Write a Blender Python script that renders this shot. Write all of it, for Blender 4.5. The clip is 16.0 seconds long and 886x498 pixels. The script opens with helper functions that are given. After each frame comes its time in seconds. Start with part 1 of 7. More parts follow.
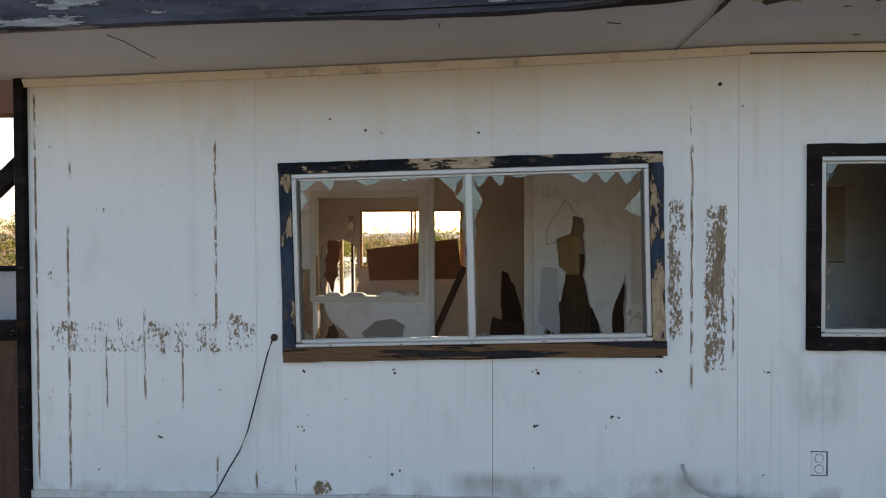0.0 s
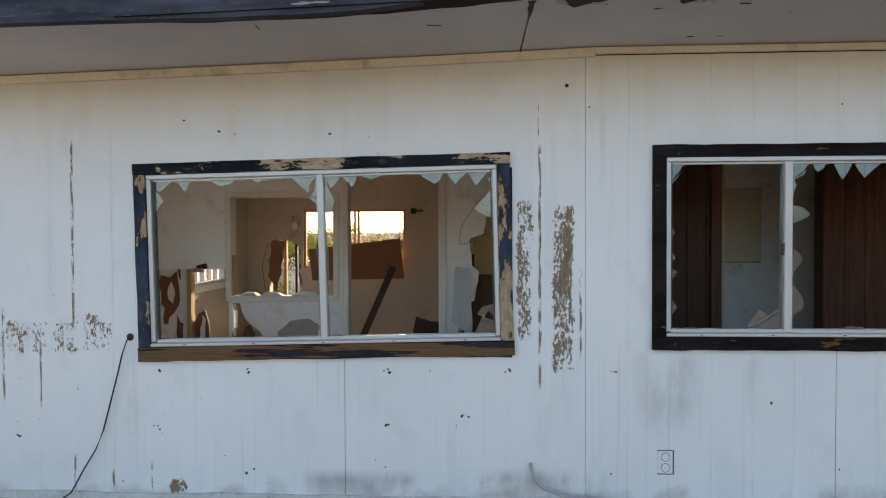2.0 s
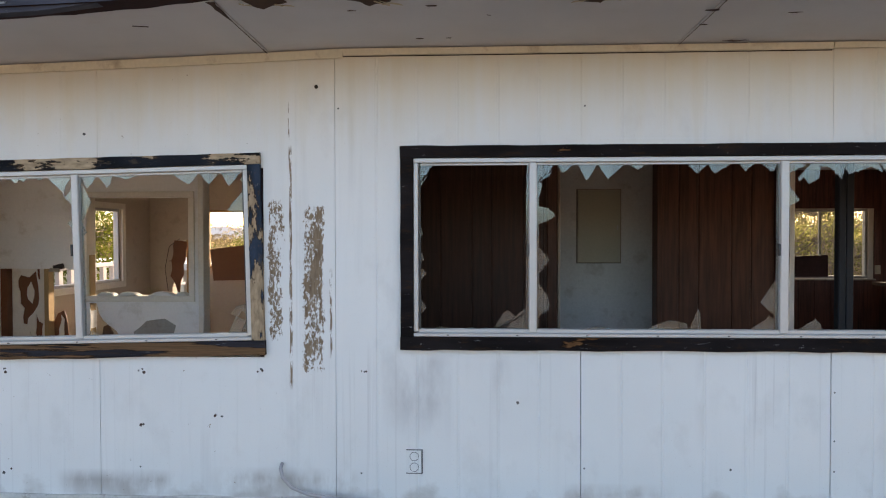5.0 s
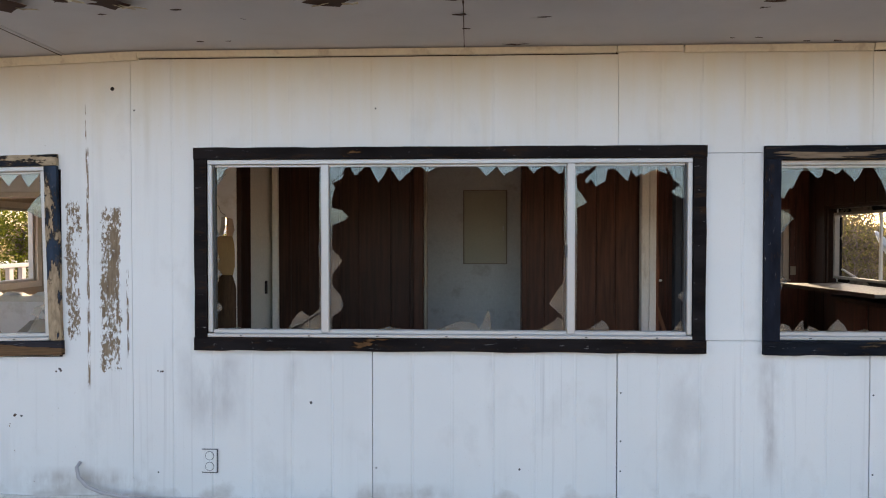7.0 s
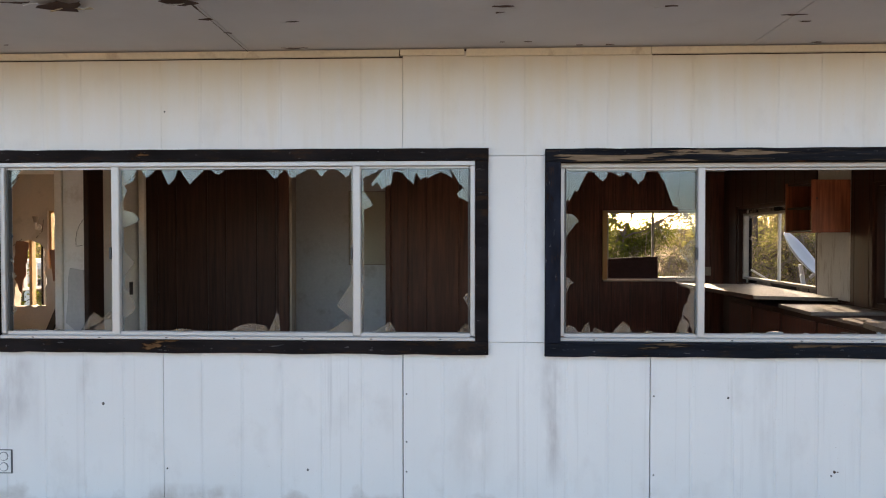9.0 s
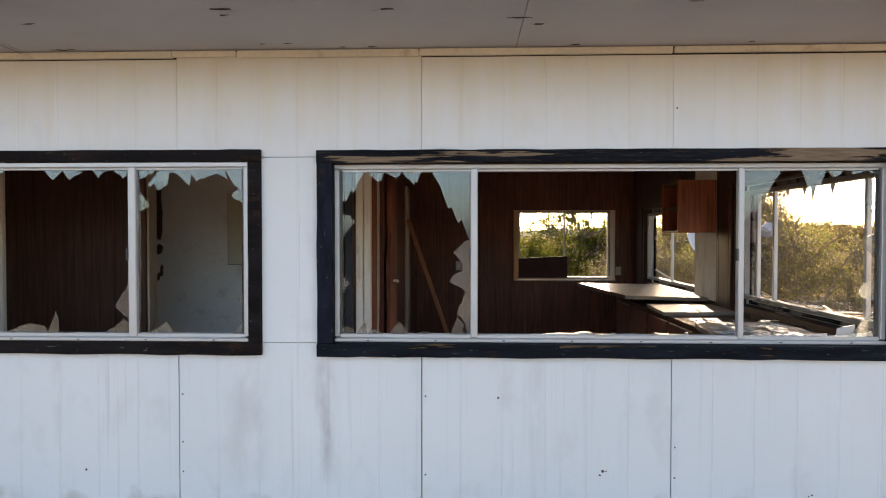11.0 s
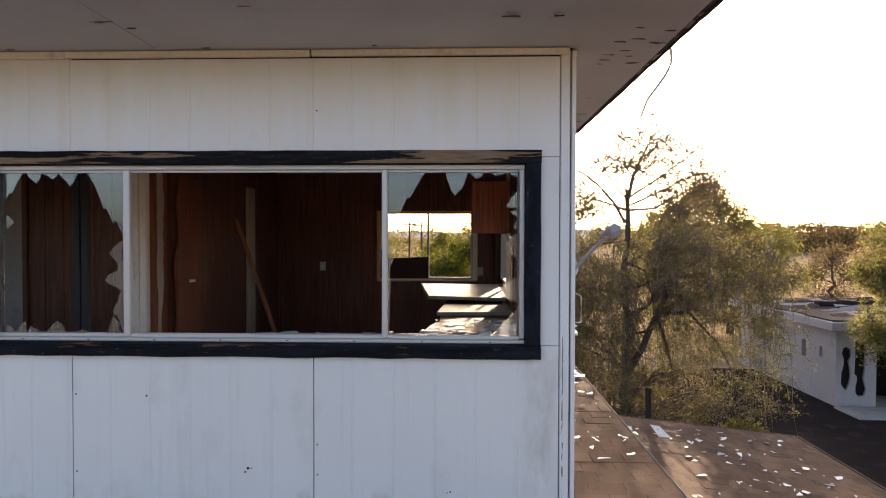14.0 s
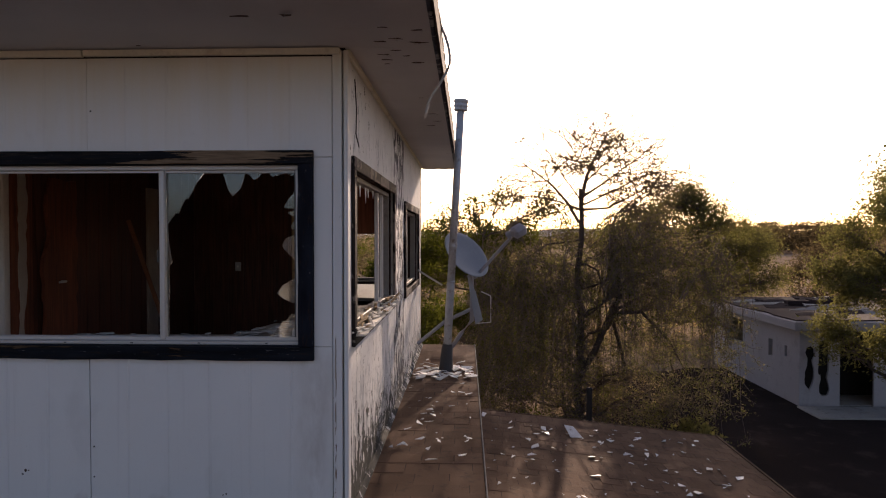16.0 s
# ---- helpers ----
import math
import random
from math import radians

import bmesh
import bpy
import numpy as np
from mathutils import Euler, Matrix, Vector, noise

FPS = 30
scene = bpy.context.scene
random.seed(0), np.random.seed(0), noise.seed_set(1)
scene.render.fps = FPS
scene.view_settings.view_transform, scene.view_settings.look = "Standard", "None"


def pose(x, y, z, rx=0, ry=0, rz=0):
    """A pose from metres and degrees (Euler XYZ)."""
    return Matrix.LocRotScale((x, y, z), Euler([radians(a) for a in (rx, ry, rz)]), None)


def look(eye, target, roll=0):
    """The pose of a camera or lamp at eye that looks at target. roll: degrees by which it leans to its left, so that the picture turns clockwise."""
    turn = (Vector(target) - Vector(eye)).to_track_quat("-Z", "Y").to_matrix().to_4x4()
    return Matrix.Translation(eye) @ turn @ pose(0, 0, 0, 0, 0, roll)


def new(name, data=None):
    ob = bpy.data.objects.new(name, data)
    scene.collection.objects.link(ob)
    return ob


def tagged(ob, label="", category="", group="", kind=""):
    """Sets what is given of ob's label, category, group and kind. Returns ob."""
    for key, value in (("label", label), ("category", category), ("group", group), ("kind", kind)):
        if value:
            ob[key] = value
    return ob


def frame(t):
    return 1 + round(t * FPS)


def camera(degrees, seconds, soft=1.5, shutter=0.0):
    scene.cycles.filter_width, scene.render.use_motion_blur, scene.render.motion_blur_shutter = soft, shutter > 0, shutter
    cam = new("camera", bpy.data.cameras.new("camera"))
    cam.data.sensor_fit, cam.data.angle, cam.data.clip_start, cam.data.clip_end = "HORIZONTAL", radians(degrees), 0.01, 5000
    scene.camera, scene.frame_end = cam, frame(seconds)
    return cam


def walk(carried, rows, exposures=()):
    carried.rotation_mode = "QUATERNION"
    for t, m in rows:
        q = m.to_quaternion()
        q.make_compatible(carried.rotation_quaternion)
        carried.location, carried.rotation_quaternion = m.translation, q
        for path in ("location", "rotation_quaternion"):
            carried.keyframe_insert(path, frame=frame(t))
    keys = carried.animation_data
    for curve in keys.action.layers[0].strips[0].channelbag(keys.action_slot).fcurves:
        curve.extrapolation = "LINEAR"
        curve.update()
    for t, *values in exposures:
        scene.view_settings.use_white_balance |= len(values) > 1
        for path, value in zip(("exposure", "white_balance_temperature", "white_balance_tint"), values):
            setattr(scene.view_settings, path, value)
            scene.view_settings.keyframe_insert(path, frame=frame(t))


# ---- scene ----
from mathutils.geometry import tessellate_polygon as tessellate

cam = camera(69.3, 16.0, soft=1.1)
PATH = [
    (0, (-7.466, -3.25, 1.456), (-7.558, -1.252, 1.419), -0.2),
    (0.5, (-7.177, -3.235, 1.461), (-7.269, -1.238, 1.424), -0.2),
    (1, (-6.995, -3.238, 1.464), (-7.091, -1.24, 1.426), -0.2),
    (1.5, (-6.848, -3.244, 1.461), (-6.945, -1.246, 1.424), -0.2),
    (2, (-6.706, -3.239, 1.457), (-6.801, -1.242, 1.419), -0.2),
    (2.5, (-6.531, -3.236, 1.462), (-6.627, -1.239, 1.424), -0.1),
    (3, (-6.339, -3.234, 1.462), (-6.437, -1.237, 1.425), -0.1),
    (5.5, (-5.225, -3.194, 1.45), (-5.304, -1.196, 1.414), -0.1),
    (6, (-4.967, -3.192, 1.449), (-5.044, -1.194, 1.413), -0.1),
    (6.5, (-4.7, -3.19, 1.458), (-4.781, -1.192, 1.419), -0.0),
    (7, (-4.44, -3.187, 1.46), (-4.519, -1.188, 1.423), -0.0),
    (7.5, (-4.197, -3.187, 1.462), (-4.27, -1.189, 1.426), -0.0),
    (8, (-3.935, -3.183, 1.464), (-4.009, -1.184, 1.428), -0.0),
    (8.5, (-3.662, -3.173, 1.471), (-3.737, -1.175, 1.434), -0.0),
    (9, (-3.383, -3.171, 1.473), (-3.46, -1.173, 1.435), 0.0),
    (11.5, (-1.984, -3.144, 1.483), (-2.054, -1.145, 1.442), 0.0),
    (12, (-1.691, -3.143, 1.476), (-1.76, -1.145, 1.437), -0.0),
    (12.5, (-1.392, -3.132, 1.473), (-1.461, -1.134, 1.434), 0.0),
    (13, (-1.112, -3.132, 1.475), (-1.179, -1.134, 1.437), 0.1),
    (13.5, (-0.817, -3.138, 1.474), (-0.885, -1.14, 1.436), 0.1),
    (14, (-0.52, -3.137, 1.483), (-0.589, -1.138, 1.444), 0.1),
    (14.5, (-0.221, -3.12, 1.483), (-0.29, -1.122, 1.444), 0.1),
    (15, (0.066, -3.101, 1.484), (-0.004, -1.103, 1.445), 0.0),
    (15.5, (0.337, -3.095, 1.487), (0.266, -1.096, 1.448), -0.0),
    (16, (0.586, -3.083, 1.489), (0.514, -1.085, 1.449), 0.0),
]
walk(cam, [(t, look(eye, target, roll)) for t, eye, target, roll in PATH], exposures=[
    (0.0, 1.36, 7150, 9), (0.5, 1.55, 7150, 9), (1.5, 1.63, 7150, 9), (3.0, 1.71, 7200, 10), (5.5, 1.83, 7300, 13), (9.0, 1.98, 7600, 14), (11.5, 1.96, 7600, 14), (12.5, 1.82, 7450, 15),
    (13.5, 1.53, 7350, 17), (14.0, 1.37, 7300, 18), (14.5, 1.26, 7250, 23), (15.0, 0.90, 7200, 29), (15.5, 0.43, 7200, 29), (16.0, -0.10, 7150, 26)])

# ---------------------------------------------------------------- world and sun
SUN_AZ, SUN_EL = radians(11.6), radians(16.1)
world = bpy.data.worlds.new("sky")
scene.world = world
world.use_nodes = True
sky = world.node_tree.nodes.new("ShaderNodeTexSky")
sky.sky_type = "NISHITA"
sky.sun_disc = False
sky.sun_elevation, sky.sun_rotation = SUN_EL, SUN_AZ
sky.air_density, sky.dust_density, sky.ozone_density = 0.75, 2.2, 1.0
world.node_tree.nodes["Background"].inputs[1].default_value = 0.15
world.node_tree.links.new(sky.outputs[0], world.node_tree.nodes["Background"].inputs[0])
sun = new("sun", bpy.data.lights.new("sun", "SUN"))
sun.data.energy, sun.data.angle, sun.data.color = 4.8, radians(0.5), (1.0, 0.86, 0.68)
sun_way = Vector((math.sin(SUN_AZ) * math.cos(SUN_EL), math.cos(SUN_AZ) * math.cos(SUN_EL), math.sin(SUN_EL)))
sun.matrix_world = look(sun_way * 60, (0, 0, 0))


# ---------------------------------------------------------------- node helpers
class Nodes:
    """A small writer for node materials."""

    def __init__(self, name):
        self.mat = bpy.data.materials.new(name)
        self.mat.use_nodes = True
        self.t = self.mat.node_tree
        self.bsdf = self.t.nodes["Principled BSDF"]
        self.out = self.t.nodes["Material Output"]
        self.geo = None

    def add(self, kind, **props):
        n = self.t.nodes.new(kind)
        for k, v in props.items():
            if k == "operation":
                n.operation = v
            elif k == "blend_type":
                n.blend_type = v
            elif k == "data_type":
                n.data_type = v
        return n

    def link(self, value, socket):
        if isinstance(value, (int, float)):
            socket.default_value = value
        elif isinstance(value, tuple):
            socket.default_value = value if len(value) == 4 or socket.type == "VECTOR" else (*value, 1)
        else:
            self.t.links.new(value, socket)

    def pos(self):
        if not self.geo:
            self.geo = self.add("ShaderNodeNewGeometry")
        return self.geo.outputs["Position"]

    def math(self, op, a, b=0.0, c=0.0):
        n = self.add("ShaderNodeMath", operation=op)
        for v, s in zip((a, b, c), n.inputs):
            self.link(v, s)
        return n.outputs[0]

    def scaled(self, sx, sy, sz, vector=None):
        n = self.add("ShaderNodeMapping")
        self.link(vector or self.pos(), n.inputs[0])
        n.inputs["Scale"].default_value = (sx, sy, sz)
        return n.outputs[0]

    def noise(self, scale, detail=4, vector=None, rough=0.55):
        n = self.add("ShaderNodeTexNoise")
        self.link(vector or self.pos(), n.inputs["Vector"])
        n.inputs["Scale"].default_value = scale
        n.inputs["Detail"].default_value = detail
        n.inputs["Roughness"].default_value = rough
        return n.outputs["Fac"]

    def step(self, value, low, high, a=0.0, b=1.0):
        n = self.add("ShaderNodeMapRange")
        for v, s in zip((value, low, high, a, b), n.inputs):
            self.link(v, s)
        return n.outputs[0]

    def mix(self, fac, a, b, blend="MIX"):
        n = self.add("ShaderNodeMix", data_type="RGBA", blend_type=blend)
        self.link(fac, n.inputs[0])
        self.link(a, n.inputs[6])
        self.link(b, n.inputs[7])
        return n.outputs[2]

    def xyz(self):
        n = self.add("ShaderNodeSeparateXYZ")
        self.link(self.pos(), n.inputs[0])
        return n.outputs

    def random(self):
        return self.add("ShaderNodeObjectInfo").outputs["Random"]

    def island(self):
        if not self.geo:
            self.pos()
        return self.geo.outputs["Random Per Island"]

    def finish(self, color, rough=0.8, metal=0.0, bump=None, strength=0.3, distance=0.01, spec=0.5):
        self.link(color, self.bsdf.inputs["Base Color"])
        self.link(rough, self.bsdf.inputs["Roughness"])
        self.link(metal, self.bsdf.inputs["Metallic"])
        self.link(spec, self.bsdf.inputs["Specular IOR Level"])
        if bump is not None:
            b = self.add("ShaderNodeBump")
            b.inputs["Strength"].default_value, b.inputs["Distance"].default_value = strength, distance
            self.link(bump, b.inputs["Height"])
            self.t.links.new(b.outputs[0], self.bsdf.inputs["Normal"])
        return self.mat


def tint(c, k):
    return tuple(min(1.0, v * k) for v in c)


def plain(name, c, rough=0.8, metal=0.0, vary=0.18, big=2.0, fine=45.0, bump=0.25, stain=None, stretch=(1, 1, 1), each=0.0, spec=0.22):
    """A surface with broad and fine variation, and stains of another colour."""
    n = Nodes(name)
    v = n.scaled(*stretch)
    color = n.mix(n.step(n.noise(big, 5, v), 0.3, 0.7), tint(c, 1 - vary), tint(c, 1 + vary))
    fine_fac = n.noise(fine, 3, v)
    color = n.mix(0.6, color, n.mix(n.step(fine_fac, 0.3, 0.7), tint(c, 1 - 0.8 * vary), tint(c, 1 + 0.8 * vary)))
    if stain:
        color = n.mix(n.step(n.noise(big * 2.3, 6, v, 0.65), 0.56, 0.68, 0.0, 0.8), color, stain)
    if each:
        color = n.mix(1.0, color, n.mix(n.random(), (1 - each,) * 3, (1 + each * 0.4,) * 3), "MULTIPLY")
    return n.finish(color, n.step(fine_fac, 0.2, 0.8, max(0.02, rough - 0.12), min(1, rough + 0.1)), metal, fine_fac, bump, 0.004, spec)


def flaking(name, paint, wood, amount, stretch, rough=0.62, spread=0.35):
    """Old paint that flakes off wood along the board."""
    n = Nodes(name)
    v = n.scaled(*stretch)
    grain = n.noise(38.0, 4, v)
    field = n.math("ADD", n.noise(5.0, 7, v, 0.64), n.math("MULTIPLY", n.noise(1.1, 2), spread))
    bare = n.step(field, amount, amount + 0.006)
    rim = n.math("MULTIPLY", n.step(field, amount - 0.022, amount - 0.004), n.step(field, amount + 0.012, amount + 0.002))
    timber = n.mix(n.step(grain, 0.3, 0.7), tint(wood, 0.6), tint(wood, 1.2))
    coat = n.mix(n.step(n.noise(9.0, 5, v), 0.35, 0.65), tint(paint, 0.6), tint(paint, 1.5))
    coat = n.mix(n.step(n.noise(26.0, 5, v, 0.7), 0.56, 0.66, 0.0, 0.55), coat, tint(wood, 0.30))
    coat = n.mix(n.step(n.noise(60.0, 4, v, 0.7), 0.66, 0.70, 0.0, 0.8), coat, (0.20, 0.20, 0.21))
    height = n.math("ADD", n.math("MULTIPLY", bare, -0.6), n.math("MULTIPLY", grain, 0.4))
    color = n.mix(n.math("MULTIPLY", rim, 0.75), n.mix(bare, coat, timber), tint(wood, 0.10))
    return n.finish(color, n.step(bare, 0, 1, rough, 0.9), 0.0, height, 0.8, 0.004, 0.05)


def panelling(name, c, rough=0.45):
    n = Nodes(name)
    v = n.scaled(14, 14, 0.8)
    grain = n.noise(3.0, 6, v, 0.6)
    color = n.mix(n.step(grain, 0.32, 0.68), tint(c, 0.55), tint(c, 1.35))
    color = n.mix(n.step(n.noise(1.6, 4), 0.45, 0.75, 0.0, 0.5), color, tint(c, 0.45))
    return n.finish(color, n.step(grain, 0.3, 0.7, rough - 0.08, rough + 0.15), 0.0, grain, 0.25, 0.002, 0.18)


# ---------------------------------------------------------------- materials
def siding_material():
    """White paint on grooved plywood: streaks of dirt, and paint worn to brown wood in strips along some grooves and in patches."""
    n = Nodes("white_siding_paint")
    x, y, z = n.xyz()
    white = n.mix(n.step(n.noise(0.9, 4), 0.3, 0.7), (0.73, 0.735, 0.73), (0.80, 0.80, 0.79))
    runs = n.noise(1.0, 5, n.scaled(9.0, 9.0, 0.45), 0.6)
    white = n.mix(n.math("MULTIPLY", n.step(runs, 0.55, 0.75, 0.0, 0.55), n.step(n.noise(1.4, 3), 0.45, 0.65)), white, (0.58, 0.575, 0.57))
    blot = n.step(n.noise(2.6, 5, n.scaled(1.6, 1.6, 1.0), 0.6), 0.56, 0.70, 0.0, 0.35)
    white = n.mix(blot, white, (0.60, 0.59, 0.575))
    white = n.mix(n.step(n.noise(140.0, 2), 0.64, 0.74, 0.0, 0.35), white, (0.5, 0.47, 0.42))
    thin = n.noise(1.0, 5, n.scaled(34.0, 34.0, 0.5), 0.6)
    under = n.math("MULTIPLY", n.step(z, 0.95, 0.75), n.step(n.noise(0.8, 2, n.scaled(1.5, 1.5, 0.2)), 0.40, 0.60))
    white = n.mix(n.math("MULTIPLY", under, n.step(thin, 0.58, 0.70, 0.0, 0.45)), white, (0.47, 0.455, 0.45))
    # warm bounced light under the eave, painted as a yellower top broken by the runs
    top = n.math("ADD", z, n.math("MULTIPLY", n.math("SUBTRACT", runs, 0.5), 0.9))
    white = n.mix(n.step(top, 1.95, 2.42, 0.0, 0.55), white, (0.72, 0.64, 0.47))
    # mildew along the foot of the wall
    foot = n.math("ADD", z, n.math("MULTIPLY", n.math("SUBTRACT", n.noise(5.0, 4), 0.5), 0.5))
    white = n.mix(n.step(foot, 0.17, 0.08, 0.0, 0.55), white, (0.42, 0.38, 0.34))
    smear = n.noise(3.5, 5, n.scaled(2.2, 2.2, 0.8), 0.6)
    for x0, x1, z0, z1, k, c in ((-5.86, -5.60, 0.50, 0.86, 0.5, (0.40, 0.385, 0.39)), (-5.35, -5.28, 0.60, 0.86, 0.4, (0.42, 0.40, 0.40)), (-3.0, -2.93, 0.30, 0.86, 0.6, (0.36, 0.33, 0.32)), (-3.45, -3.28, 0.25, 0.86, 0.35, (0.45, 0.42, 0.40)),
                                 (-0.22, -0.08, 0.15, 0.90, 0.55, (0.40, 0.36, 0.33)), (-7.55, -7.0, 0.1, 0.24, 0.7, (0.30, 0.26, 0.24)), (-6.75, -6.05, 0.1, 0.26, 0.6, (0.34, 0.29, 0.26)), (-5.0, -4.5, 0.1, 0.2, 0.6, (0.36, 0.32, 0.29)), (-4.35, -4.31, 0.45, 0.86, 0.3, (0.45, 0.43, 0.42)), (-1.95, -1.90, 0.4, 0.86, 0.3, (0.45, 0.43, 0.42))):
        soft = min(0.06, (x1 - x0) * 0.4)
        area = n.math("MULTIPLY", n.math("MULTIPLY", n.step(x, x0 - soft, x0 + soft), n.step(x, x1 + soft, x1 - soft)), n.math("MULTIPLY", n.step(z, z0 - 0.08, z0 + 0.12), n.step(z, z1 + 0.03, z1 - 0.03)))
        white = n.mix(n.math("MULTIPLY", area, n.step(smear, 0.38, 0.62, 0.0, k)), white, c)
    speck = n.noise(70.0, 6, n.scaled(1.0, 1.0, 0.5), 0.75)
    body = n.noise(9.0, 6, n.scaled(1.4, 1.4, 0.6), 0.7)
    bare = None

    def within(v, a, b, soft):
        return n.math("MULTIPLY", n.step(v, a - soft, a + soft), n.step(v, b + soft, b - soft))

    # patches: x0, x1, z0, z1, how much is gone
    for x0, x1, z0, z1, gone in ((-6.53, -6.37, 0.88, 1.70, 0.435), (-6.35, -6.17, 0.72, 1.66, 0.465), (-9.72, -8.54, 0.80, 1.08, 0.41),
                                 (-9.74, -9.62, 1.20, 1.34, 0.44), (-9.40, -8.78, 1.58, 1.74, 0.30), (-9.36, -9.26, 0.90, 1.10, 0.46),
                                 (-8.84, -8.60, 0.92, 1.12, 0.42), (-8.32, -8.16, 0.08, 0.26, 0.50), (-9.74, -9.0, 0.45, 0.9, 0.33),
                                 (-7.6, -6.1, 0.10, 0.21, 0.36), (-9.7, -8.3, 0.1, 0.18, 0.36), (-8.56, -8.42, 0.82, 0.92, 0.4)):
        area = n.math("MULTIPLY", within(x, x0, x1, 0.05), within(z, z0, z1, 0.07))
        mask = n.math("ADD", n.math("MULTIPLY", area, gone), n.math("ADD", n.math("MULTIPLY", speck, 0.5), n.math("MULTIPLY", body, 0.5)))
        mask = n.math("MULTIPLY", n.step(mask, 0.93, 0.96), n.step(area, 0.02, 0.1))
        bare = mask if bare is None else n.math("MAXIMUM", bare, mask)
    # strips: x, z0, z1
    ragged = n.noise(6.0, 5, n.scaled(30.0, 1.0, 1.0), 0.7)
    broken_up = n.noise(14.0, 6, n.scaled(4.0, 1.0, 0.8), 0.75)
    for sx, z0, z1, w in ((-9.575, 0.14, 1.52, 0.008), (-9.56, 1.78, 1.86, 0.008), (-9.17, 0.62, 1.08, 0.008), (-8.79, 1.0, 1.95, 0.008), (-6.373, 0.70, 1.90, 0.008),
                          (-6.17, 0.86, 1.28, 0.007), (-9.375, 0.58, 0.95, 0.006), (-8.97, 0.58, 0.98, 0.006), (-8.79, 0.14, 0.32, 0.006),
                          (-8.585, 0.14, 0.24, 0.007), (-9.745, 0.2, 2.2, 0.008), (-8.38, 0.14, 0.28, 0.005), (-6.38, 1.95, 2.12, 0.003), (-0.045, 0.2, 1.0, 0.004)):
        line = n.step(n.math("ABSOLUTE", n.math("SUBTRACT", n.math("ADD", x, n.math("MULTIPLY", n.math("SUBTRACT", ragged, 0.5), 0.022)), sx)), w, w * 0.6)
        line = n.math("MULTIPLY", n.math("MULTIPLY", line, within(z, z0, z1, 0.02)), n.step(broken_up, 0.46, 0.49))
        bare = n.math("MAXIMUM", bare, line)
    # loose flecks on the older panels
    older = n.step(x, -6.0, -6.6, 0.0, 0.07)
    fleck = n.step(n.math("ADD", n.noise(23.0, 4, None, 0.7), older), 0.750, 0.765)
    bare = n.math("MAXIMUM", bare, fleck)
    wood = n.mix(n.step(n.noise(30.0, 4, n.scaled(3.0, 3.0, 0.4)), 0.3, 0.7), (0.145, 0.095, 0.06), (0.30, 0.22, 0.145))
    height = n.math("ADD", n.math("MULTIPLY", bare, -0.8), n.math("MULTIPLY", n.noise(90.0, 3, n.scaled(2.0, 2.0, 0.5)), 0.25))
    return n.finish(n.mix(bare, white, wood), n.step(bare, 0, 1, 0.62, 0.9), 0.0, height, 0.35, 0.002)


def soffit_material():
    n = Nodes("grey_soffit_paint")
    c = n.mix(n.step(n.noise(1.3, 5), 0.3, 0.7), (0.555, 0.54, 0.543), (0.65, 0.632, 0.632))
    c = n.mix(n.step(n.noise(6.0, 6, n.scaled(0.5, 1.0, 1.0), 0.65), 0.58, 0.72, 0.0, 0.25), c, (0.50, 0.46, 0.43))
    bare = n.step(n.noise(4.2, 6, n.scaled(0.7, 1.6, 1.0), 0.62), 0.70, 0.715)
    return n.finish(n.mix(bare, c, (0.16, 0.12, 0.10)), 0.85, 0.0, n.math("SUBTRACT", n.noise(70.0, 3), bare), 0.3, 0.003)


def side_material():
    """White paint on the sunny wall, blistered away low down."""
    n = Nodes("blistered_white_paint")
    x, y, z = n.xyz()
    c = n.mix(n.step(n.noise(2.0, 4), 0.3, 0.7), (0.74, 0.735, 0.72), (0.84, 0.835, 0.82))
    low = n.step(z, 1.1, 0.2, 0.0, 0.11)
    bare = n.step(n.math("ADD", n.noise(14.0, 6, n.scaled(1, 1, 0.30), 0.7), low), 0.58, 0.62)
    grain = n.noise(45.0, 5, n.scaled(1, 1, 0.30), 0.7)
    dark = n.step(n.math("ADD", n.noise(12.0, 7, n.scaled(1, 1, 0.8), 0.75), n.math("ADD", n.step(z, 0.65, 0.1, 0.0, 0.22), n.step(y, 3.2, 0.6, -0.04, 0.04))), 0.655, 0.668)
    c = n.mix(bare, c, n.mix(n.step(grain, 0.35, 0.65), (0.36, 0.37, 0.385), (0.60, 0.61, 0.615)))
    c = n.mix(n.step(n.math("ADD", n.noise(30.0, 5, n.scaled(1, 1, 0.4), 0.7), n.math("MULTIPLY", low, 0.7)), 0.63, 0.66, 0.0, 0.7), c, (0.15, 0.145, 0.145))
    c = n.mix(dark, c, (0.022, 0.026, 0.022))
    rot = n.step(n.math("ADD", n.noise(11.0, 5, n.scaled(1, 1, 0.5), 0.65), n.math("MULTIPLY", n.step(y, 2.06, 2.16), n.step(y, 3.0, 2.9, 0.0, 0.12))), 0.60, 0.64)
    c = n.mix(n.math("MULTIPLY", rot, n.math("MULTIPLY", n.step(y, 2.0, 2.1), n.step(y, 3.05, 2.95))), c, (0.05, 0.048, 0.06))
    return n.finish(c, 0.85, 0.0, n.math("ADD", n.noise(40.0, 4), bare), 0.7, 0.006)


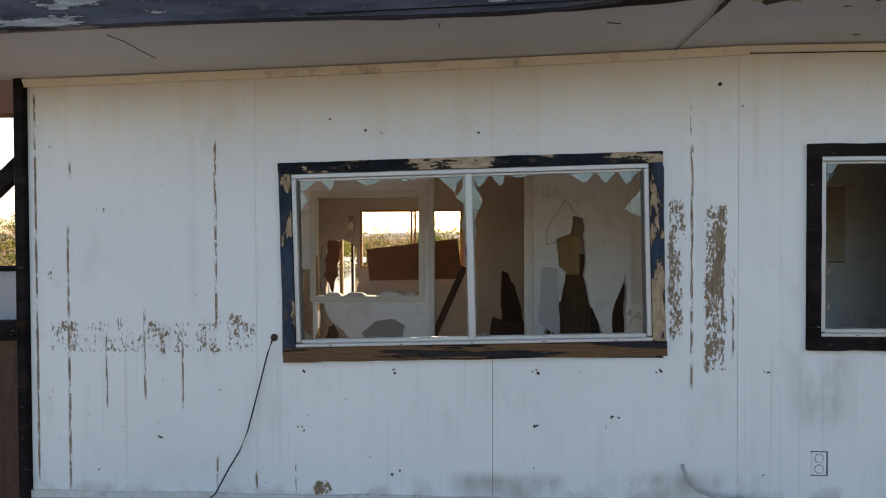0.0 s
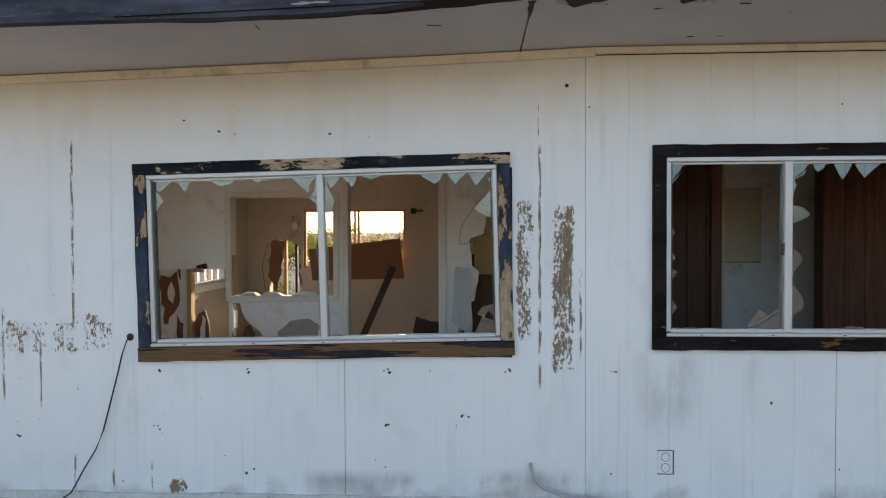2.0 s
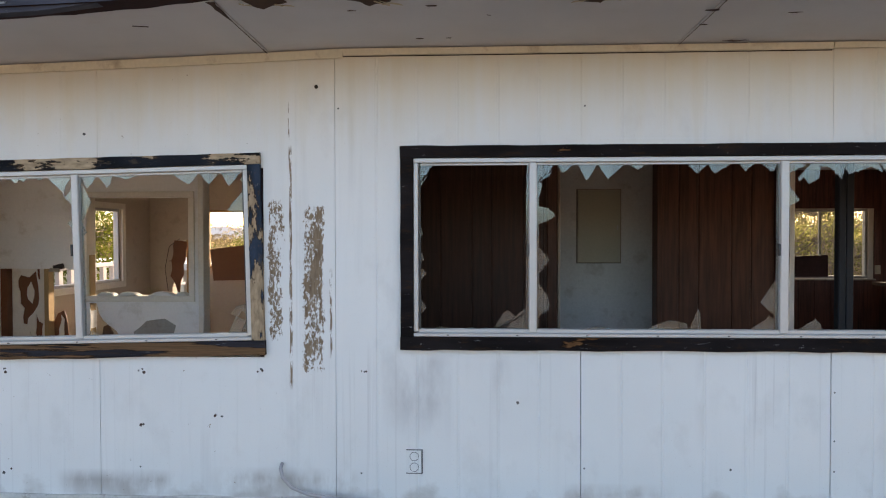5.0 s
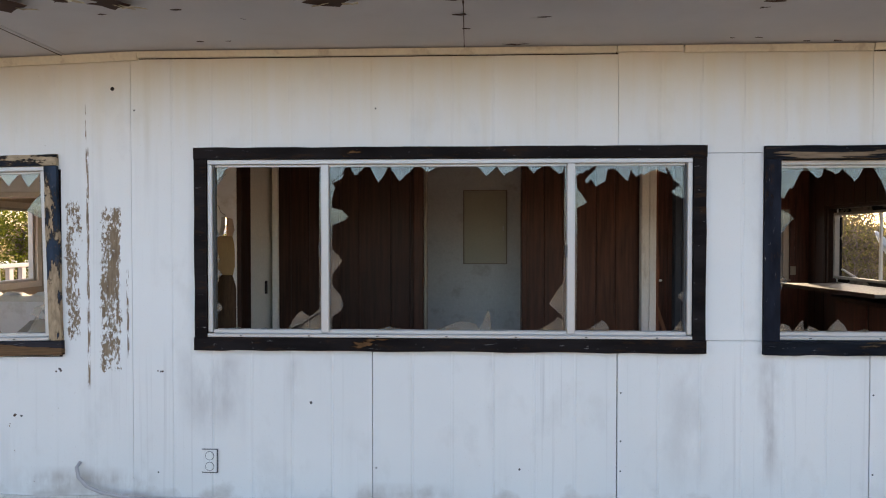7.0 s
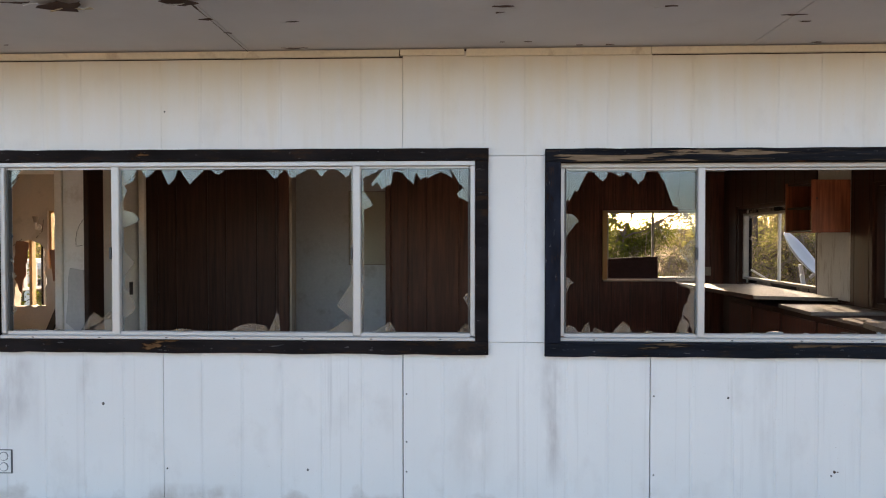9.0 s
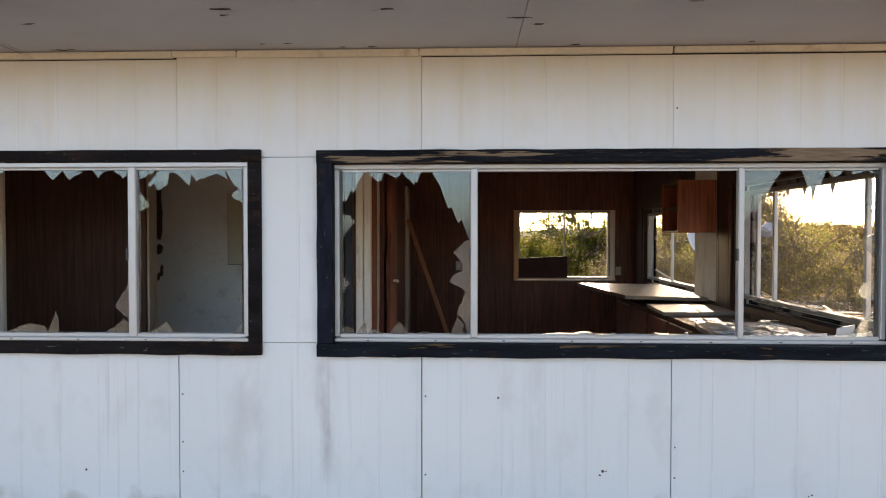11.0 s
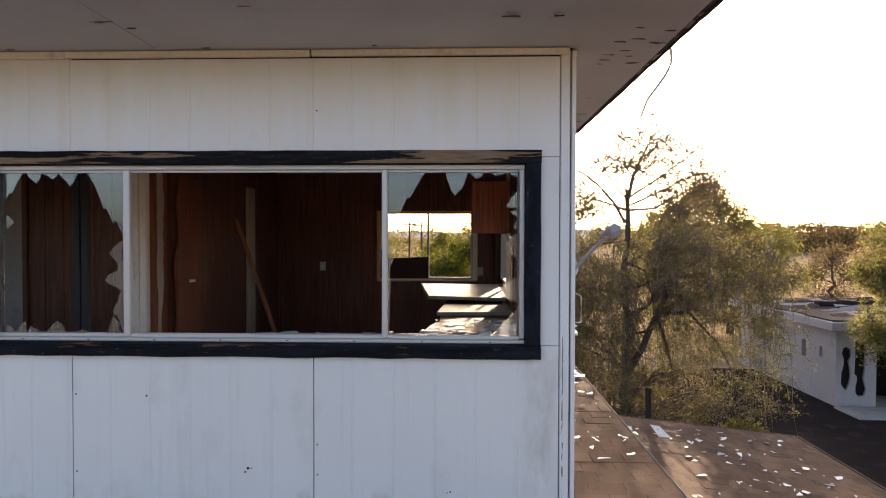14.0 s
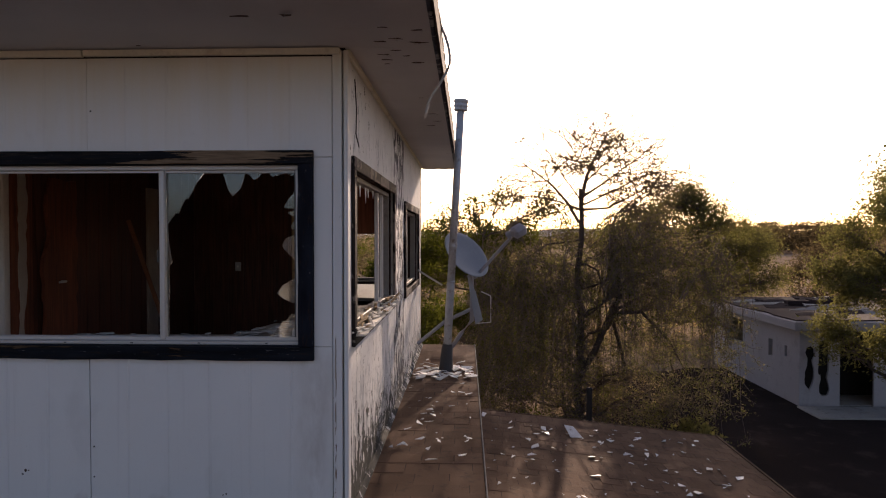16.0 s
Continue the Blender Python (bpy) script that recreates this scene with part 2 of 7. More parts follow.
def glass_material():
    """Window glass under a film of dust."""
    n = Nodes("dusty_glass")
    clear = n.add("ShaderNodeBsdfTransparent")
    clear.inputs[0].default_value = (0.86, 0.9, 0.9, 1)
    gloss = n.add("ShaderNodeBsdfGlossy")
    gloss.inputs["Roughness"].default_value = 0.03
    film = n.add("ShaderNodeBsdfDiffuse")
    film.inputs[0].default_value = (0.31, 0.34, 0.37, 1)
    gloss.inputs[0].default_value = (0.74, 0.80, 0.86, 1)
    fres = n.add("ShaderNodeFresnel")
    fres.inputs[0].default_value = 1.52
    one, two = n.add("ShaderNodeMixShader"), n.add("ShaderNodeMixShader")
    dust, lit = n.add("ShaderNodeMixShader"), n.add("ShaderNodeBsdfTranslucent")
    lit.inputs[0].default_value = (0.62, 0.60, 0.55, 1)
    dust.inputs[0].default_value = 0.5
    n.t.links.new(film.outputs[0], dust.inputs[1])
    n.t.links.new(lit.outputs[0], dust.inputs[2])
    n.link(n.step(n.noise(6.0, 5), 0.3, 0.75, 0.06, 0.24), one.inputs[0])
    n.t.links.new(clear.outputs[0], one.inputs[1])
    n.t.links.new(dust.outputs[0], one.inputs[2])
    n.link(n.math("MULTIPLY", fres.outputs[0], 1.5), two.inputs[0])
    n.t.links.new(one.outputs[0], two.inputs[1])
    n.t.links.new(gloss.outputs[0], two.inputs[2])
    n.t.links.new(two.outputs[0], n.out.inputs[0])
    return n.mat


def leaf_material(name, dark, light, glow):
    n = Nodes(name)
    c = n.mix(n.step(n.noise(0.8, 3), 0.3, 0.7), dark, light)
    c = n.mix(1.0, c, n.mix(n.island(), (0.75, 0.75, 0.75), (1.25, 1.22, 1.1)), "MULTIPLY")
    a, b = n.add("ShaderNodeBsdfDiffuse"), n.add("ShaderNodeBsdfTranslucent")
    n.link(c, a.inputs[0])
    n.link(n.mix(1.0, c, glow, "MULTIPLY"), b.inputs[0])
    m = n.add("ShaderNodeMixShader")
    m.inputs[0].default_value = 0.66
    n.t.links.new(a.outputs[0], m.inputs[1])
    n.t.links.new(b.outputs[0], m.inputs[2])
    n.t.links.new(m.outputs[0], n.out.inputs[0])
    return n.mat


def ground_material():
    n = Nodes("dry_desert_soil")
    c = n.mix(n.step(n.noise(0.07, 5), 0.35, 0.65), (0.28, 0.21, 0.155), (0.40, 0.31, 0.23))
    c = n.mix(n.step(n.noise(0.5, 6, None, 0.65), 0.5, 0.7, 0.0, 0.7), c, (0.42, 0.31, 0.19))
    c = n.mix(n.step(n.noise(3.0, 5), 0.5, 0.75, 0.0, 0.6), c, (0.18, 0.135, 0.09))
    return n.finish(c, 0.95, 0.0, n.noise(9.0, 6, None, 0.7), 0.8, 0.05, 0.0)


M_SIDING = siding_material()
M_SOFFIT = soffit_material()
M_SIDE = side_material()
M_GLASS = glass_material()
M_SOIL = ground_material()
M_CROWN = plain("cream_painted_trim", (0.76, 0.715, 0.57), 0.7, vary=0.10, stain=(0.45, 0.38, 0.28))
M_TRIM_OLD = flaking("flaking_blue_black_paint", (0.012, 0.014, 0.020), (0.45, 0.345, 0.24), 0.585, (0.45, 1.0, 1.3), 0.62, 0.1)
M_TRIM_OLD_V = flaking("flaking_blue_paint", (0.026, 0.038, 0.060), (0.40, 0.29, 0.19), 0.70, (1.3, 1.0, 0.5))
M_SILL_OLD = flaking("weathered_brown_sill", (0.022, 0.021, 0.026), (0.16, 0.092, 0.050), 0.69, (0.16, 1.0, 3.4))
M_TRIM = flaking("black_brown_paint", (0.0125, 0.010, 0.0105), (0.15, 0.075, 0.035), 0.86, (0.3, 1.0, 1.3))
M_TRIM_BLUE = flaking("worn_blue_black_paint", (0.010, 0.012, 0.017), (0.11, 0.072, 0.045), 0.768, (0.3, 1.0, 2.8))
M_TRIM_SIDE = flaking("dull_blue_black_paint", (0.012, 0.014, 0.022), (0.13, 0.07, 0.045), 0.84, (1.4, 1.0, 0.4))
M_ALU = plain("weathered_aluminium", (0.54, 0.53, 0.525), 0.45, 0.4, vary=0.08, big=5, fine=120, bump=0.06, stain=(0.55, 0.52, 0.5))
M_ALU_DULL = plain("dull_dusty_aluminium", (0.27, 0.25, 0.225), 0.6, 0.2, vary=0.2, big=6, stain=(0.17, 0.14, 0.12))
M_ALU_DARK = plain("dark_window_channel", (0.10, 0.10, 0.10), 0.6, 0.3)
M_PLASTER = plain("cream_wallboard", (0.82, 0.77, 0.70), 0.9, vary=0.07, stain=(0.68, 0.60, 0.51))
M_WHITEWALL = plain("off_white_wall_paint", (0.87, 0.855, 0.845), 0.85, vary=0.05, stain=(0.70, 0.66, 0.62))
M_TANWALL = plain("tan_wallboard", (0.51, 0.44, 0.36), 0.9, vary=0.07, stain=(0.42, 0.36, 0.29))
M_HALLWALL = plain("dingy_white_wall_paint", (0.64, 0.62, 0.60), 0.88, vary=0.1, stain=(0.48, 0.44, 0.41))
M_GREYBOARD = plain("grey_paper_of_wallboard", (0.55, 0.545, 0.545), 0.9, vary=0.12)
M_CREAM = plain("cream_painted_wood", (0.76, 0.72, 0.65), 0.7, vary=0.1)
M_PANEL = panelling("dark_wood_panelling", (0.046, 0.020, 0.013))
M_PANEL_RED = panelling("red_brown_panelling", (0.075, 0.032, 0.020))
M_CUPBOARD = panelling("red_brown_plywood", (0.24, 0.075, 0.038), 0.4)
M_BOARD = plain("brown_hardboard", (0.20, 0.085, 0.045), 0.6, vary=0.15, stretch=(1, 1, 3))
M_DARKWOOD = plain("dark_weathered_wood", (0.045, 0.032, 0.027), 0.8, vary=0.4, stretch=(4, 4, 0.6))
M_BROWNWOOD = plain("brown_weathered_boards", (0.13, 0.075, 0.045), 0.85, vary=0.5, big=5, stretch=(5, 5, 0.5), stain=(0.05, 0.035, 0.03))
M_PORCH = plain("dark_red_brown_boards", (0.080, 0.044, 0.030), 0.85, vary=0.5, big=5, stretch=(5, 5, 0.5), stain=(0.035, 0.024, 0.02))
M_STUD = plain("raw_pine_stud", (0.42, 0.28, 0.14), 0.8, vary=0.2, stretch=(6, 6, 0.5))
M_FASCIA = flaking("weathered_fascia", (0.062, 0.063, 0.082), (0.34, 0.335, 0.34), 0.75, (0.25, 1.0, 1.8))
M_ROOFING = plain("torn_tar_paper", (0.05, 0.032, 0.03), 0.95, vary=0.5, big=9)
M_FLAKE_UNDER = plain("peeled_paint_chip", (0.50, 0.42, 0.30), 0.9, vary=0.25, big=9)
M_BROWN_BARE = plain("bare_brown_plywood", (0.075, 0.045, 0.034), 0.9, vary=0.35, big=8)
M_SHINGLE = plain("brown_asphalt_shingle", (0.176, 0.105, 0.067), 0.9, spec=0.12, vary=0.20, big=4, fine=220, bump=0.8, stain=(0.095, 0.066, 0.048), each=0.22)
M_SCRAP = plain("glossy_white_scrap", (0.86, 0.855, 0.84), 0.34, vary=0.08, bump=0.1, each=0.3, spec=0.6)
M_PAPER = plain("white_debris", (0.88, 0.875, 0.86), 0.8, vary=0.08, each=0.3)
M_PIPE = plain("galvanised_pipe", (0.58, 0.59, 0.61), 0.5, 0.35, vary=0.2, big=7, stain=(0.3, 0.24, 0.2))
M_PIPE_BASE = plain("dark_pipe_boot", (0.09, 0.085, 0.085), 0.8, 0.1)
M_DISH = plain("grey_dish_paint", (0.33, 0.36, 0.40), 0.55, vary=0.1, big=5)
M_LNB = plain("grey_plastic", (0.36, 0.35, 0.37), 0.6)
M_BLACK = plain("black_rubber", (0.02, 0.02, 0.022), 0.6)
M_CABLE_GREY = plain("grey_cable_sheath", (0.58, 0.57, 0.56), 0.7)
M_SHARD = plain("dusty_glass_sheet", (0.50, 0.50, 0.49), 0.22, vary=0.12, big=9, bump=0.05, each=0.5, spec=0.5)
M_COUNTER = plain("pale_laminate", (0.15, 0.128, 0.108), 0.42, vary=0.15, stain=(0.23, 0.19, 0.15))
M_CONCRETE = plain("concrete", (0.36, 0.34, 0.31), 0.9, stain=(0.22, 0.2, 0.19))
M_SHED = plain("grey_white_stucco", (0.43, 0.405, 0.41), 0.9, vary=0.12, big=1.0, stain=(0.36, 0.33, 0.33))
M_DARK = plain("dark_opening_shade", (0.03, 0.025, 0.022), 0.95)
M_FLOOR = plain("floor_under_plaster_dust", (0.58, 0.53, 0.47), 0.9, vary=0.25, stain=(0.62, 0.57, 0.5))
M_CEILING = plain("stained_ceiling", (0.82, 0.79, 0.74), 0.9, vary=0.12, stain=(0.55, 0.46, 0.36))
M_BARK = plain("grey_brown_bark", (0.088, 0.068, 0.058), 0.95, vary=0.35, big=6, stretch=(3, 3, 0.6), bump=0.8)
M_TWIG = plain("brown_twigs", (0.15, 0.115, 0.095), 0.95, vary=0.3)
M_LEAF_A = leaf_material("olive_leaves", (0.125, 0.122, 0.064), (0.225, 0.215, 0.105), (1.08, 1.06, 0.72))
M_LEAF_B = leaf_material("green_leaves", (0.055, 0.066, 0.022), (0.118, 0.125, 0.042), (1.0, 1.03, 0.45))
M_LEAF_FAR = leaf_material("dull_brown_olive_leaves", (0.085, 0.066, 0.048), (0.15, 0.122, 0.078), (1.1, 1.05, 0.85))
M_LEAF_DRY = leaf_material("dry_olive_leaves", (0.16, 0.135, 0.098), (0.265, 0.225, 0.16), (1.25, 1.15, 0.98))
M_GRASS = leaf_material("dry_grass", (0.29, 0.225, 0.13), (0.42, 0.34, 0.21), (1.1, 1.0, 0.8))
M_HILL = plain("far_hills_haze_glow", (0.34, 0.33, 0.345), 1.0, vary=0.12, big=0.004, fine=0.02, bump=0)
# the hills emit a faint pale glow in place of haze in the air
haze_glow = [q for q in M_HILL.node_tree.nodes if q.type == "BSDF_PRINCIPLED"][0]
haze_glow.inputs["Emission Color"].default_value = (0.86, 0.82, 0.82, 1)
haze_glow.inputs["Emission Strength"].default_value = 0.15
M_CASING = plain("dirty_beige_casing", (0.30, 0.25, 0.20), 0.8, vary=0.2, stretch=(4, 4, 0.6), stain=(0.16, 0.12, 0.09))
M_POST = plain("blue_black_post_paint", (0.026, 0.028, 0.034), 0.6, vary=0.3, stretch=(4, 4, 0.5))
M_TRIM_GREY = flaking("peeled_grey_black_trim", (0.020, 0.017, 0.018), (0.24, 0.21, 0.19), 0.70, (1.0, 0.5, 0.6))
M_OLDCREAM = plain("aged_cream_paint", (0.33, 0.285, 0.25), 0.75, vary=0.2, stretch=(4, 4, 0.6), stain=(0.34, 0.29, 0.25))
M_LEAF_PLY = panelling("dark_red_brown_plywood", (0.16, 0.055, 0.032), 0.6)
M_PANEL_K = panelling("dark_kitchen_panelling", (0.090, 0.034, 0.0235))
M_FOOT = plain("grey_foot_strip", (0.60, 0.575, 0.55), 0.85, vary=0.2, big=4, stain=(0.28, 0.23, 0.21))
M_MAROON = plain("dark_maroon_board_and_shade", (0.035, 0.016, 0.016), 0.95, vary=0.4, big=7)
M_JAMB = plain("worn_cream_jamb", (0.60, 0.575, 0.54), 0.75, vary=0.15, stretch=(4, 4, 0.6), stain=(0.40, 0.35, 0.31))
M_TRIM_WORN = flaking("worn_head_board", (0.010, 0.011, 0.015), (0.24, 0.17, 0.115), 0.735, (0.22, 1.0, 4.5))
M_OUTLINE = plain("dark_outline_lines", (0.12, 0.12, 0.13), 0.9)


# ---------------------------------------------------------------- mesh helpers
def mesh_of(name, bm, material):
    me = bpy.data.meshes.new(name)
    bm.to_mesh(me)
    bm.free()
    me.materials.append(material)
    return me


def part(name, bm, material, parent, label=""):
    """One mesh object under a thing or a part."""
    ob = new(name, mesh_of(name, bm, material))
    ob.parent = parent
    return tagged(ob, label)


def thing(name, label, category, group="", kind="", bm=None, material=None, at=(0, 0, 0)):
    ob = new(name, mesh_of(name, bm, material) if bm else None)
    ob.location = at
    if not bm:
        ob.empty_display_size = 0.1
    return tagged(ob, label, category, group, kind)


def shaded(ob):
    for p in ob.data.polygons:
        p.use_smooth = True
    return ob


def block(x0, x1, y0, y1, z0, z1, bevel=0.004, bm=None, m=None):
    """A box with softened edges."""
    bm = bm or bmesh.new()
    made = bmesh.ops.create_cube(bm, size=1.0)["verts"]
    for v in made:
        v.co = Vector(((x0 + x1) / 2 + v.co.x * (x1 - x0), (y0 + y1) / 2 + v.co.y * (y1 - y0), (z0 + z1) / 2 + v.co.z * (z1 - z0)))
        if m:
            v.co = m @ v.co
    bevel = min(bevel, 0.3 * min(abs(x1 - x0), abs(y1 - y0), abs(z1 - z0)))
    if bevel > 0:
        bmesh.ops.bevel(bm, geom=list({e for v in made for e in v.link_edges}), offset=bevel, segments=1, affect="EDGES")
    return bm


def thicken(bm, thickness):
    bm.normal_update()
    bmesh.ops.solidify(bm, geom=list(bm.faces), thickness=thickness)
    return bm


def rect(u0, u1, v0, v1):
    return [(u0, v0), (u1, v0), (u1, v1), (u0, v1)]


def slab(outer, holes, axis, t0, t1, bm=None):
    """A flat piece of any outline, with holes, between t0 and t1 along an axis. 'x': outline in y, z; 'y': in x, z; 'z': in x, y."""
    bm = bm or bmesh.new()
    place = {"x": lambda u, v, t: (t, u, v), "y": lambda u, v, t: (u, t, v), "z": lambda u, v, t: (u, v, t)}[axis]
    loops = [list(outer), *[list(h) for h in holes]]
    flat = [p for loop in loops for p in loop]
    tris = tessellate([[Vector((u, v, 0)) for u, v in loop] for loop in loops])
    a = [bm.verts.new(place(u, v, t0)) for u, v in flat]
    b = [bm.verts.new(place(u, v, t1)) for u, v in flat]
    for t in tris:
        if len(set(t)) == 3:
            for group in ((a[t[0]], a[t[1]], a[t[2]]), (b[t[2]], b[t[1]], b[t[0]])):
                try:
                    bm.faces.new(group)
                except ValueError:
                    pass
    i = 0
    for loop in loops:
        k = len(loop)
        for j in range(k):
            p, q = i + j, i + (j + 1) % k
            try:
                bm.faces.new((a[p], a[q], b[q], b[p]))
            except ValueError:
                pass
        i += k
    bmesh.ops.recalc_face_normals(bm, faces=bm.faces)
    return bm


def ragged(points, step, depth, seed):
    """A closed outline with its sides broken up."""
    r = random.Random(seed)
    out = []
    for (a, b), (c, d) in zip(points, points[1:] + points[:1]):
        length = math.hypot(c - a, d - b)
        k = max(1, int(length / step))
        nx, ny = (d - b) / (length + 1e-9), -(c - a) / (length + 1e-9)
        for i in range(k):
            f = (i + (r.uniform(-0.25, 0.25) if i else 0)) / k
            s = r.uniform(-depth, depth) if i else 0
            out.append((a + (c - a) * f + nx * s, b + (d - b) * f + ny * s))
    return out


def tube(points, radii, sides=8, bm=None, caps=True):
    """A round rod along points."""
    bm = bm or bmesh.new()
    pts = [Vector(p) for p in points]
    if isinstance(radii, (int, float)):
        radii = [radii] * len(pts)
    rings = []
    for i, p in enumerate(pts):
        way = (pts[min(i + 1, len(pts) - 1)] - pts[max(i - 1, 0)]).normalized()
        side = way.cross(Vector((0.31, 0.17, 0.93)) if abs(way.z) < 0.9 else Vector((1, 0.1, 0))).normalized()
        other = way.cross(side)
        rings.append([bm.verts.new(p + (side * math.cos(2 * math.pi * k / sides) + other * math.sin(2 * math.pi * k / sides)) * radii[i]) for k in range(sides)])
    for a, b in zip(rings, rings[1:]):
        for k in range(sides):
            bm.faces.new((a[k], a[(k + 1) % sides], b[(k + 1) % sides], b[k]))
    if caps:
        bm.faces.new(rings[0][::-1])
        bm.faces.new(rings[-1])
    return bm


def grooved(u0, u1, z0, z1a, z1b, grooves, axis, t0, t1, depth=0.004, width=0.008, bm=None):
    """A sheet with upright grooves cut in its face t0; its top may slope from z1a to z1b."""
    bm = bm or bmesh.new()
    prof = [(u0, t0)]
    way = 1 if t1 > t0 else -1
    for g in sorted(grooves):
        if u0 + 0.012 < g < u1 - 0.012:
            prof += [(g - width / 2, t0), (g - width / 4, t0 + way * depth), (g + width / 4, t0 + way * depth), (g + width / 2, t0)]
    prof.append((u1, t0))
    put = (lambda u, t, z: (u, t, z)) if axis == "y" else (lambda u, t, z: (t, u, z))
    low = [bm.verts.new(put(u, t, z0)) for u, t in prof]
    high = [bm.verts.new(put(u, t, z1a + (z1b - z1a) * (u - u0) / (u1 - u0))) for u, t in prof]
    backs = [bm.verts.new(put(u, t1, z)) for u, z in ((u0, z0), (u1, z0), (u1, z1b), (u0, z1a))]
    for i in range(len(prof) - 1):
        bm.faces.new((low[i], low[i + 1], high[i + 1], high[i]))
    bm.faces.new((low[0], high[0], backs[3], backs[0]))
    bm.faces.new((low[-1], backs[1], backs[2], high[-1]))
    bm.faces.new((*high, backs[2], backs[3]))
    bm.faces.new((*low[::-1], backs[0], backs[1]))
    bmesh.ops.recalc_face_normals(bm, faces=bm.faces)
    return bm

# ---------------------------------------------------------------- measures of the house
LEFT, RIGHT, BACK = -9.80, 0.0, 5.25
EAVE = 2.385
W1 = (-8.445, -6.511, 0.816, 1.836)
W2 = (-5.817, -3.281, 0.892, 1.907)
W3 = (-3.004, -0.151, 0.887, 1.902)
TILT1 = 0.0228  # the first window has sunk towards its left end


def eave_z(x):
    """Height of the wall's top, which sags over the first three panels."""
    return EAVE if x > -6.15 else EAVE - 0.112 * min(1.0, (-6.15 - x) / 3.6) ** 0.85


# ---------------------------------------------------------------- shell: walls, floor, ceiling
wall_front = thing("wall_front", "white painted grooved plywood wall, paint peeling", "wall", kind="structure")
openings = [rect(a + 0.03, b - 0.03, c + 0.03, d - 0.03) for a, b, c, d in (W1, W2, W3)]
part("core", slab([(LEFT, 0.0), (-0.12, 0.0), (-0.12, 2.36), (-6.1, 2.36), (LEFT, 2.24)], openings, "y", 0.03, 0.12), M_PLASTER, wall_front)
# unseen dark sheet added behind the siding, so its open joints read dark
part("tar_paper", slab([(LEFT, 0.02), (-0.10, 0.02), (-0.10, 2.36), (-6.1, 2.36), (LEFT, 2.24)], openings, "y", 0.019, 0.029), M_ROOFING, wall_front)

SEAMS = [-9.782, -8.580, -7.366, -6.146, -4.920, -3.705, -2.487, -1.268, -0.062]
GAPS = [0.001, 0.0005, 0.0014, 0.0010, 0.0016, 0.0027, 0.0027, 0.0026, 0.001]  # half the width of each open joint
for k, (a, b) in enumerate(zip(SEAMS, SEAMS[1:])):
    a, b = a + GAPS[k], b - GAPS[k + 1]
    ribs = [SEAMS[0] + 0.2025 * i for i in range(60)]
    cuts = sorted({a, b, *[e for w in (W1, W2, W3) for e in w[:2] if a < e < b]})
    for u0, u1 in zip(cuts, cuts[1:]):
        mid = (u0 + u1) / 2
        hit = [w for w in (W1, W2, W3) if w[0] < mid < w[1]]
        if hit:
            spans = [(0.12, hit[0][2] + 0.03), (hit[0][3] - 0.03, None)]
        elif -3.29 < mid < -2.99 or mid > -0.16:
            spans = [(0.12, 0.950), (0.953, 1.870), (1.873, None)]
        else:
            spans = [(0.12, None)]
        for z0, z1 in spans:
            down = 0.0295 if z1 is None and (-6.15 < mid < -3.72 or mid > -2.5) else 0.0
            v0, v1, deep = u0, u1, 0.0022
            if z1 is None and z0 > 1.0:  # the joints over the windows are filled with paint
                v0 = u0 if u0 > a else SEAMS[k] + GAPS[k] * 0.32
                v1 = u1 if u1 < b else SEAMS[k + 1] - GAPS[k + 1] * 0.32
                deep = 0.0014
            bm = grooved(v0, v1, z0, z1 or eave_z(u0) - down, z1 or eave_z(u1) - down, ribs, "y", 0.0, 0.018, deep if mid > -6.15 else 0.0007, 0.014)
            part("siding_panel", bm, M_SIDING, wall_front)
part("corner_board", block(-0.058, -0.014, -0.008, 0.10, 0.10, EAVE, 0.004), M_SIDING, wall_front)
part("corner_board", block(-0.005, 0.016, -0.004, 0.06, 0.06, EAVE, 0.004), M_SIDING, wall_front)
part("foot_flashing", slab(ragged(rect(LEFT, 0.0, 0.095, 0.135), 0.2, 0.005, 4), [], "y", -0.012, 0.03), M_FOOT, wall_front)

wall_side = thing("wall_side", "blistered white painted side wall in low sun", "wall", kind="structure")
SIDE_1, SIDE_2 = (0.17, 2.09, 0.92, 1.90), (2.94, 4.71, 0.90, 1.82)
part("core", slab(rect(0.02, BACK, 0.0, 2.40), [rect(a + 0.02, b - 0.02, c + 0.02, d - 0.02) for a, b, c, d in (SIDE_1, SIDE_2)], "x", -0.12, -0.022), M_PANEL, wall_side)
part("rendered_face", slab(rect(0.062, BACK, 0.06, 2.40), [rect(a + 0.02, b - 0.02, c + 0.02, d - 0.02) for a, b, c, d in (SIDE_1, SIDE_2)], "x", -0.022, 0.0), M_SIDE, wall_side)
part("foot_flashing", slab([(0.0, 0.07), (0.03, 0.07), (0.008, 0.105), (0.0, 0.105)], [], "y", 0.07, BACK), M_SIDE, wall_side)

wall_back = thing("wall_back", "cream wallboard back wall with broken holes", "wall", kind="structure")
BW = (-8.95, -7.60, 1.05, 1.82)
KW = (-1.60, -0.42, 0.925, 1.805)
gap = ragged([(-9.42, 0.55), (-8.98, 0.55), (-8.98, 1.30), (-9.10, 1.40), (-9.24, 1.42), (-9.38, 1.36), (-9.34, 1.1), (-9.40, 0.8)], 0.07, 0.022, 3)
part("wallboard", slab(rect(LEFT, -3.0, 0.0, 2.36), [rect(*BW), gap], "y", 5.12, BACK), M_TANWALL, wall_back)
part("wallboard", slab(rect(-3.0, 0.0, 0.0, 2.36), [rect(*KW)], "y", 5.14, BACK), M_TANWALL, wall_back)
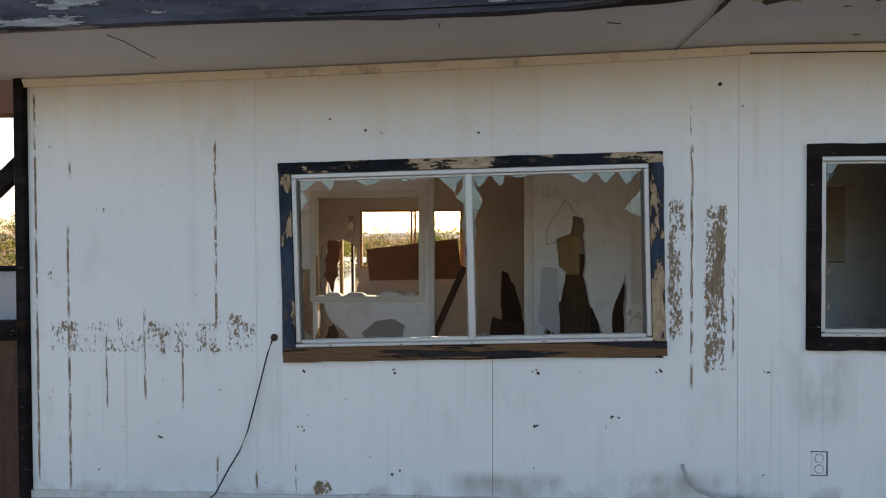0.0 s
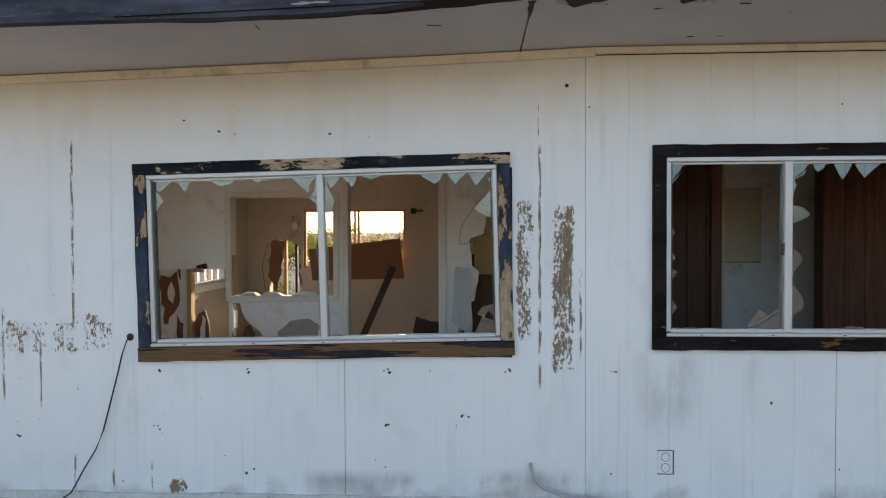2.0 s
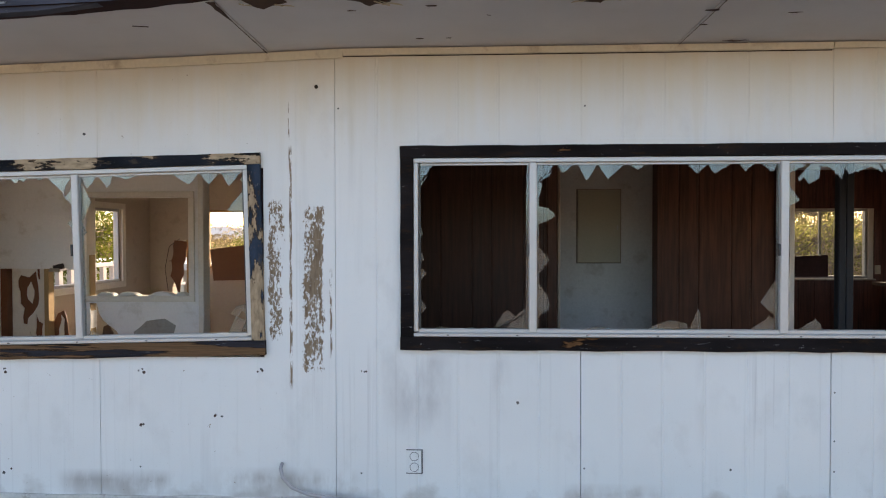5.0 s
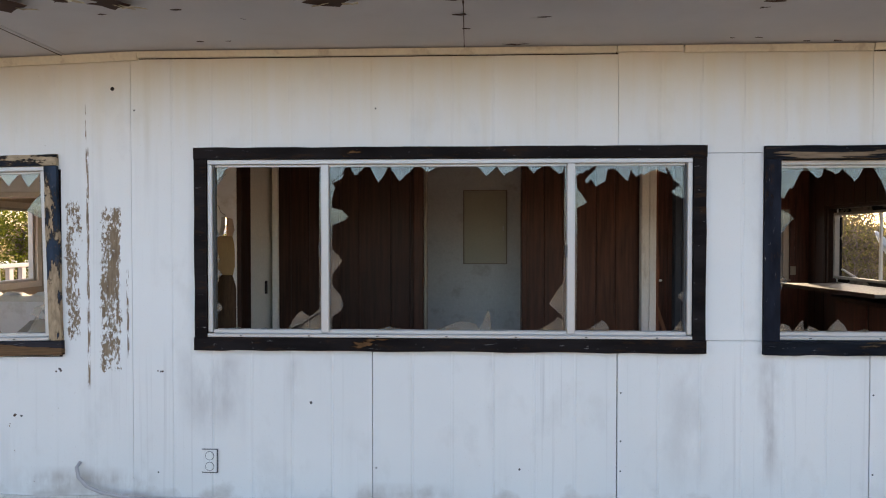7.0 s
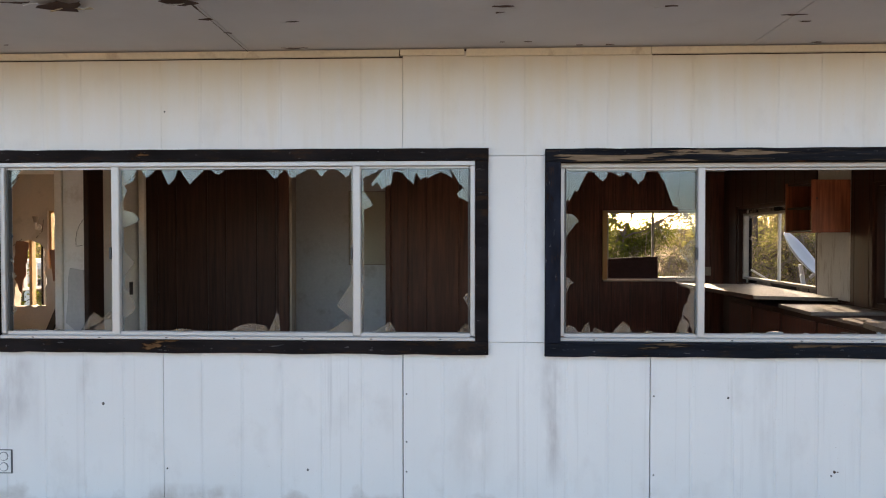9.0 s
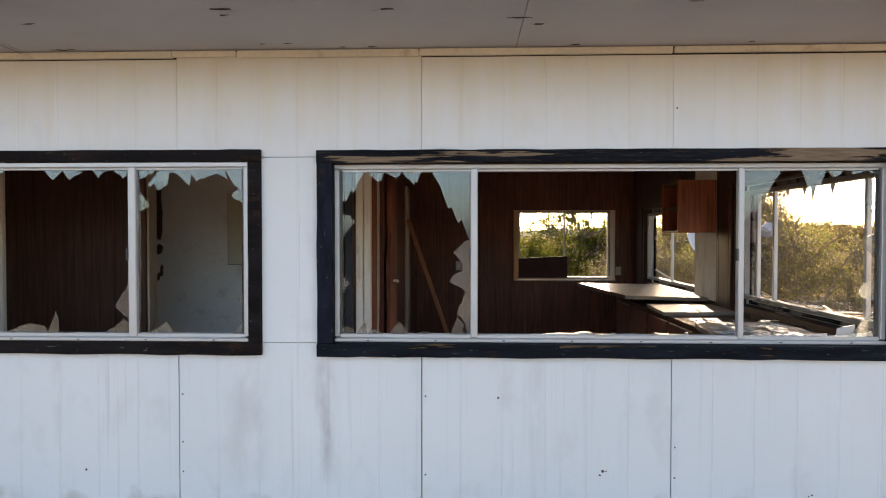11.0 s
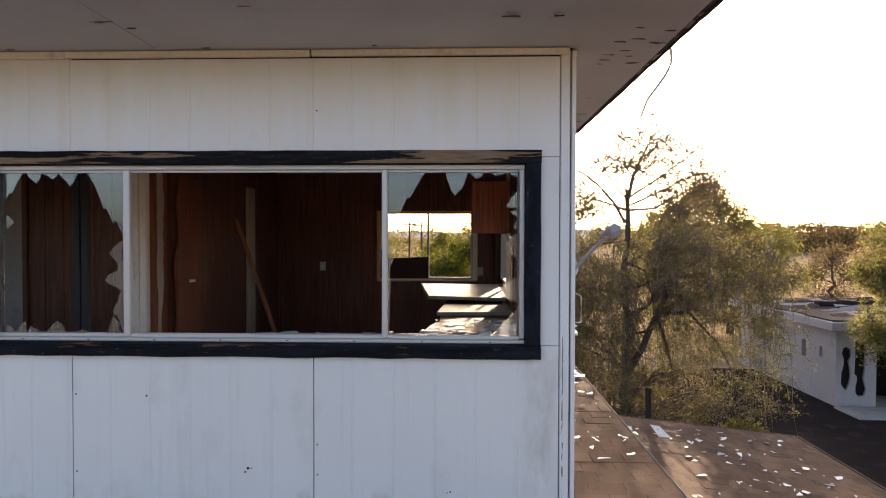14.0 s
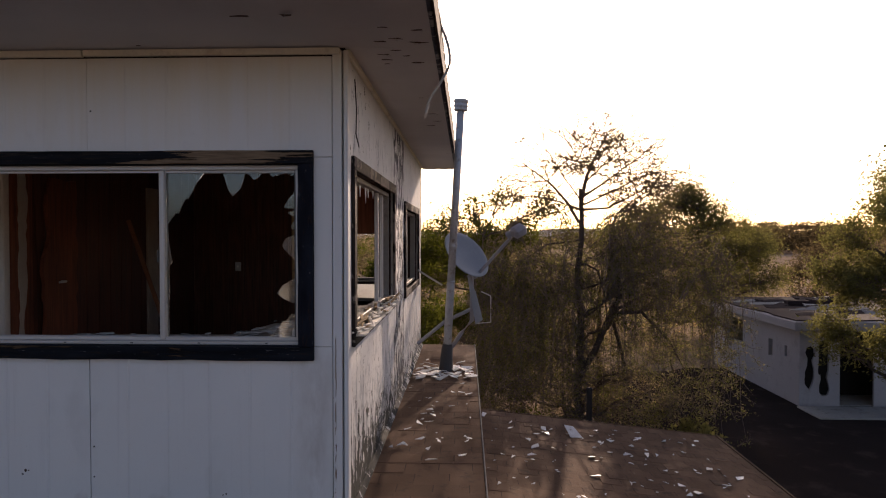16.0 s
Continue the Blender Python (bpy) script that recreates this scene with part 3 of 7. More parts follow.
wall_left = thing("wall_left", "cream wallboard end wall with a window", "wall", kind="structure")
LW = (3.08, 4.42, 0.93, 1.80)
# the second opening is an unseen doorway, added to brighten the front room
part("wallboard", slab(rect(0.12, 5.12, 0.0, 2.30), [rect(*LW), rect(0.45, 1.55, 0.012, 2.04)], "x", LEFT, -9.70), M_TANWALL, wall_left)
floor = thing("floor", "dirty board floor strewn with plaster dust", "floor", kind="structure", bm=block(LEFT, -0.02, 0.03, BACK, -0.08, 0.0, 0), material=M_FLOOR)
ceiling = thing("ceiling", "stained board ceiling", "ceiling", kind="structure", bm=block(LEFT + 0.02, -0.12, 0.12, 5.12, 2.30, 2.36, 0), material=M_CEILING)

# roof with its eaves
roof = thing("roof", "low flat roof with peeling grey soffit", "roof", kind="structure")


def soffit(x0, x1, y0, y1):
    bm = bmesh.new()
    grid = {}
    nx, ny = max(2, int((x1 - x0) / 0.2)), max(2, int((y1 - y0) / 0.2))
    for i in range(nx + 1):
        for j in range(ny + 1):
            x, y = x0 + (x1 - x0) * i / nx, y0 + (y1 - y0) * j / ny
            grid[i, j] = bm.verts.new((x, y, eave_z(x) + 0.010))
    for i in range(nx):
        for j in range(ny):
            bm.faces.new((grid[i, j], grid[i, j + 1], grid[i + 1, j + 1], grid[i + 1, j]))
    thicken(bm, 0.012)
    return bm


EDGE_R = 0.45
for a, b in ((-10.1, -6.475), (-6.470, -4.463), (-4.459, -2.03), (-2.026, EDGE_R - 0.02)):
    part("soffit_board", soffit(a, b, -0.70 if a < -9 else -0.735, 0.0), M_SOFFIT, roof)
part("soffit_board", block(0.002, EDGE_R - 0.02, 0.002, BACK + 0.35, EAVE + 0.010, EAVE + 0.022, 0), M_SOFFIT, roof)
bm = bmesh.new()
ring = []
for i in range(40):
    x = -10.1 + (EDGE_R + 10.1) * i / 39
    low = eave_z(x) + 0.004 * math.sin(x * 2.1) + float(np.interp(x, (-9.2, -7.6, -7.2, -6.5), (0.004, -0.026, -0.026, 0.035)))
    ring.append([bm.verts.new((x, y, z)) for y, z in ((-0.745, low), (-0.79, low), (-0.79, low + 0.16), (-0.745, low + 0.16))])
for p, q in zip(ring, ring[1:]):
    for k in range(4):
        bm.faces.new((p[k], q[k], q[(k + 1) % 4], p[(k + 1) % 4]))
part("fascia", bm, M_FASCIA, roof, "weathered grey fascia board")
part("fascia", block(EDGE_R - 0.02, EDGE_R, -0.78, BACK + 0.38, EAVE + 0.005, EAVE + 0.05, 0.004), M_FASCIA, roof)
part("decking", block(-10.12, EDGE_R - 0.022, -0.735, BACK + 0.38, EAVE + 0.075, EAVE + 0.12, 0.004), M_BROWN_BARE, roof)
part("roofing", slab(ragged(rect(-10.15, EDGE_R + 0.014, -0.83, BACK + 0.4), 0.12, 0.004, 21), [], "z", EAVE + 0.122, EAVE + 0.135), M_ROOFING, roof)
part("roofing_edge", slab(ragged([(-0.8, EAVE + 0.0), (BACK + 0.36, EAVE + 0.0), (BACK + 0.36, EAVE + 0.13), (-0.8, EAVE + 0.13)], 0.10, 0.0035, 5), [], "x", EDGE_R + 0.002, EDGE_R + 0.012), M_ROOFING, roof)

# cream crown strip under the soffit, in lengths that have come apart
crown = thing("trim", "cream painted wooden strip under the eave", "trim", kind="structure")
for x0, x1, drop, tall in ((-9.83, -8.90, 0.0, 0.038), (-8.898, -6.102, 0.0, 0.040), (-6.10, -3.72, 0.0, 0.029), (-3.715, -3.40, 0.0, 0.026), (-3.39, -2.50, 0.0, 0.032), (-2.495, -1.28, 0.0, 0.029), (-1.27, -0.02, 0.0, 0.027)):
    k = max(1, int((x1 - x0) / 0.4))
    bm = bmesh.new()
    rows = []
    for i in range(k + 1):
        x = x0 + (x1 - x0) * i / k
        t = eave_z(x) + 0.004 - drop
        rows.append([bm.verts.new((x, y, z)) for y, z in ((-0.002, t), (-0.030, t), (-0.022, t - tall), (-0.002, t - tall))])
    for p, q in zip(rows, rows[1:]):
        for j in range(4):
            bm.faces.new((p[j], q[j], q[(j + 1) % 4], p[(j + 1) % 4]))
    bm.faces.new(rows[0])
    bm.faces.new(rows[-1][::-1])
    bmesh.ops.recalc_face_normals(bm, faces=bm.faces)
    part("strip", bm, M_CROWN, crown)
part("strip", block(0.002, 0.024, 0.02, BACK, EAVE - 0.02, EAVE + 0.008, 0.003), M_CROWN, crown)


# ---------------------------------------------------------------- broken windows
def broken(u0, u1, v0, v1, sides, seed, corners=()):
    """The outline of what is broken out of a pane. sides: for bottom, right, top and left, the rim left in place and the splinters
    on it, each by its middle (0 to 1 along the side, from the left or from below), width and length. corners: (name, along, upright),
    a piece left in that corner."""
    g = random.Random(seed)
    pts = []

    def run(length, rim, splinters, at, back):
        steps = []
        edge = max(0.008, rim)
        for s, w, d in splinters:
            c = s * length
            tip = c + g.uniform(-0.25, 0.25) * w
            steps += [(c - w / 2, edge + g.uniform(0, 0.004)), (tip - w * 0.10, edge + d * g.uniform(0.72, 0.85)), (tip, edge + d), (tip + w * 0.2, edge + d * g.uniform(0.55, 0.75)), (c + w / 2, edge + g.uniform(0, 0.004))]
        last, kept = 0.012, []
        for s, d in sorted(steps):
            if last + 0.004 < s < length - 0.012:
                kept.append((s, d))
                last = s
        filled, last = [], 0.0
        for s, d in kept + [(length, edge)]:
            if s - last > 0.09 and rim < 0.02:
                filled += [(last + (s - last) * f, edge + g.uniform(0, 0.005)) for f in (0.35, 0.7)]
            elif s - last > 0.06 and rim >= 0.02:
                filled += [(last + (s - last) * f, edge * g.uniform(0.6, 1.5)) for f in (0.3, 0.6)]
            filled.append((s, d))
            last = s
        filled = filled[:-1]
        for s in (0.010, length - 0.010):
            if not filled or min(abs(s - q) for q, d in filled) > 0.02:
                filled.append((s, edge))
        filled.sort()
        for s, d in (filled[::-1] if back else filled):
            pts.append(at(s, d))

    w, h = u1 - u0, v1 - v0
    run(w, *sides[0], lambda s, d: (u0 + s, v0 + d), False)
    run(h, *sides[1], lambda s, d: (u1 - d, v0 + s), False)
    run(w, *sides[2], lambda s, d: (u0 + s, v1 - d), True)
    run(h, *sides[3], lambda s, d: (u0 + d, v0 + s), True)
    for name, along, tall in corners:
        out, done = [], False
        cu, cv = (u0 if "l" in name else u1), (v1 if "t" in name else v0)
        su, sv = (1 if "l" in name else -1), (-1 if "t" in name else 1)
        steps = [(0.02, 0.98), (0.22, 0.74), (0.30, 0.76), (0.47, 0.50), (0.55, 0.52), (0.78, 0.20), (0.98, 0.02)]
        if name in ("tr", "bl"):
            steps = steps[::-1]
        edge = [(cu + su * along * p, cv + sv * tall * q * g.uniform(0.94, 1.06)) for p, q in steps]
        # the outline runs bottom, right, top, left; the corner's points come in that order
        if name in ("bl", "tr"):
            edge = sorted(edge, key=lambda e: e[0] * (1 if name == "bl" else -1))
        else:
            edge = sorted(edge, key=lambda e: e[0] * (1 if name == "br" else -1))
        for u, v in pts:
            if su * (u - cu) / along + sv * (v - cv) / tall < 1.0:
                if not done:
                    out += edge
                    done = True
            else:
                out.append((u, v))
        pts = out
    return [(min(max(u, u0 + 0.005), u1 - 0.005), min(max(v, v0 + 0.005), v1 - 0.005)) for u, v in pts]


def window_unit(name, label, box, bars, mats, panes, turn=0.0, trim=(0.064, 0.063, 0.058, 0.064), recess=0.0):
    """A wide aluminium slider in board trim. bars: uprights. panes: (u0, u1, sides, seed, corners). trim: widths at left, right, top, bottom."""
    x0, x1, z0, z1 = box
    win = thing(name, label, "window", kind="structure")
    m_top, m_side, m_bottom = mats
    tl, tr, tt, tb = trim
    made = [part("trim_board", slab(ragged(rect(x0, x1, z1 - tt, z1), 0.12, 0.0022, 1), [], "y", -0.024, 0.0), m_top, win),
            part("trim_board", slab(ragged(rect(x0, x1, z0, z0 + tb), 0.12, 0.0028, 2), [], "y", -0.028, 0.0), m_bottom, win),
            part("trim_board", slab(ragged(rect(x0 + 0.002, x0 + tl, z0 + tb + 0.002, z1 - tt - 0.002), 0.12, 0.0022, 3), [], "y", -0.022, 0.0), m_side, win),
            part("trim_board", slab(ragged(rect(x1 - tr, x1 - 0.002, z0 + tb + 0.002, z1 - tt - 0.002), 0.12, 0.0022, 4), [], "y", -0.022, 0.0), m_side, win)]
    a, b, c, d = x0 + tl + 0.002, x1 - tr - 0.002, z0 + tb + 0.002, z1 - tt - 0.002
    f, boards = 0.024, len(made)
    made += [part("window_frame", block(a, b, -0.014, 0.05, d - f, d, 0.003), M_ALU, win),
             part("window_frame", block(a, a + f, -0.012, 0.05, c + f, d - f, 0.003), M_ALU, win),
             part("window_frame", block(b - f, b, -0.012, 0.05, c + f, d - f, 0.003), M_ALU, win),
             part("window_sill", block(a, b, -0.022, 0.07, c, c + f * 0.75, 0.003), M_ALU, win),
             part("sill_rail", block(a + f, b - f, 0.0, 0.008, c + f * 0.75, c + f * 1.5, 0.002), M_ALU, win),
             part("sill_rail", block(a + f, b - f, 0.03, 0.036, c + f * 0.75, c + f * 1.5, 0.002), M_ALU, win),
             part("head_rail", block(a + f, b - f, 0.004, 0.010, d - f * 1.5, d - f, 0.002), M_ALU, win)]
    for u, w in bars:
        made.append(part("latch", block(u - w / 2 - 0.010, u - w / 2 - 0.001, -0.014, 0.004, 1.36, 1.42, 0.002), M_ALU_DARK, win))
        made.append(part("mullion", block(u - w / 2, u + w / 2, -0.010, 0.028, c + f * 0.9, d - f * 0.9, 0.004), M_ALU, win))
        made.append(part("mullion_screw", tube([(u, -0.013, d - 0.016), (u, -0.010, d - 0.016)], 0.005, 8), M_ALU_DARK, win))
    for u in (a + f + 0.004, b - f - 0.010):
        made.append(part("gasket", block(u, u + 0.006, 0.004, 0.03, c + f, d - f, 0), M_ALU_DARK, win))
    k = int((b - a) / 0.33)
    for i in range(k):
        u = a + (i + 0.5) * (b - a) / k
        made.append(part("weep_hole", block(u - 0.006, u + 0.006, -0.0235, -0.02, c + 0.006, c + 0.011, 0), M_ALU_DARK, win))
    for u0, u1, sides, seed, *corners in panes:
        pane = part("glass_pane", slab(rect(u0, u1, c + f, d - f), [broken(u0, u1, c + f, d - f, sides, seed, corners)], "y", 0.014, 0.018), M_GLASS, win, "broken window glass with jagged edges")
        pane.visible_shadow = False
        made.append(pane)
    if recess:
        for ob in made[boards:]:
            ob.data.transform(Matrix.Translation((0, recess, 0)))
        for p, q, m, n in ((x0 + 0.02, a, c, d), (b, x1 - 0.02, c, d), (x0 + 0.02, x1 - 0.02, d, z1 - 0.02), (x0 + 0.02, x1 - 0.02, z0 + 0.02, c)):
            made.append(part("reveal", block(p, q, 0.001, 0.1, m, n, 0), m_side, win))
    if turn:
        m = Matrix.Translation(((x0 + x1) / 2, 0, (z0 + z1) / 2)) @ Matrix.Rotation(-turn, 4, "Y") @ Matrix.Translation((-(x0 + x1) / 2, 0, -(z0 + z1) / 2))
        for ob in made:
            ob.data.transform(m)
    return win


NONE = (0, [])
window_unit("window_1", "two-pane aluminium slider with broken glass in flaking blue-black trim", (W1[0], W1[1], 0.840, 1.858), [(-7.477, 0.036)], (M_TRIM_OLD, M_TRIM_OLD_V, M_SILL_OLD), [
    (-8.372, -7.495, ((0, [(0.04, 0.10, 0.045), (0.75, 0.2, 0.008)]), (0, [(0.86, 0.22, 0.045), (0.70, 0.06, 0.03)]), (0, [(0.06, 0.13, 0.055), (0.2, 0.075, 0.058), (0.385, 0.24, 0.036), (0.56, 0.05, 0.012), (0.644, 0.04, 0.034), (0.70, 0.05, 0.02), (0.79, 0.05, 0.014), (0.93, 0.15, 0.105)]), (0, [(0.86, 0.17, 0.06), (0.42, 0.15, 0.03), (0.2, 0.08, 0.03)])), 11),
    (-7.459, -6.588, ((0, [(0.95, 0.16, 0.12), (0.05, 0.06, 0.03)]), (0, [(0.8, 0.17, 0.10), (0.93, 0.06, 0.03), (0.1, 0.16, 0.10)]), (0, [(0.045, 0.11, 0.06), (0.15, 0.09, 0.06), (0.28, 0.15, 0.022), (0.63, 0.13, 0.055), (0.78, 0.11, 0.06), (0.9, 0.11, 0.07)]), (0, [(0.83, 0.18, 0.045), (0.66, 0.05, 0.02)])), 12)], TILT1, (0.062, 0.066, 0.056, 0.072))
window_unit("window_2", "three-pane aluminium slider with broken glass in black-brown trim", W2, [(-5.157, 0.040), (-3.934, 0.040)], (M_TRIM, M_TRIM, M_TRIM), [
    (-5.745, -5.178, ((0, [(0.88, 0.22, 0.10), (0.2, 0.12, 0.015), (0.55, 0.14, 0.012)]), (0, [(0.07, 0.12, 0.09)]), (0, [(0.08, 0.11, 0.10)]), (0, [(0.92, 0.14, 0.07), (0.6, 0.16, 0.035), (0.45, 0.12, 0.04), (0.33, 0.1, 0.05), (0.14, 0.12, 0.05)])), 21, ("tl", 0.10, 0.12), ("br", 0.14, 0.10)),
    (-5.136, -3.955, ((0, [(0.2, 0.26, 0.02), (0.62, 0.4, 0.05), (0.66, 0.06, 0.11), (0.94, 0.14, 0.075)]), (0, [(0.2, 0.18, 0.075)]), (0, [(0.04, 0.08, 0.06), (0.13, 0.10, 0.045), (0.2, 0.12, 0.08), (0.31, 0.13, 0.075), (0.42, 0.09, 0.03), (0.67, 0.1, 0.05), (0.76, 0.12, 0.05), (0.87, 0.08, 0.04), (0.96, 0.08, 0.045)]), (0, [(0.65, 0.16, 0.085), (0.42, 0.13, 0.055), (0.14, 0.24, 0.06), (0.84, 0.08, 0.02)])), 22, ("tl", 0.10, 0.10)),
    (-3.913, -3.35, ((0, [(0.2, 0.12, 0.06), (0.93, 0.10, 0.06)]), (0, [(0.88, 0.16, 0.08), (0.2, 0.12, 0.05)]), (0.028, [(0.08, 0.10, 0.07), (0.27, 0.24, 0.085), (0.44, 0.18, 0.06), (0.62, 0.10, 0.03), (0.8, 0.10, 0.03)]), (0, [(0.8, 0.10, 0.05)])), 23, ("tr", 0.13, 0.19), ("tl", 0.12, 0.06))])
window_unit("window_3", "three-pane aluminium slider, middle pane gone, in worn blue-black trim", W3, [(-2.229, 0.036), (-0.921, 0.028)], (M_TRIM_WORN, M_TRIM_SIDE, M_TRIM_BLUE), [
    (-2.918, -2.248, ((0.006, [(0.12, 0.14, 0.045), (0.26, 0.16, 0.06), (0.45, 0.13, 0.065), (0.62, 0.1, 0.02), (0.94, 0.12, 0.10)]), (0.035, [(0.50, 0.10, 0.05), (0.30, 0.16, 0.07), (0.12, 0.2, 0.03)]), (0.012, [(0.30, 0.09, 0.05), (0.42, 0.09, 0.03), (0.56, 0.10, 0.065)]), (0.008, [(0.67, 0.17, 0.085), (0.48, 0.09, 0.03), (0.28, 0.13, 0.055), (0.12, 0.10, 0.02)])), 31, ("tl", 0.15, 0.22), ("tr", 0.20, 0.36)),
    (-0.906, -0.23, ((0, [(0.92, 0.12, 0.06)]), (0.016, [(0.27, 0.21, 0.105), (0.41, 0.06, 0.03), (0.53, 0.18, 0.08), (0.70, 0.12, 0.035), (0.85, 0.24, 0.07)]), (0.010, [(0.46, 0.19, 0.115), (0.68, 0.12, 0.035), (0.80, 0.12, 0.02)]), (0.008, [(0.5, 0.12, 0.02)])), 32, ("tl", 0.20, 0.27), ("br", 0.17, 0.17))], 0.0, (0.076, 0.074, 0.062, 0.064), 0.05)


def small_window(name, label, axis, t_out, t_in, box, bars, m_frame, with_trim=None, m_bar=None):
    """A two-light window in another wall: frame, sill and uprights."""
    u0, u1, z0, z1 = box
    win = thing(name, label, "window", kind="structure")
    lo, hi = min(t_out, t_in), max(t_out, t_in)

    def piece(nm, a, b, c, d, p, q, mat):
        bm = block(a, b, p, q, c, d, 0.003) if axis == "y" else block(p, q, a, b, c, d, 0.003)
        return part(nm, bm, mat, win)

    mid = (lo + hi) / 2
    for a, b, c, d in ((u0, u1, z1 - 0.03, z1), (u0, u1, z0, z0 + 0.03), (u0, u0 + 0.03, z0 + 0.03, z1 - 0.03), (u1 - 0.03, u1, z0 + 0.03, z1 - 0.03)):
        piece("window_frame", a, b, c, d, mid - 0.03, mid + 0.03, m_frame)
    for u in bars:
        piece("mullion", u - 0.014, u + 0.014, z0 + 0.03, z1 - 0.03, mid - 0.014, mid + 0.014, m_bar or m_frame)
    if with_trim:
        m_trim, way = with_trim
        t = hi if way > 0 else lo
        for a, b, c, d in ((u0 - 0.07, u1 + 0.07, z1, z1 + 0.07), (u0 - 0.07, u1 + 0.07, z0 - 0.07, z0), (u0 - 0.07, u0, z0, z1), (u1, u1 + 0.07, z0, z1)):
            piece("trim_board", a, b, c, d, t - (0.02 if way < 0 else 0), t + (0.02 if way > 0 else 0), m_trim)
    return win


part("torn_patch", slab(ragged([(-7.10, 0.30), (-6.80, 0.30), (-6.84, 0.55), (-6.90, 0.75), (-7.0, 0.98), (-7.08, 1.02), (-7.10, 0.7)], 0.06, 0.014, 37), [], "y", 5.112, 5.118), M_BROWN_BARE, wall_back, "torn brown hole in the wallboard")
for k, pts in enumerate((((-9.46, 0.75), (-9.50, 1.05), (-9.44, 1.34), (-9.30, 1.44)), ((-9.10, 1.46), (-9.02, 1.55), (-9.0, 1.7)), ((-9.44, 1.15), (-9.38, 1.14)))):
    part("crack", tube([(x, 5.119, z) for x, z in pts], 0.004, 5), M_DARKWOOD, wall_back)
sconce = thing("wall_lamp", "broken cream wall lamp bracket", "lamp")
part("plate", tube([(-9.06, 5.119, 1.60), (-9.06, 5.10, 1.60)], 0.04, 10), M_CREAM, sconce)
part("arm", tube([(-9.06, 5.10, 1.60), (-9.05, 5.04, 1.58), (-9.04, 5.02, 1.66)], 0.012, 6), M_CREAM, sconce)
part("shade", tube([(-9.04, 5.02, 1.66), (-9.04, 5.02, 1.74)], [0.02, 0.04], 10), M_CASING, sconce)
small_window("window_4", "side window without glass in dark weathered trim", "x", 0.0, -0.12, (SIDE_1[0] + 0.07, SIDE_1[1] - 0.07, SIDE_1[2] + 0.07, SIDE_1[3] - 0.07), (0.46, 1.52, 1.78), M_ALU_DULL, (M_TRIM_GREY, 1), M_ALU)
for k, (y, h) in enumerate(((0.80, 0.07), (1.02, 0.10), (1.12, 0.06), (1.34, 0.05))):
    thing("glass_splinter", "small glass tooth in the side window head", "glass", "teeth in the side window", bm=slab([(y - 0.03, 1.80), (y + 0.03, 1.80), (y + 0.01, 1.80 - h)], [], "x", -0.062, -0.058), material=M_PAPER)
small_window("window_5", "side window without glass in dark weathered trim", "x", 0.0, -0.12, (SIDE_2[0] + 0.07, SIDE_2[1] - 0.07, SIDE_2[2] + 0.07, SIDE_2[3] - 0.07), (3.8,), M_ALU_DULL, (M_TRIM_GREY, 1), M_ALU)
small_window("window_6", "kitchen window without glass, aluminium frame", "y", 5.25, 5.14, KW, (-1.0,), M_ALU_DULL)
small_window("window_7", "back window without glass, raw wooden frame", "y", 5.25, 5.12, BW, (-8.22, -8.27), M_STUD)
small_window("window_8", "end window without glass, aluminium frame", "x", LEFT, -9.70, LW, (), M_ALU, (M_CREAM, 1))
splint = thing("splintered_sill", "splintered raw wooden window sill", "sill")
part("plank", slab(ragged([(0.19, -0.03), (1.95, -0.03), (1.95, 0.058), (0.19, 0.064)], 0.10, 0.010, 17), [], "z", -0.012, 0.0), M_CREAM, splint).matrix_world = Matrix(((0, 1, 0, 0), (1, 0, 0, 0), (0, 0, 1, 0.985), (0, 0, 0, 1)))
r = random.Random(9)
for i in range(70):
    y = 0.2 + 1.75 * r.random()
    l = r.uniform(0.08, 0.42)
    m = pose(r.uniform(-0.08, 0.060), y, 0.990 + r.uniform(0, 0.030), r.uniform(-7, 7), r.uniform(-14, 14), r.uniform(-14, 14))
    part("splinter", block(-0.009, 0.009, -l / 2, l / 2, -0.004, 0.004, 0.002, m=m), M_CREAM if i % 3 else M_STUD, splint)

# ---------------------------------------------------------------- partitions inside
partition = thing("wall_partition", "cream wallboard partition with a serving hatch and broken holes", "wall", kind="structure")
HATCH = (-8.845, -7.935, 0.94, 1.81)
cut_l = ragged([(-9.66, 0.12), (-8.875, 0.12), (-8.875, 1.18), (-9.03, 1.175), (-9.09, 1.20), (-9.16, 1.205), (-9.20, 1.18), (-9.66, 1.182)], 0.12, 0.004, 31)
cut_m = ragged([(-8.845, 0.15), (-8.46, 0.15), (-8.56, 0.57), (-8.60, 0.63), (-8.68, 0.69), (-8.755, 0.79), (-8.775, 0.875), (-8.845, 0.875)], 0.06, 0.014, 32)
part("wallboard", slab(rect(-9.70, -7.83, 0.0, 2.30), [rect(HATCH[0] - 0.02, HATCH[1] + 0.02, HATCH[2] - 0.02, HATCH[3] + 0.02), cut_l, cut_m], "y", 2.34, 2.44), M_WHITEWALL, partition)
hole_b = ragged([(-6.86, 0.45), (-6.30, 0.45), (-6.38, 0.72), (-6.46, 0.95), (-6.50, 1.12), (-6.48, 1.30), (-6.50, 1.62), (-6.60, 1.64), (-6.62, 1.48), (-6.74, 1.44), (-6.72, 1.2), (-6.66, 1.15), (-6.70, 0.9), (-6.84, 0.84)], 0.08, 0.014, 33)
hole_c = ragged([(-6.27, 0.40), (-6.13, 0.40), (-6.14, 1.16), (-6.17, 1.05), (-6.26, 0.80)], 0.07, 0.012, 34)
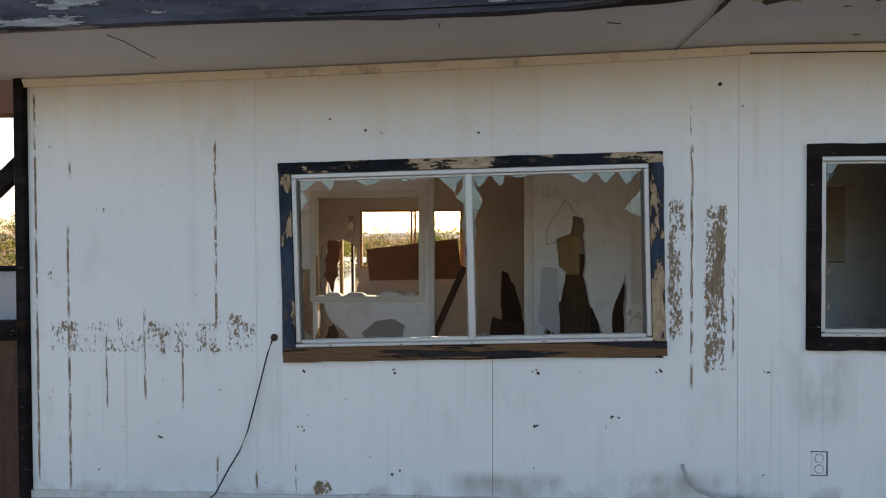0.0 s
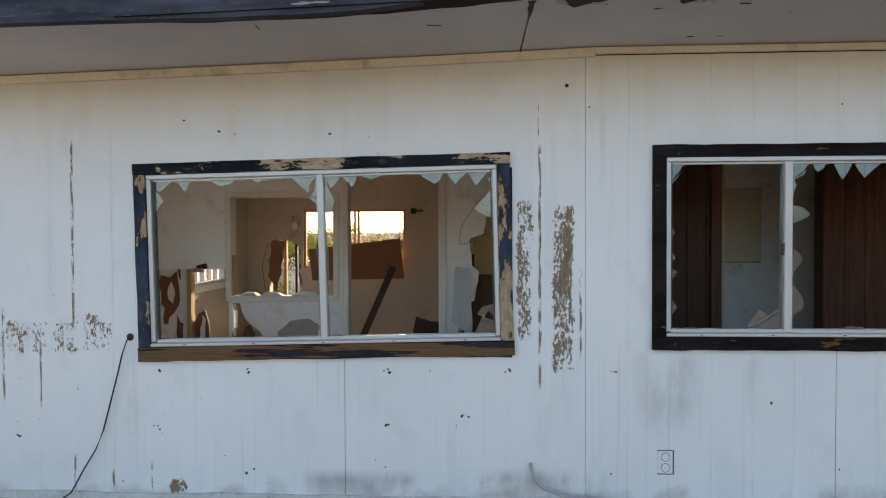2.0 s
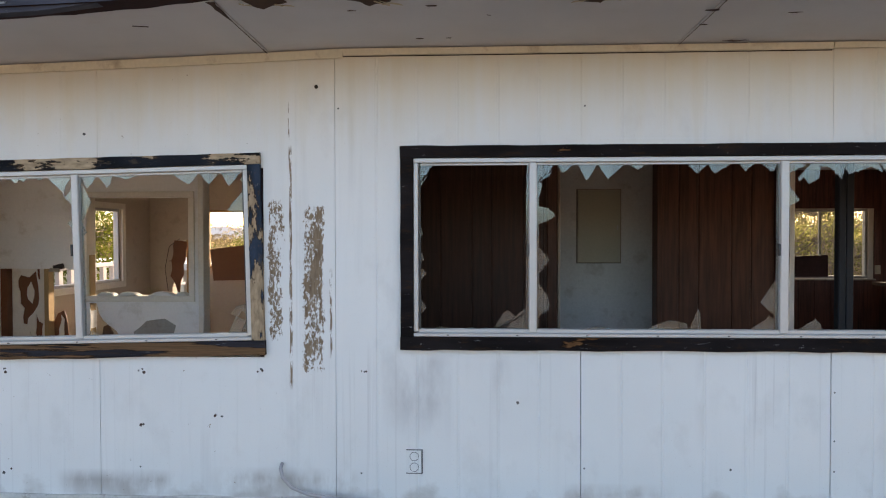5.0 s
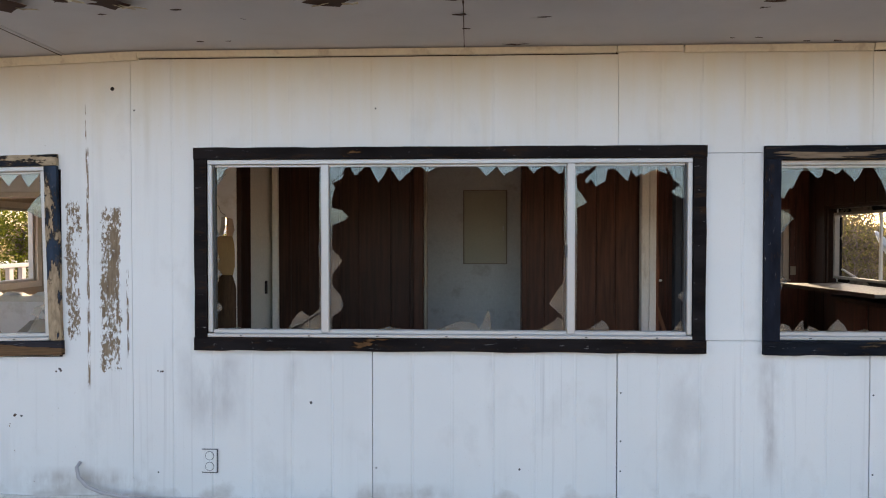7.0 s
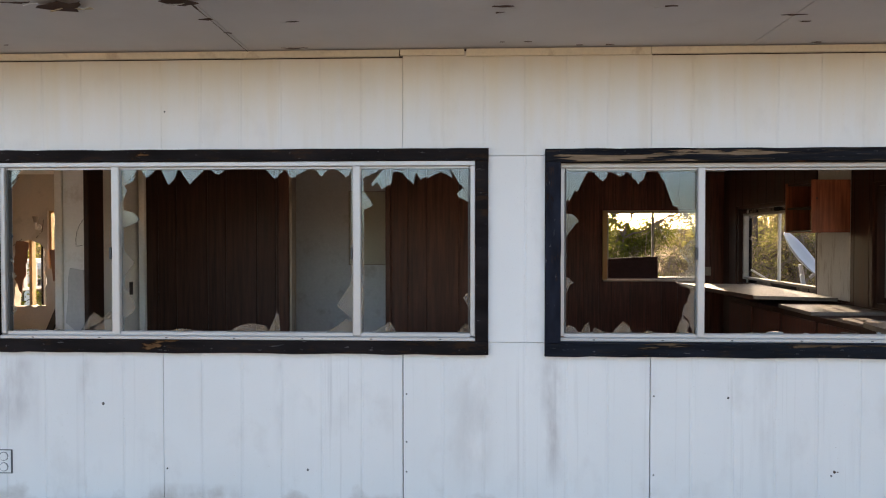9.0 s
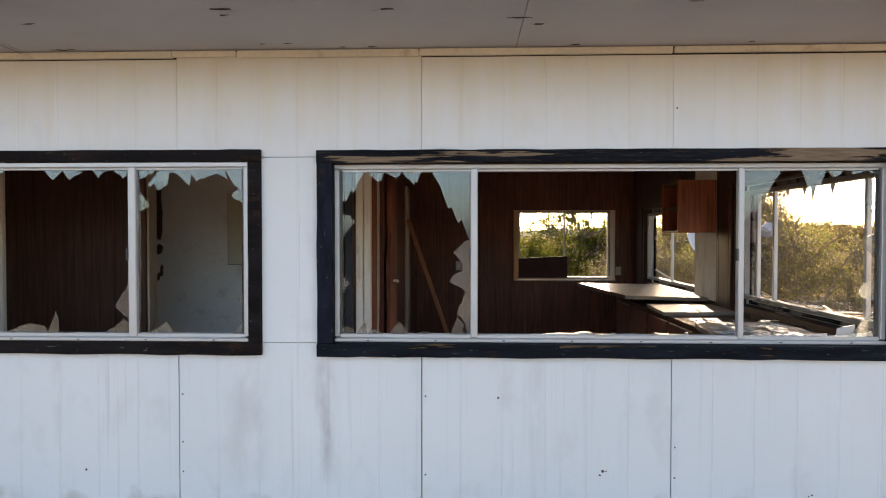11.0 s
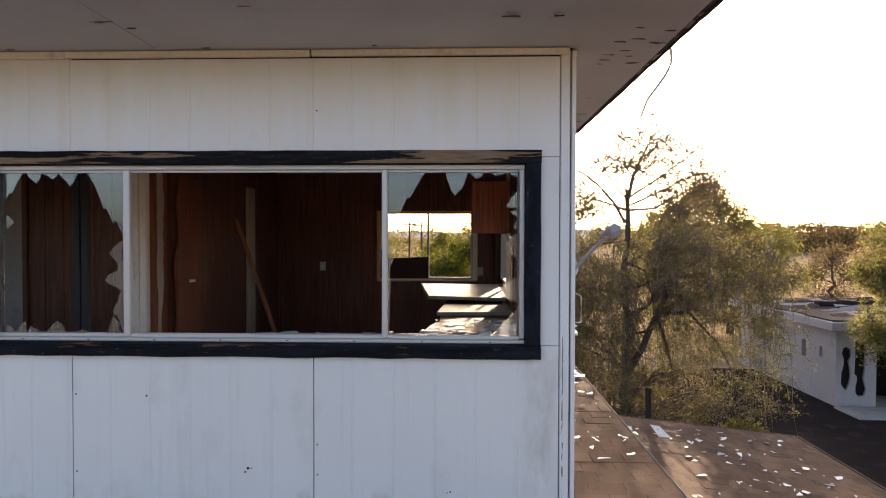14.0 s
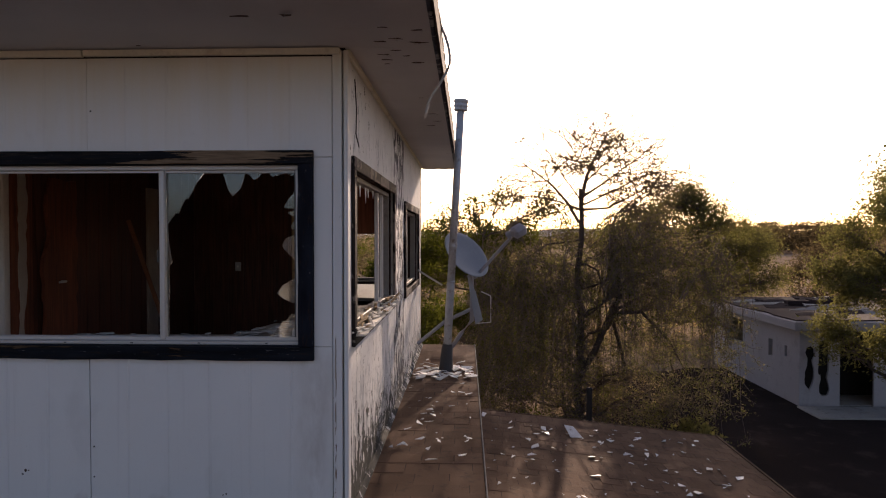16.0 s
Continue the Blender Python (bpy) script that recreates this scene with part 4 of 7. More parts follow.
part("wallboard", slab(rect(-6.95, -6.02, 0.0, 2.30), [hole_b, hole_c], "y", 2.34, 2.44), M_WHITEWALL, partition)
part("lintel", block(-7.828, -6.952, 2.342, 2.438, 2.06, 2.30, 0.003), M_WHITEWALL, partition)
for a, b, c, d in ((HATCH[0] - 0.05, HATCH[1] + 0.05, HATCH[3], HATCH[3] + 0.05), (HATCH[0] - 0.05, HATCH[1] + 0.05, HATCH[2] - 0.05, HATCH[2]), (HATCH[0] - 0.05, HATCH[0], HATCH[2], HATCH[3]), (HATCH[1], HATCH[1] + 0.05, HATCH[2], HATCH[3])):
    part("hatch_casing", block(a, b, 2.318, 2.455, c, d, 0.004), M_CREAM, partition)
part("door_casing", block(-7.01, -6.94, 2.32, 2.46, 0.0, 2.12, 0.006), M_CREAM, partition)
part("door_casing", block(-7.85, -7.80, 2.32, 2.46, 0.0, 2.12, 0.006), M_CREAM, partition)
for x in (-9.24, -8.855):
    part("stud", block(x - 0.02, x + 0.02, 2.35, 2.43, 0.0, 1.3, 0.003), M_STUD, partition)
for x, w in ((-6.80, 0.012), (-6.40, 0.03)):
    part("stud", block(x - w, x + w, 2.36, 2.42, 0.0, 1.7, 0.003), M_DARKWOOD, partition)
# the far sheet of the partition still hangs left of the stud, torn through
horse = ragged([(-9.555, 1.07), (-9.53, 1.12), (-9.45, 1.10), (-9.385, 1.16), (-9.36, 0.97), (-9.365, 0.85), (-9.41, 0.78), (-9.46, 0.73), (-9.47, 0.67), (-9.51, 0.68), (-9.515, 0.74), (-9.50, 0.82), (-9.535, 0.86)], 0.05, 0.010, 81)
slit = ragged([(-9.37, 1.09), (-9.345, 1.07), (-9.35, 1.18), (-9.378, 1.18)], 0.05, 0.004, 82)
tear = ragged([(-9.392, 0.3), (-9.33, 0.3), (-9.325, 0.68), (-9.36, 0.70), (-9.39, 0.78)], 0.06, 0.008, 83)
part("far_sheet", slab(ragged(rect(-9.66, -9.262, 0.02, 1.26), 0.1, 0.004, 84), [horse, slit, tear], "y", 2.425, 2.436), M_PLASTER, partition, "torn cream wallboard sheet")
part("backing", block(-9.60, -9.30, 2.444, 2.452, 0.25, 1.24, 0.001), M_BOARD, partition)
part("torn_paper", slab(ragged([(-9.47, 0.90), (-9.43, 0.86), (-9.41, 0.98), (-9.44, 1.06), (-9.475, 1.0)], 0.04, 0.008, 85), [], "y", 2.438, 2.441), M_PLASTER, partition)
part("torn_sheet", slab(ragged([(-9.235, 0.30), (-9.10, 0.30), (-9.10, 0.70), (-9.13, 0.80), (-9.19, 0.77), (-9.23, 0.68)], 0.05, 0.012, 86), [], "y", 2.43, 2.438), M_BOARD, partition)
part("torn_paper", slab(ragged([(-9.16, 0.45), (-9.13, 0.5), (-9.12, 0.72), (-9.15, 0.76), (-9.17, 0.6)], 0.04, 0.010, 87), [], "y", 2.42, 2.424), M_CREAM, partition)
part("torn_paper", slab(ragged([(-8.845, 0.25), (-8.70, 0.25), (-8.66, 0.60), (-8.70, 0.68), (-8.75, 0.66), (-8.80, 0.5)], 0.05, 0.014, 88), [], "y", 2.40, 2.406), M_BROWNWOOD, partition)
part("edge_strip", block(-9.66, -9.60, 2.35, 2.42, 0.0, 1.18, 0.003), M_BOARD, partition)
pull = thing("switch_box", "dark torn switch box hanging from the wallboard edge", "switch box")
part("box", block(-0.045, 0.045, -0.02, 0.02, -0.028, 0.02, 0.006, m=pose(-9.11, 2.33, 1.20, 0, -14, 0)), M_DARKWOOD, pull)
part("faceplate", slab(ragged([(-0.06, -0.035), (0.05, -0.02), (0.03, 0.012), (-0.05, 0.0)], 0.04, 0.004, 89), [], "y", -0.03, -0.024), M_CASING, pull).matrix_world = pose(-9.12, 2.33, 1.18, 0, 10, 0)
for k, (x, y, s, a) in enumerate(((-9.5, 2.25, 0.30, 20), (-9.25, 2.05, 0.22, 75), (-8.95, 2.2, 0.26, 130), (-8.7, 2.0, 0.2, 40))):
    thing("wallboard_piece", "broken cream piece of wallboard on the floor", "debris", "broken wallboard pieces", bm=slab(ragged([(-s, 0), (s * 0.9, 0), (s * 0.3, s * 2.1), (-s * 0.5, s * 1.3)], 0.08, 0.01, 90 + k), [], "y", -0.006, 0.006), material=M_PLASTER).matrix_world = pose(x, y, 0.0, -12, 0, a * 0.2)
part("lining", block(-6.76, -6.10, 2.50, 2.52, 0.4, 1.30, 0.002), M_BROWNWOOD, partition)
for k, pts in enumerate((((-6.67, 1.767), (-6.70, 1.71), (-6.736, 1.657), (-6.79, 1.58), (-6.815, 1.525), (-6.828, 1.45), (-6.824, 1.384)), ((-6.67, 1.767), (-6.62, 1.73), (-6.604, 1.68), (-6.56, 1.65), (-6.538, 1.569)), ((-6.82, 1.39), (-6.76, 1.40), (-6.72, 1.43)))):
    part("crack", tube([(x, 2.339, z) for x, z in pts], 0.0017, 5), M_DARKWOOD, partition)
part("lining", block(-6.70, -6.52, 2.47, 2.49, 1.12, 1.47, 0.004), M_STUD, partition)
part("patch", slab(ragged([(-8.42, 0.50), (-8.10, 0.50), (-8.06, 0.68), (-8.16, 0.74), (-8.32, 0.72), (-8.44, 0.62)], 0.06, 0.012, 35), [], "y", 2.332, 2.338), M_CONCRETE, partition, "grey patched plaster")
part("hanging_flap", slab(ragged([(-6.90, 0.72), (-6.72, 0.60), (-6.74, 1.18), (-6.86, 1.20)], 0.08, 0.01, 36), [], "y", 2.30, 2.312), M_GREYBOARD, partition)

divider = thing("wall_divider", "wall between the front rooms, dark and cream", "wall", kind="structure")
part("wallboard", block(-6.10, -6.02, 1.332, 2.338, 0.0, 2.30, 0.002), M_CREAM, divider)
part("door_jamb", block(-6.025, -5.99, 1.14, 1.33, 0.0, 2.30, 0.005), M_PANEL, divider)
part("header", block(-6.10, -6.02, 0.122, 1.14, 2.02, 2.30, 0.002), M_PLASTER, divider)
part("hinge_plate", block(-6.018, -6.008, 1.72, 1.76, 1.02, 1.12, 0.002), M_DARKWOOD, divider)

# dark panelled back of the middle room, with a recess to a cream wall
recess = thing("wall_panelled", "dark wood panelled wall of the middle room", "wall", kind="structure")
ribs = [-6.1 + 0.2 * i + (0.05 if i % 2 else 0) for i in range(20)]
part("panelling", grooved(-5.94, -4.87, 0.0, 2.30, 2.30, ribs, "y", 1.84, 1.94, 0.006, 0.014), M_PANEL, recess)
part("panelling", grooved(-4.02, -3.125, 0.0, 2.30, 2.30, ribs, "y", 1.84, 1.94, 0.006, 0.014), M_PANEL_RED, recess)
part("door_casing", block(-4.87, -4.79, 1.81, 1.95, 0.0, 2.30, 0.008), M_PANEL_RED, recess)
part("door_casing", block(-4.785, -4.765, 1.82, 1.95, 0.0, 2.30, 0.004), M_CASING, recess)
part("door_casing", block(-4.025, -3.985, 1.81, 1.95, 0.0, 2.30, 0.006), M_PANEL_RED, recess)
part("door_casing", block(-5.985, -5.94, 1.80, 1.95, 0.0, 2.30, 0.006), M_CREAM, recess)
hall = thing("wall_hall", "cream painted wall of the recess", "wall", kind="structure")
part("wallboard", block(-5.2, -3.45, 2.762, 2.84, 0.0, 2.30, 0.002), M_HALLWALL, hall)
part("wallboard", block(-5.28, -5.2, 1.95, 2.84, 0.0, 2.30, 0.002), M_HALLWALL, hall)
part("wallboard", block(-3.45, -3.37, 1.95, 2.84, 0.0, 2.30, 0.002), M_HALLWALL, hall)
part("torn_hole", slab(ragged([(-5.19, 1.52), (-5.165, 1.46), (-5.13, 1.44), (-5.11, 1.52), (-5.105, 1.7), (-5.12, 1.85), (-5.10, 1.98), (-5.19, 2.0)], 0.06, 0.014, 47), [], "y", 2.754, 2.760), M_BROWN_BARE, hall, "torn brown hole in the wallboard")
for k, (x, z, w, h) in enumerate(((-5.14, 1.36, 0.035, 0.05), (-5.12, 1.16, 0.02, 0.06), (-5.15, 1.10, 0.018, 0.04))):
    part("torn_hole", slab(ragged([(x - w, z - h), (x + w * 0.6, z - h * 0.8), (x + w, z + h * 0.5), (x, z + h), (x - w * 0.8, z + h * 0.3)], 0.02, 0.008, 480 + k), [], "y", 2.755, 2.760), M_BROWN_BARE, hall)
fuse = thing("fuse_box", "cream painted metal fuse box door on the wall", "fuse box")
part("rim", block(-4.488, -4.082, 2.745, 2.762, 1.212, 1.896, 0.003), M_CASING, fuse)
part("door", block(-4.478, -4.092, 2.730, 2.746, 1.22, 1.888, 0.004), plain("cream_enamel", (0.47, 0.43, 0.33), 0.5, vary=0.06), fuse)
part("latch", block(-4.125, -4.112, 2.722, 2.731, 1.52, 1.56, 0.002), M_ALU, fuse)

# divider between the middle room and the kitchen
kdiv = thing("wall_kitchen", "dark panelled kitchen partition with a doorway", "wall", kind="structure")
kribs = [0.15 + 0.2 * i for i in range(30)]
part("panelling", grooved(2.06, 5.11, 0.0, 2.30, 2.30, kribs, "x", -2.94, -3.06, 0.006, 0.012), M_PANEL_K, kdiv)
part("header", block(-3.06, -2.94, 0.122, 1.76, 2.05, 2.30, 0.003), M_PANEL, kdiv)
part("door_jamb", block(-3.118, -3.062, 1.762, 1.838, 0.0, 2.30, 0.006), M_JAMB, kdiv)
part("door_jamb", block(-3.058, -3.004, 1.770, 1.838, 0.0, 2.30, 0.006), M_JAMB, kdiv)
part("door_stop", block(-3.05, -2.97, 1.842, 2.056, 0.0, 2.30, 0.003), M_LEAF_PLY, kdiv)
part("bare_strip", slab(ragged([(1.885, 0.0), (1.95, 0.0), (1.94, 0.4), (1.955, 0.62), (1.93, 0.78), (1.96, 0.95), (1.975, 1.2), (1.96, 1.5), (1.99, 1.75), (1.96, 2.0), (1.97, 2.30), (1.885, 2.30)], 0.06, 0.012, 41), [], "x", -2.969, -2.962), M_OLDCREAM, kdiv)
part("post", block(-3.11, -3.065, 1.0, 1.06, 0.0, 2.05, 0.006), M_POST, kdiv)
part("post", block(-3.06, -3.01, 1.01, 1.05, 0.0, 2.05, 0.006), M_POST, kdiv)
part("post", block(-3.10, -3.02, 0.125, 0.20, 0.0, 2.05, 0.006), M_PANEL, kdiv)
part("door_casing", block(-2.938, -2.905, 3.85, 4.08, 0.0, 2.02, 0.006), M_CASING, kdiv)
kback = thing("wall_kitchen_back", "dark wood panelled kitchen back wall", "wall", kind="structure")
for a, b, c, d in ((-2.938, KW[0] - 0.06, 0.0, 2.30), (KW[1] + 0.06, -0.122, 0.0, 2.30), (KW[0] - 0.06, KW[1] + 0.06, 0.0, KW[2] - 0.005), (KW[0] - 0.06, KW[1] + 0.06, KW[3] + 0.005, 2.30)):
    part("panelling", grooved(a, b, c, d, d, [-2.9 + 0.2 * i for i in range(16)], "y", 5.112, 5.138, 0.005, 0.012), M_PANEL_K, kback)
part("window_casing", block(KW[0] - 0.058, KW[0] - 0.002, 5.09, 5.138, KW[2], KW[3], 0.004), M_STUD, kback)
part("sill", block(KW[0] - 0.05, KW[1] + 0.05, 5.06, 5.138, KW[2] - 0.02, KW[2] - 0.002, 0.004), M_CASING, kback)
kside = thing("wall_kitchen_side", "dark wood panelling round the kitchen side windows", "wall", kind="structure")
for a, b, c, d in ((0.125, 5.10, 0.0, 0.90), (0.125, 2.10, 1.91, 2.30), (2.93, 5.10, 1.84, 2.30), (4.73, 5.10, 0.90, 1.84), (2.11, 2.40, 0.9, 2.30)):
    part("panelling", grooved(a, b, c, d, d, kribs, "x", -0.135, -0.121, 0.004, 0.01), M_PANEL, kside)
part("bare_board", block(-0.134, -0.121, 2.40, 2.92, 0.92, 2.30, 0.002), M_JAMB, kside)

door_open = thing("door_1", "torn brown plywood door standing open", "door", kind="structure")
part("leaf", slab(ragged([(2.04, 0.02), (2.52, 0.02), (2.52, 1.98), (2.18, 1.98), (2.11, 1.75), (2.16, 1.5), (2.06, 1.2), (2.10, 0.8)], 0.09, 0.02, 43), [], "x", -2.92, -2.89), M_LEAF_PLY, door_open)
handle = tube([(-2.89, 2.30, 1.10), (-2.85, 2.30, 1.10), (-2.84, 2.20, 1.10)], 0.01, 8)
part("handle", handle, M_ALU, door_open)

# ---------------------------------------------------------------- kitchen things
base_run = thing("base_cabinet", "dark wooden kitchen base cabinet along the side wall", "cabinet")
part("body", block(-0.70, -0.14, 0.14, 3.60, 0.0, 0.86, 0.004), M_PANEL, base_run)
for y in (0.2, 0.75, 1.3, 1.85, 2.4, 2.95):
    part("door", block(-0.722, -0.702, y, y + 0.50, 0.12, 0.82, 0.005), M_PANEL_K, base_run)
front_run = thing("base_cabinet", "dark wooden base cabinet below the front window", "cabinet")
part("body", block(-1.76, -0.73, 0.14, 0.70, 0.0, 0.84, 0.004), M_PANEL, front_run)
top_1 = thing("worktop", "pale worktop littered with rubble below the front window", "worktop", bm=slab(ragged([(-1.80, 0.14), (-0.142, 0.14), (-0.142, 1.30), (-0.72, 1.24), (-0.80, 0.74), (-1.80, 0.74)], 0.15, 0.01, 51), [], "z", 0.862, 0.894), material=M_COUNTER)
top_2 = thing("worktop", "short pale laminate worktop sheet on the cabinet", "worktop", bm=slab([(-0.74, 1.86), (-0.15, 1.90), (-0.15, 2.44), (-0.70, 2.46)], [], "z", 0.864, 0.892), material=M_COUNTER)
top_3 = thing("worktop", "tilted loose worktop sheet with a pale pointed corner", "worktop")
part("sheet", slab([(-1.02, 4.08), (-0.86, 2.62), (-0.16, 2.56), (-0.16, 4.20)], [], "z", 0.905, 0.935), M_COUNTER, top_3)
part("edging", slab([(-1.03, 4.09), (-0.87, 2.615), (-0.865, 2.62), (-1.02, 4.08)], [], "z", 0.90, 0.938), M_BROWN_BARE, top_3)
top_3.rotation_euler = (0.0, radians(1.0), 0.0)
rr = random.Random(3)
for i in range(150):
    x, y = rr.uniform(-1.75, -0.2), rr.uniform(0.17, 0.72)
    if i > 110:
        x, y = rr.uniform(-0.75, -0.2), rr.uniform(0.7, 1.25)
    s = rr.uniform(0.02, 0.085)
    turns = sorted(rr.uniform(0, 6.28) for k in range(rr.randint(4, 6)))
    piece = slab([(s * rr.uniform(0.7, 1.2) * math.cos(a), s * rr.uniform(0.5, 1.0) * math.sin(a)) for a in turns], [], "z", 0, rr.choice((0.003, 0.003, 0.004, 0.008)))
    ob = thing("glass_piece", "thin dusty broken glass piece lying on the worktop", "glass", "broken glass on the worktop", bm=piece, material=M_SHARD)
    ob.matrix_world = pose(x, y, 0.896 + 0.0001 * i, rr.uniform(-2.5, 2.5), rr.uniform(-2.5, 2.5), rr.uniform(0, 360))
for x, y, h in ((-0.42, 0.30, 0.08), (-0.30, 0.26, 0.13), (-0.24, 0.22, 0.10)):
    chunk = slab(ragged([(-0.06, 0), (0.06, 0), (0.05, h), (-0.03, h * 0.8)], 0.03, 0.008, int(h * 999)), [], "y", -0.01, 0.01)
    ob = thing("rubble_piece", "upright pale broken piece by the window", "rubble", "rubble on the worktop", bm=chunk, material=M_PAPER)
    ob.matrix_world = pose(x, y, 0.893, 0, 0, x * 90)
wall_cab = thing("wall_cabinet", "red-brown plywood wall cabinet, open front", "cabinet")
part("side", block(-0.46, -0.137, 2.40, 2.42, 1.51, 1.96, 0.003), M_CUPBOARD, wall_cab)
part("side", block(-0.46, -0.137, 2.84, 2.86, 1.51, 1.96, 0.003), M_CUPBOARD, wall_cab)
part("shelf", block(-0.45, -0.137, 2.42, 2.84, 1.515, 1.53, 0.002), M_PANEL, wall_cab)
part("shelf", block(-0.45, -0.137, 2.42, 2.84, 1.72, 1.735, 0.002), M_PANEL, wall_cab)
part("shelf", block(-0.45, -0.137, 2.42, 2.84, 1.935, 1.955, 0.002), M_PANEL, wall_cab)
part("knob", tube([(-0.42, 2.40, 1.80), (-0.42, 2.392, 1.80)], 0.008, 8), M_DARKWOOD, wall_cab)
switch = thing("light_switch", "grey light switch plate on dark panelling", "switch")
part("plate", block(-2.40, -2.325, 5.102, 5.112, 1.04, 1.155, 0.003), M_LNB, switch)
part("toggle", block(-2.367, -2.357, 5.090, 5.102, 1.085, 1.11, 0.002), M_CREAM, switch)
socket = thing("wall_socket", "grey socket plate beside the kitchen window", "socket")
part("plate", block(-0.36, -0.29, 5.102, 5.112, 0.98, 1.09, 0.003), M_CASING, socket)
part("outlet_face", block(-0.345, -0.305, 5.098, 5.102, 1.0, 1.07, 0.002), M_CASING, socket)
prop = thing("leaning_board", "dark narrow board leaning in the kitchen", "board", bm=block(-0.020, 0.020, -0.012, 0.012, 0.0, 1.74, 0.004), material=M_BOARD)
prop.matrix_world = pose(-2.29, 3.34, 0.006, 0, -19, 0)
kboard = thing("window_board", "dark brown board leaning across the kitchen window", "board", bm=slab([(-1.60, 0.95), (-0.985, 0.95), (-0.985, 1.225), (-1.60, 1.20)], [], "y", 5.02, 5.045), material=M_MAROON)

# ---------------------------------------------------------------- things in the first room
slant = thing("hardboard_sheet", "brown hardboard sheet hanging slantwise before the window", "board", bm=slab([(-8.80, 0.895), (-7.60, 0.92), (-7.655, 1.438), (-8.845, 1.302)], [], "y", 5.00, 5.02), material=M_BOARD)
prop2 = thing("leaning_board", "dark narrow board leaning on the hanging panel", "board", bm=block(-0.035, 0.035, -0.015, 0.015, 0, 1.25, 0.004), material=M_DARKWOOD)
prop2.matrix_world = pose(-8.06, 3.5, 0.0, 0, 24, 0)
stand = thing("stud_post", "raw pine stud standing in the broken back wall", "post", bm=block(-9.22, -9.18, 5.14, 5.22, 0.0, 1.46, 0.003), material=M_STUD)
stand = thing("stud_post", "dark weathered stud in the broken back wall", "post", bm=block(-9.07, -9.04, 5.16, 5.22, 0.0, 1.46, 0.003), material=M_DARKWOOD)
torn = thing("torn_board", "torn brown board in the broken back wall", "board", bm=slab(ragged([(-9.42, 0.95), (-9.30, 0.72), (-9.22, 1.15), (-9.20, 1.40), (-9.36, 1.42)], 0.06, 0.015, 91), [], "y", 5.10, 5.112), material=M_BOARD)
hook = thing("wall_bracket", "small dark broken bracket beside the back window", "bracket")
part("plate", block(-7.52, -7.46, 5.09, 5.118, 1.76, 1.83, 0.004), M_DARKWOOD, hook)
part("arm", tube([(-7.47, 5.09, 1.79), (-7.36, 5.03, 1.80)], 0.012, 6), M_DARKWOOD, hook)
heap = [(-8.7, 0.955, 0.16), (-8.5, 0.955, 0.2), (-8.2, 0.955, 0.24), (-8.02, 0.955, 0.1)]
for x, z, l in heap:
    bm = slab(ragged([(-l / 2, 0), (l / 2, 0), (l / 4, 0.025), (-l / 4, 0.03)], 0.04, 0.004, int(-x * 100)), [], "y", -0.04, 0.04)
    ob = thing("plaster_chunk", "white plaster crumbs on the hatch ledge", "rubble", "plaster on the ledge", bm=bm, material=M_PAPER)
    ob.matrix_world = pose(x, 2.39, HATCH[2] + 0.001)
for i, (x, y, z, s) in enumerate(((-7.12, 2.9, 0.0, 0.46), (-6.6, 2.0, 0.0, 0.35), (-8.6, 1.5, 0.0, 0.3))):
    bm = slab(ragged([(-s / 2, 0), (s / 2, 0), (s / 2, s * 1.3), (-s / 3, s * 1.5)], 0.1, 0.03, 60 + i), [], "y", -0.01, 0.01)
    ob = thing("broken_panel", "broken brown wall panel leaning on rubble", "panel", bm=bm, material=M_BROWN_BARE)
    ob.matrix_world = pose(x, y, z, -14, 0, 30 * i)

# ---------------------------------------------------------------- small things on the front wall
cable = thing("hanging_cable", "thin black cable hanging from a hole in the wall", "cable", bm=tube([(-8.486, 0.0, 0.943), (-8.49, -0.03, 0.93), (-8.515, -0.03, 0.86), (-8.545, -0.025, 0.75), (-8.585, -0.025, 0.60), (-8.622, -0.025, 0.465), (-8.665, -0.025, 0.36), (-8.725, -0.03, 0.262), (-8.79, -0.04, 0.14), (-8.84, -0.08, 0.105), (-9.0, -0.12, 0.10)], 0.004, 6), material=M_BLACK)
grommet = thing("cable_hole", "rough hole in the wall for a cable", "hole", bm=tube([(-8.486, -0.004, 0.943), (-8.486, 0.002, 0.943)], [0.02, 0.017], 10), material=M_BROWN_BARE)
hose = thing("hose", "grey hose curling off the foot of the wall", "hose", bm=tube([(-6.42, -0.01, 0.31), (-6.42, -0.04, 0.295), (-6.405, -0.05, 0.25), (-6.36, -0.055, 0.205), (-6.28, -0.06, 0.175), (-6.19, -0.06, 0.160), (-6.05, -0.07, 0.15), (-5.9, -0.09, 0.125)], 0.009, 8), material=M_SHED)
shaded(hose)
loose = thing("loose_cable", "dark cable lying along the foot of the wall", "cable", bm=tube([(-5.6 + 0.35 * i, -0.03 - 0.01 * (i % 2), 0.14 + 0.012 * math.sin(i * 1.7)) for i in range(8)], 0.005, 6), material=M_CABLE_GREY)
# a near-black disc stands for the shade in the hole
bullet = thing("bullet_hole", "small round dark hole in the siding", "hole", bm=tube([(-6.239, -0.002, 2.209), (-6.239, 0.004, 2.209)], 0.010, 10), material=M_DARK)
outlet = thing("outdoor_socket", "painted-over double socket on the siding", "socket")
part("plate", block(-5.786, -5.714, -0.006, 0.0, 0.268, 0.384, 0.003), M_SIDING, outlet)
